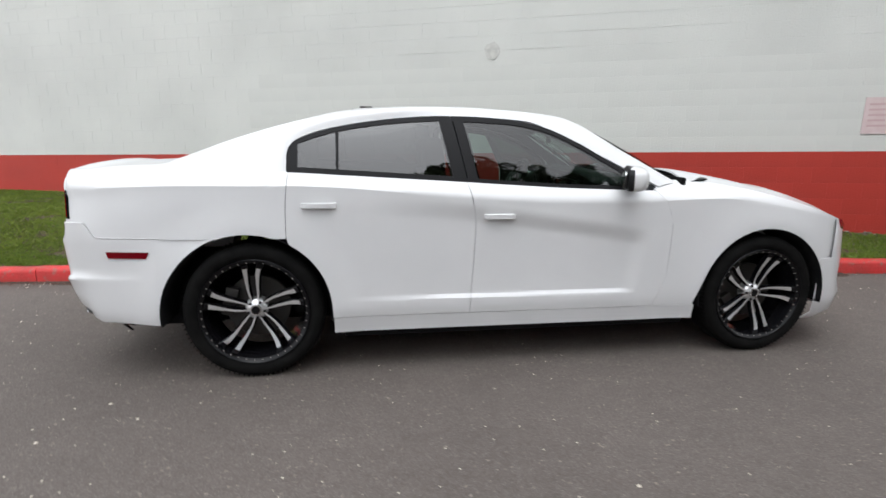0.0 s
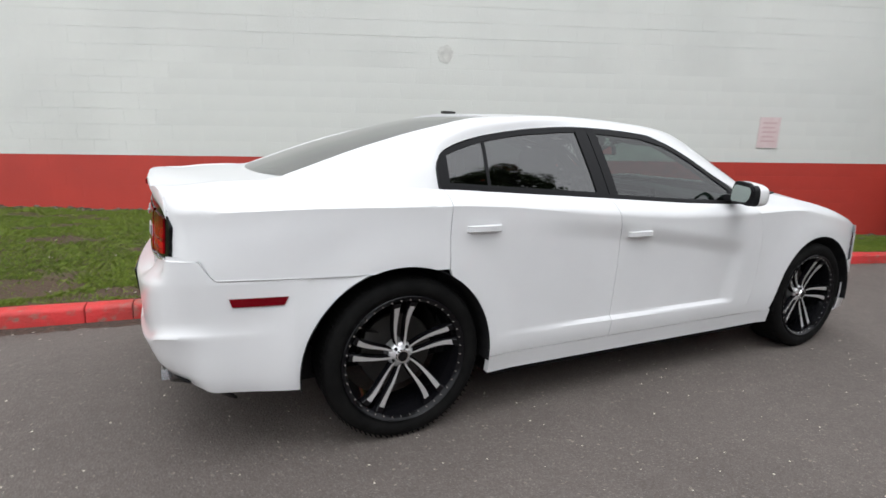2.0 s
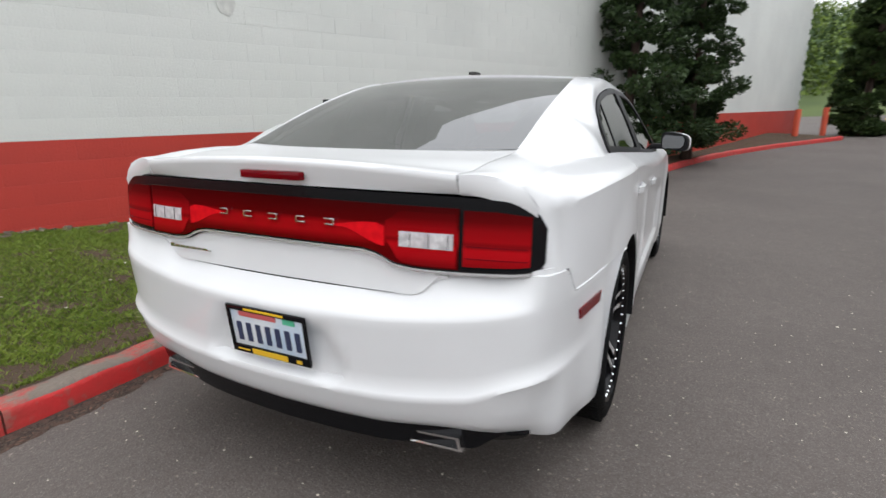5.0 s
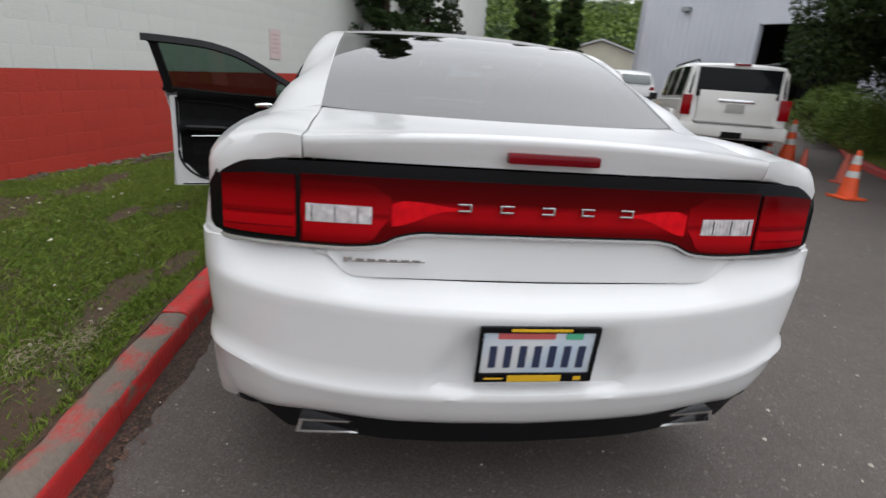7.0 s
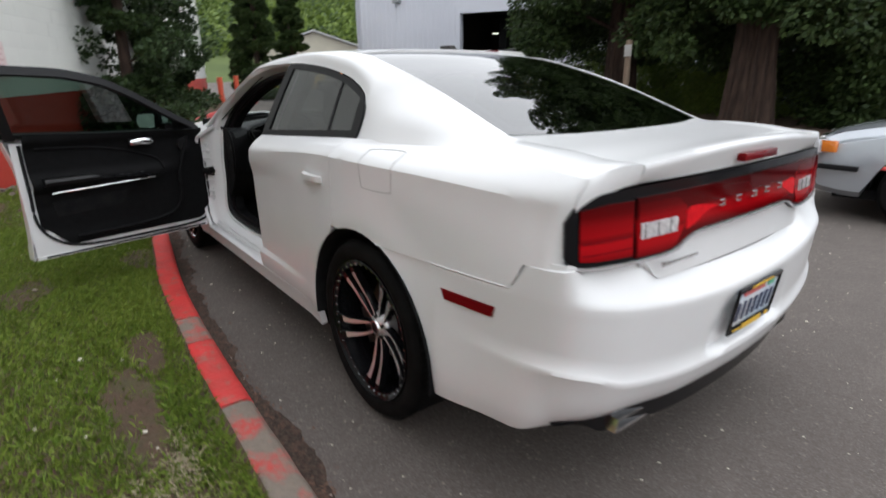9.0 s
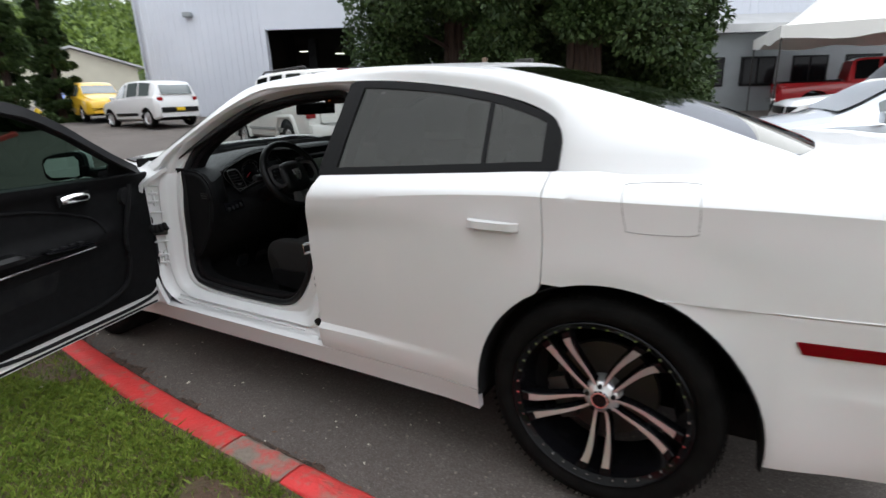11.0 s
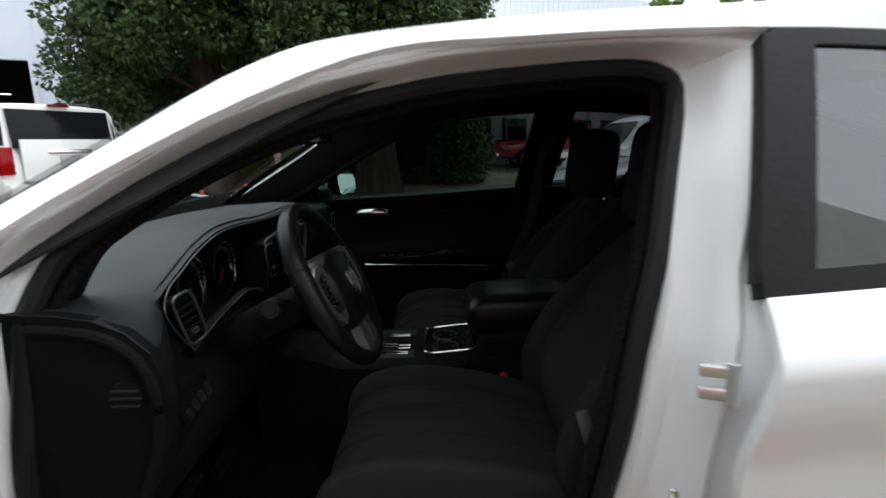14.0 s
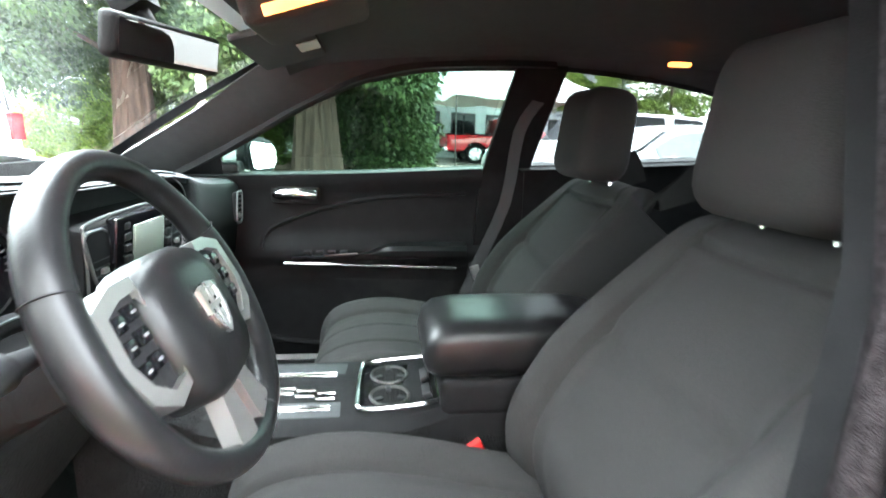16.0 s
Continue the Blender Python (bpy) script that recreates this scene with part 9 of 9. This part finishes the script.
# boxy off-roader, seen from behind; x runs from the tailgate at -2.35 to the nose at 2.4
suv_spec = {
    "x": (-2.36, 2.40), "axles": (-1.35, 1.43), "r": 0.375, "rim": 0.235, "arch": 0.46, "spokes": 5, "spoke_w": 0.09,
    "top": [(-2.36, 0.98), (-2.33, 1.10), (-2.28, 1.74), (-2.15, 1.79), (-1.0, 1.82), (0.2, 1.80), (0.55, 1.74), (1.10, 1.16), (1.3, 1.11), (2.2, 1.06), (2.36, 0.98), (2.40, 0.80)],
    "belt": [(-2.36, 0.95), (-2.2, 1.12), (1.1, 1.10), (2.4, 0.95)],
    "half": [(-2.36, 0.88), (-2.25, 0.93), (1.6, 0.94), (2.2, 0.92), (2.40, 0.85)],
    "roof": [(-2.36, 0.80), (-2.2, 0.78), (0.5, 0.76), (1.1, 0.82), (2.4, 0.80)],
    "low": [(-2.36, 0.45), (-2.0, 0.40), (2.0, 0.40), (2.40, 0.42)],
    "windows": [(-2.02, -1.30), (-1.08, -0.38), (-0.22, 0.42)],
    "screens": [(0.60, 1.04, CARGLASS)],
    "boxes": [
        ((-2.335, 0, 1.44), (0.03, 1.40, 0.52), (0, 5, 0), 0.012, CARGLASS, "rear_screen"),
        ((-2.40, 0, 0.99), (0.03, 1.28, 0.62), (0, 0, 0), 0.012, WHITE2, "tailgate"),
        ((-2.42, 0, 1.13), (0.03, 0.62, 0.06), (0, 0, 0), 0.01, CHROME, "tailgate_bar"),
        ((-2.42, 0, 1.0), (0.02, 0.32, 0.16), (0, 0, 0), 0.005, SIGNW, "plate"),
        ((-2.45, 0, 0.60), (0.18, 1.84, 0.24), (0, 0, 0), 0.05, WHITE2, "rear_bumper"),
        ((-2.49, 0, 0.735), (0.16, 1.35, 0.03), (0, 0, 0), 0.01, CLADGREY, "bumper_pad"),
        ((-2.50, 0, 0.53), (0.10, 0.36, 0.12), (0, 0, 0), 0.02, GAPDARK, "tow_cover"),
        ((-2.355, 0.83, 1.02), (0.12, 0.17, 0.36), (0, 0, 0), 0.015, LENS_RED, "tail_lamp"),
        ((-2.355, -0.83, 1.02), (0.12, 0.17, 0.36), (0, 0, 0), 0.015, LENS_RED, "tail_lamp"),
        ((-2.31, 0, 1.765), (0.05, 0.28, 0.035), (0, 0, 0), 0.008, LENS_DEEP, "brake_lamp"),
        ((0.62, 1.04, 1.14), (0.11, 0.18, 0.16), (0, 0, 0), 0.03, BLACK_TRIM, "door_mirror"),
        ((0.62, -1.04, 1.14), (0.11, 0.18, 0.16), (0, 0, 0), 0.03, BLACK_TRIM, "door_mirror"),
        ((0.05, 0.945, 0.62), (2.0, 0.03, 0.07), (0, 0, 0), 0.01, CLADGREY, "side_moulding"),
        ((0.05, -0.945, 0.62), (2.0, 0.03, 0.07), (0, 0, 0), 0.01, CLADGREY, "side_moulding"),
        ((-0.30, 0.96, 0.98), (0.20, 0.03, 0.035), (0, 0, 0), 0.01, WHITE2, "door_handle"),
        ((-1.15, 0.96, 0.98), (0.20, 0.03, 0.035), (0, 0, 0), 0.01, WHITE2, "door_handle"),
        ((2.30, 0.72, 0.86), (0.16, 0.32, 0.20), (0, 0, 0), 0.03, LENS_CLEAR, "headlight"),
        ((2.30, -0.72, 0.86), (0.16, 0.32, 0.20), (0, 0, 0), 0.03, LENS_CLEAR, "headlight"),
    ]}
su_root, su_body, su_at, su_prof = vehicle("parked_suv", "boxy white off-road estate with red tail lamps", on_ground(7.6, -7.0, -21), suv_spec, WHITE2)
for s in (1, -1):
    bm = bmesh.new()
    tube(bm, [(-2.05, s * 0.68, 1.80), (-1.95, s * 0.68, 1.842), (0.15, s * 0.68, 1.842), (0.3, s * 0.68, 1.79)], 0.018, 8)
    part("roof_rail", bm, BLACK_TRIM, su_body, "dark roof rail")
    for ax in (-1.35, 1.43):
        bm = bmesh.new()
        tube(bm, spline([(ax - 0.56, s * 0.935, 0.40), (ax - 0.50, s * 0.945, 0.62), (ax - 0.37, s * 0.95, 0.84), (ax - 0.25, s * 0.95, 0.875), (ax + 0.25, s * 0.95, 0.875), (ax + 0.36, s * 0.95, 0.84), (ax + 0.49, s * 0.945, 0.62), (ax + 0.56, s * 0.935, 0.40)], 30), 0.048, 8)
        part("arch_flare", bm, WHITE2, su_body, "white wheel-arch flare")
    bm = bmesh.new()
    tube(bm, [(-2.30, s * 0.80, 1.22), (-2.275, s * 0.775, 1.5), (-2.25, s * 0.745, 1.70)], 0.028, 8)
    part("pillar_strip", bm, BLACK_TRIM, su_body, "black strip beside the tailgate glass")

hatch_spec = {
    "x": (-2.05, 2.08), "axles": (-1.30, 1.30), "r": 0.33, "rim": 0.22, "arch": 0.38, "spokes": 10, "spoke_w": 0.03,
    "top": [(-2.05, 0.80), (-2.0, 1.0), (-1.85, 1.48), (-1.6, 1.60), (-0.6, 1.665), (0.2, 1.63), (0.55, 1.52), (1.20, 1.10), (1.75, 0.95), (2.0, 0.82), (2.08, 0.6)],
    "belt": [(-2.05, 0.9), (-1.8, 1.06), (0.9, 1.0), (2.08, 0.8)],
    "half": [(-2.05, 0.75), (-1.85, 0.86), (1.4, 0.885), (1.9, 0.80), (2.08, 0.6)],
    "roof": [(-2.05, 0.60), (-1.7, 0.66), (0.4, 0.64), (1.1, 0.70), (2.08, 0.5)],
    "low": [(-2.05, 0.35), (-1.7, 0.26), (1.7, 0.26), (2.08, 0.32)],
    "windows": [(-1.55, -0.85), (-0.75, 0.0), (0.10, 0.72)], "screens": [(0.66, 1.14, CARGLASS2)], "glass": CARGLASS2,
    "boxes": [
        ((-1.93, 0, 1.30), (0.03, 1.16, 0.36), (0, 24, 0), 0.012, CARGLASS2, "rear_screen"),
        ((-2.05, 0, 0.60), (0.08, 1.40, 0.18), (0, 0, 0), 0.04, BLACK_TRIM, "bumper_insert"),
        ((-2.085, 0, 0.62), (0.03, 0.32, 0.12), (0, 0, 0), 0.005, YELLOW, "plate"),
        ((-1.985, 0.66, 0.98), (0.10, 0.20, 0.14), (0, 0, -20), 0.05, LENS_RED, "tail_lamp"),
        ((-1.985, -0.66, 0.98), (0.10, 0.20, 0.14), (0, 0, 20), 0.05, LENS_RED, "tail_lamp"),
        ((0.0, 0.885, 0.47), (1.5, 0.03, 0.10), (0, 0, 0), 0.01, BLACK_TRIM, "side_moulding"),
        ((0.0, -0.885, 0.47), (1.5, 0.03, 0.10), (0, 0, 0), 0.01, BLACK_TRIM, "side_moulding"),
        ((0.75, 0.96, 1.06), (0.10, 0.16, 0.12), (0, 0, 0), 0.03, WHITE_BRIGHT, "door_mirror"),
    ]}
vehicle("parked_hatchback", "white tall hatchback with black lower trim", on_ground(18.3, -9.8, -3), hatch_spec, WHITE_BRIGHT)
y_spec = dict(hatch_spec, windows=[(-0.75, 0.0), (0.10, 0.72)], boxes=[])
vehicle("parked_hatchback", "small yellow hatchback parked on the yard", on_ground(23.6, -10.6, 165), y_spec, YELLOW_CAR)
vehicle("parked_hatchback", "small blue hatchback far off", on_ground(29.5, -12.4, 165), y_spec, BLUE_CAR)

saloon_spec = {
    "x": (-2.30, 2.32), "axles": (-1.45, 1.40), "r": 0.325, "rim": 0.245, "arch": 0.385, "spokes": 10, "spoke_w": 0.03, "rim_mat": GLOSS_BLACK,
    "top": [(-2.30, 0.80), (-2.22, 0.98), (-1.65, 1.05), (-1.45, 1.08), (-0.85, 1.36), (-0.2, 1.41), (0.25, 1.37), (1.02, 1.02), (1.3, 0.98), (2.0, 0.86), (2.25, 0.76), (2.32, 0.60)],
    "belt": [(-2.3, 0.86), (-1.5, 0.96), (0.9, 0.92), (1.8, 0.80), (2.32, 0.66)],
    "half": [(-2.3, 0.78), (-2.0, 0.86), (1.4, 0.885), (1.95, 0.86), (2.2, 0.78), (2.32, 0.66)],
    "roof": [(-2.3, 0.70), (-1.4, 0.66), (-0.6, 0.60), (0.2, 0.60), (1.0, 0.72), (1.8, 0.72), (2.32, 0.55)],
    "low": [(-2.3, 0.35), (-1.9, 0.25), (1.9, 0.22), (2.32, 0.26)],
    "windows": [(-1.25, -0.40), (-0.30, 0.62)], "screens": [(0.33, 0.96, CARGLASS2), (-1.38, -0.92, CARGLASS2)], "glass": CARGLASS2,
    "boxes": [
        ((2.235, 0.60, 0.68), (0.14, 0.42, 0.13), (0, 0, -14), 0.03, LENS_CLEAR, "headlight"),
        ((2.235, -0.60, 0.68), (0.14, 0.42, 0.13), (0, 0, 14), 0.03, LENS_CLEAR, "headlight"),
        ((2.165, 0.805, 0.69), (0.15, 0.06, 0.11), (0, 0, -28), 0.015, LENS_AMBER, "indicator"),
        ((2.165, -0.805, 0.69), (0.15, 0.06, 0.11), (0, 0, 28), 0.015, LENS_AMBER, "indicator"),
        ((2.10, 0.845, 0.50), (0.42, 0.05, 0.05), (0, 0, -14), 0.012, BLACK_TRIM, "bumper_strip"),
        ((2.10, -0.845, 0.50), (0.42, 0.05, 0.05), (0, 0, 14), 0.012, BLACK_TRIM, "bumper_strip"),
        ((2.34, 0, 0.46), (0.05, 1.2, 0.10), (0, 0, 0), 0.02, BLACK_TRIM, "bumper_strip"),
        ((2.30, 0, 0.68), (0.06, 0.34, 0.13), (0, 0, 0), 0.03, CHROME, "grille"),
        ((0.62, 0.95, 0.99), (0.10, 0.17, 0.12), (0, 0, 0), 0.035, SILVER_CAR, "door_mirror"),
        ((0.62, -0.95, 0.99), (0.10, 0.17, 0.12), (0, 0, 0), 0.035, SILVER_CAR, "door_mirror"),
        ((0.1, 0.892, 0.52), (2.0, 0.02, 0.05), (0, 0, 0), 0.006, BLACK_TRIM, "side_moulding"),
        ((0.1, -0.892, 0.52), (2.0, 0.02, 0.05), (0, 0, 0), 0.006, BLACK_TRIM, "side_moulding"),
    ]}
vehicle("parked_saloon", "silver saloon with dark alloy wheels and amber indicators", on_ground(-3.45, -5.45, 10), saloon_spec, SILVER_CAR)
lux_spec = dict(suv_spec, top=[(-2.36, 0.98), (-2.28, 1.10), (-2.15, 1.66), (-1.9, 1.75), (-0.6, 1.80), (0.2, 1.77), (0.5, 1.69), (1.10, 1.16), (1.4, 1.12), (2.2, 1.04), (2.36, 0.95), (2.40, 0.75)], boxes=[
    ((2.28, 0.74, 0.86), (0.20, 0.30, 0.16), (0, 0, -12), 0.03, GLOSS_BLACK, "headlight"), ((2.28, -0.74, 0.86), (0.20, 0.30, 0.16), (0, 0, 12), 0.03, GLOSS_BLACK, "headlight"),
    ((2.38, 0, 0.86), (0.05, 1.0, 0.14), (0, 0, 0), 0.02, BLACK_TRIM, "grille"), ((1.15, 0.945, 0.90), (0.16, 0.02, 0.07), (0, 0, 0), 0.006, GLOSS_BLACK, "side_vent"),
    ((0.70, 1.04, 1.16), (0.12, 0.18, 0.15), (0, 0, 0), 0.03, WHITE_BRIGHT, "door_mirror"), ((0.70, -1.04, 1.16), (0.12, 0.18, 0.15), (0, 0, 0), 0.03, WHITE_BRIGHT, "door_mirror")])
vehicle("parked_suv", "white luxury off-roader with dark windows", on_ground(-4.6, -10.3, 8), lux_spec, WHITE_BRIGHT)
truck_spec = {
    "x": (-2.9, 2.9), "axles": (-1.75, 1.80), "r": 0.40, "rim": 0.26, "arch": 0.48, "spokes": 5, "spoke_w": 0.10,
    "top": [(-2.9, 1.02), (-2.85, 1.17), (-0.95, 1.19), (-0.90, 1.30), (-0.82, 1.80), (-0.5, 1.90), (0.5, 1.90), (0.75, 1.84), (1.25, 1.30), (1.45, 1.22), (2.6, 1.14), (2.85, 1.0), (2.9, 0.8)],
    "belt": [(-2.9, 1.0), (-0.9, 1.14), (1.2, 1.16), (2.9, 0.98)],
    "half": [(-2.9, 0.93), (-2.7, 0.98), (2.4, 1.0), (2.9, 0.90)],
    "roof": [(-2.9, 0.90), (-0.95, 0.90), (-0.7, 0.78), (0.6, 0.76), (1.3, 0.86), (2.9, 0.82)],
    "low": [(-2.9, 0.5), (2.9, 0.45)],
    "windows": [(-0.72, -0.10), (0.0, 0.80)], "screens": [(0.80, 1.20, CARGLASS)], "glass": CARGLASS,
    "boxes": [((-1.9, 0, 1.20), (1.75, 1.66, 0.03), (0, 0, 0), 0.005, GAPDARK, "bed"), ((-2.95, 0, 0.58), (0.16, 1.8, 0.16), (0, 0, 0), 0.03, CHROME, "bumper"),
              ((-2.88, 0.88, 0.98), (0.08, 0.16, 0.34), (0, 0, 0), 0.01, LENS_RED, "tail_lamp"), ((-2.88, -0.88, 0.98), (0.08, 0.16, 0.34), (0, 0, 0), 0.01, LENS_RED, "tail_lamp")]}
vehicle("pickup_truck", "red pickup truck with an open bed", on_ground(-5.25, -21.2, 184), truck_spec, RED_CAR)
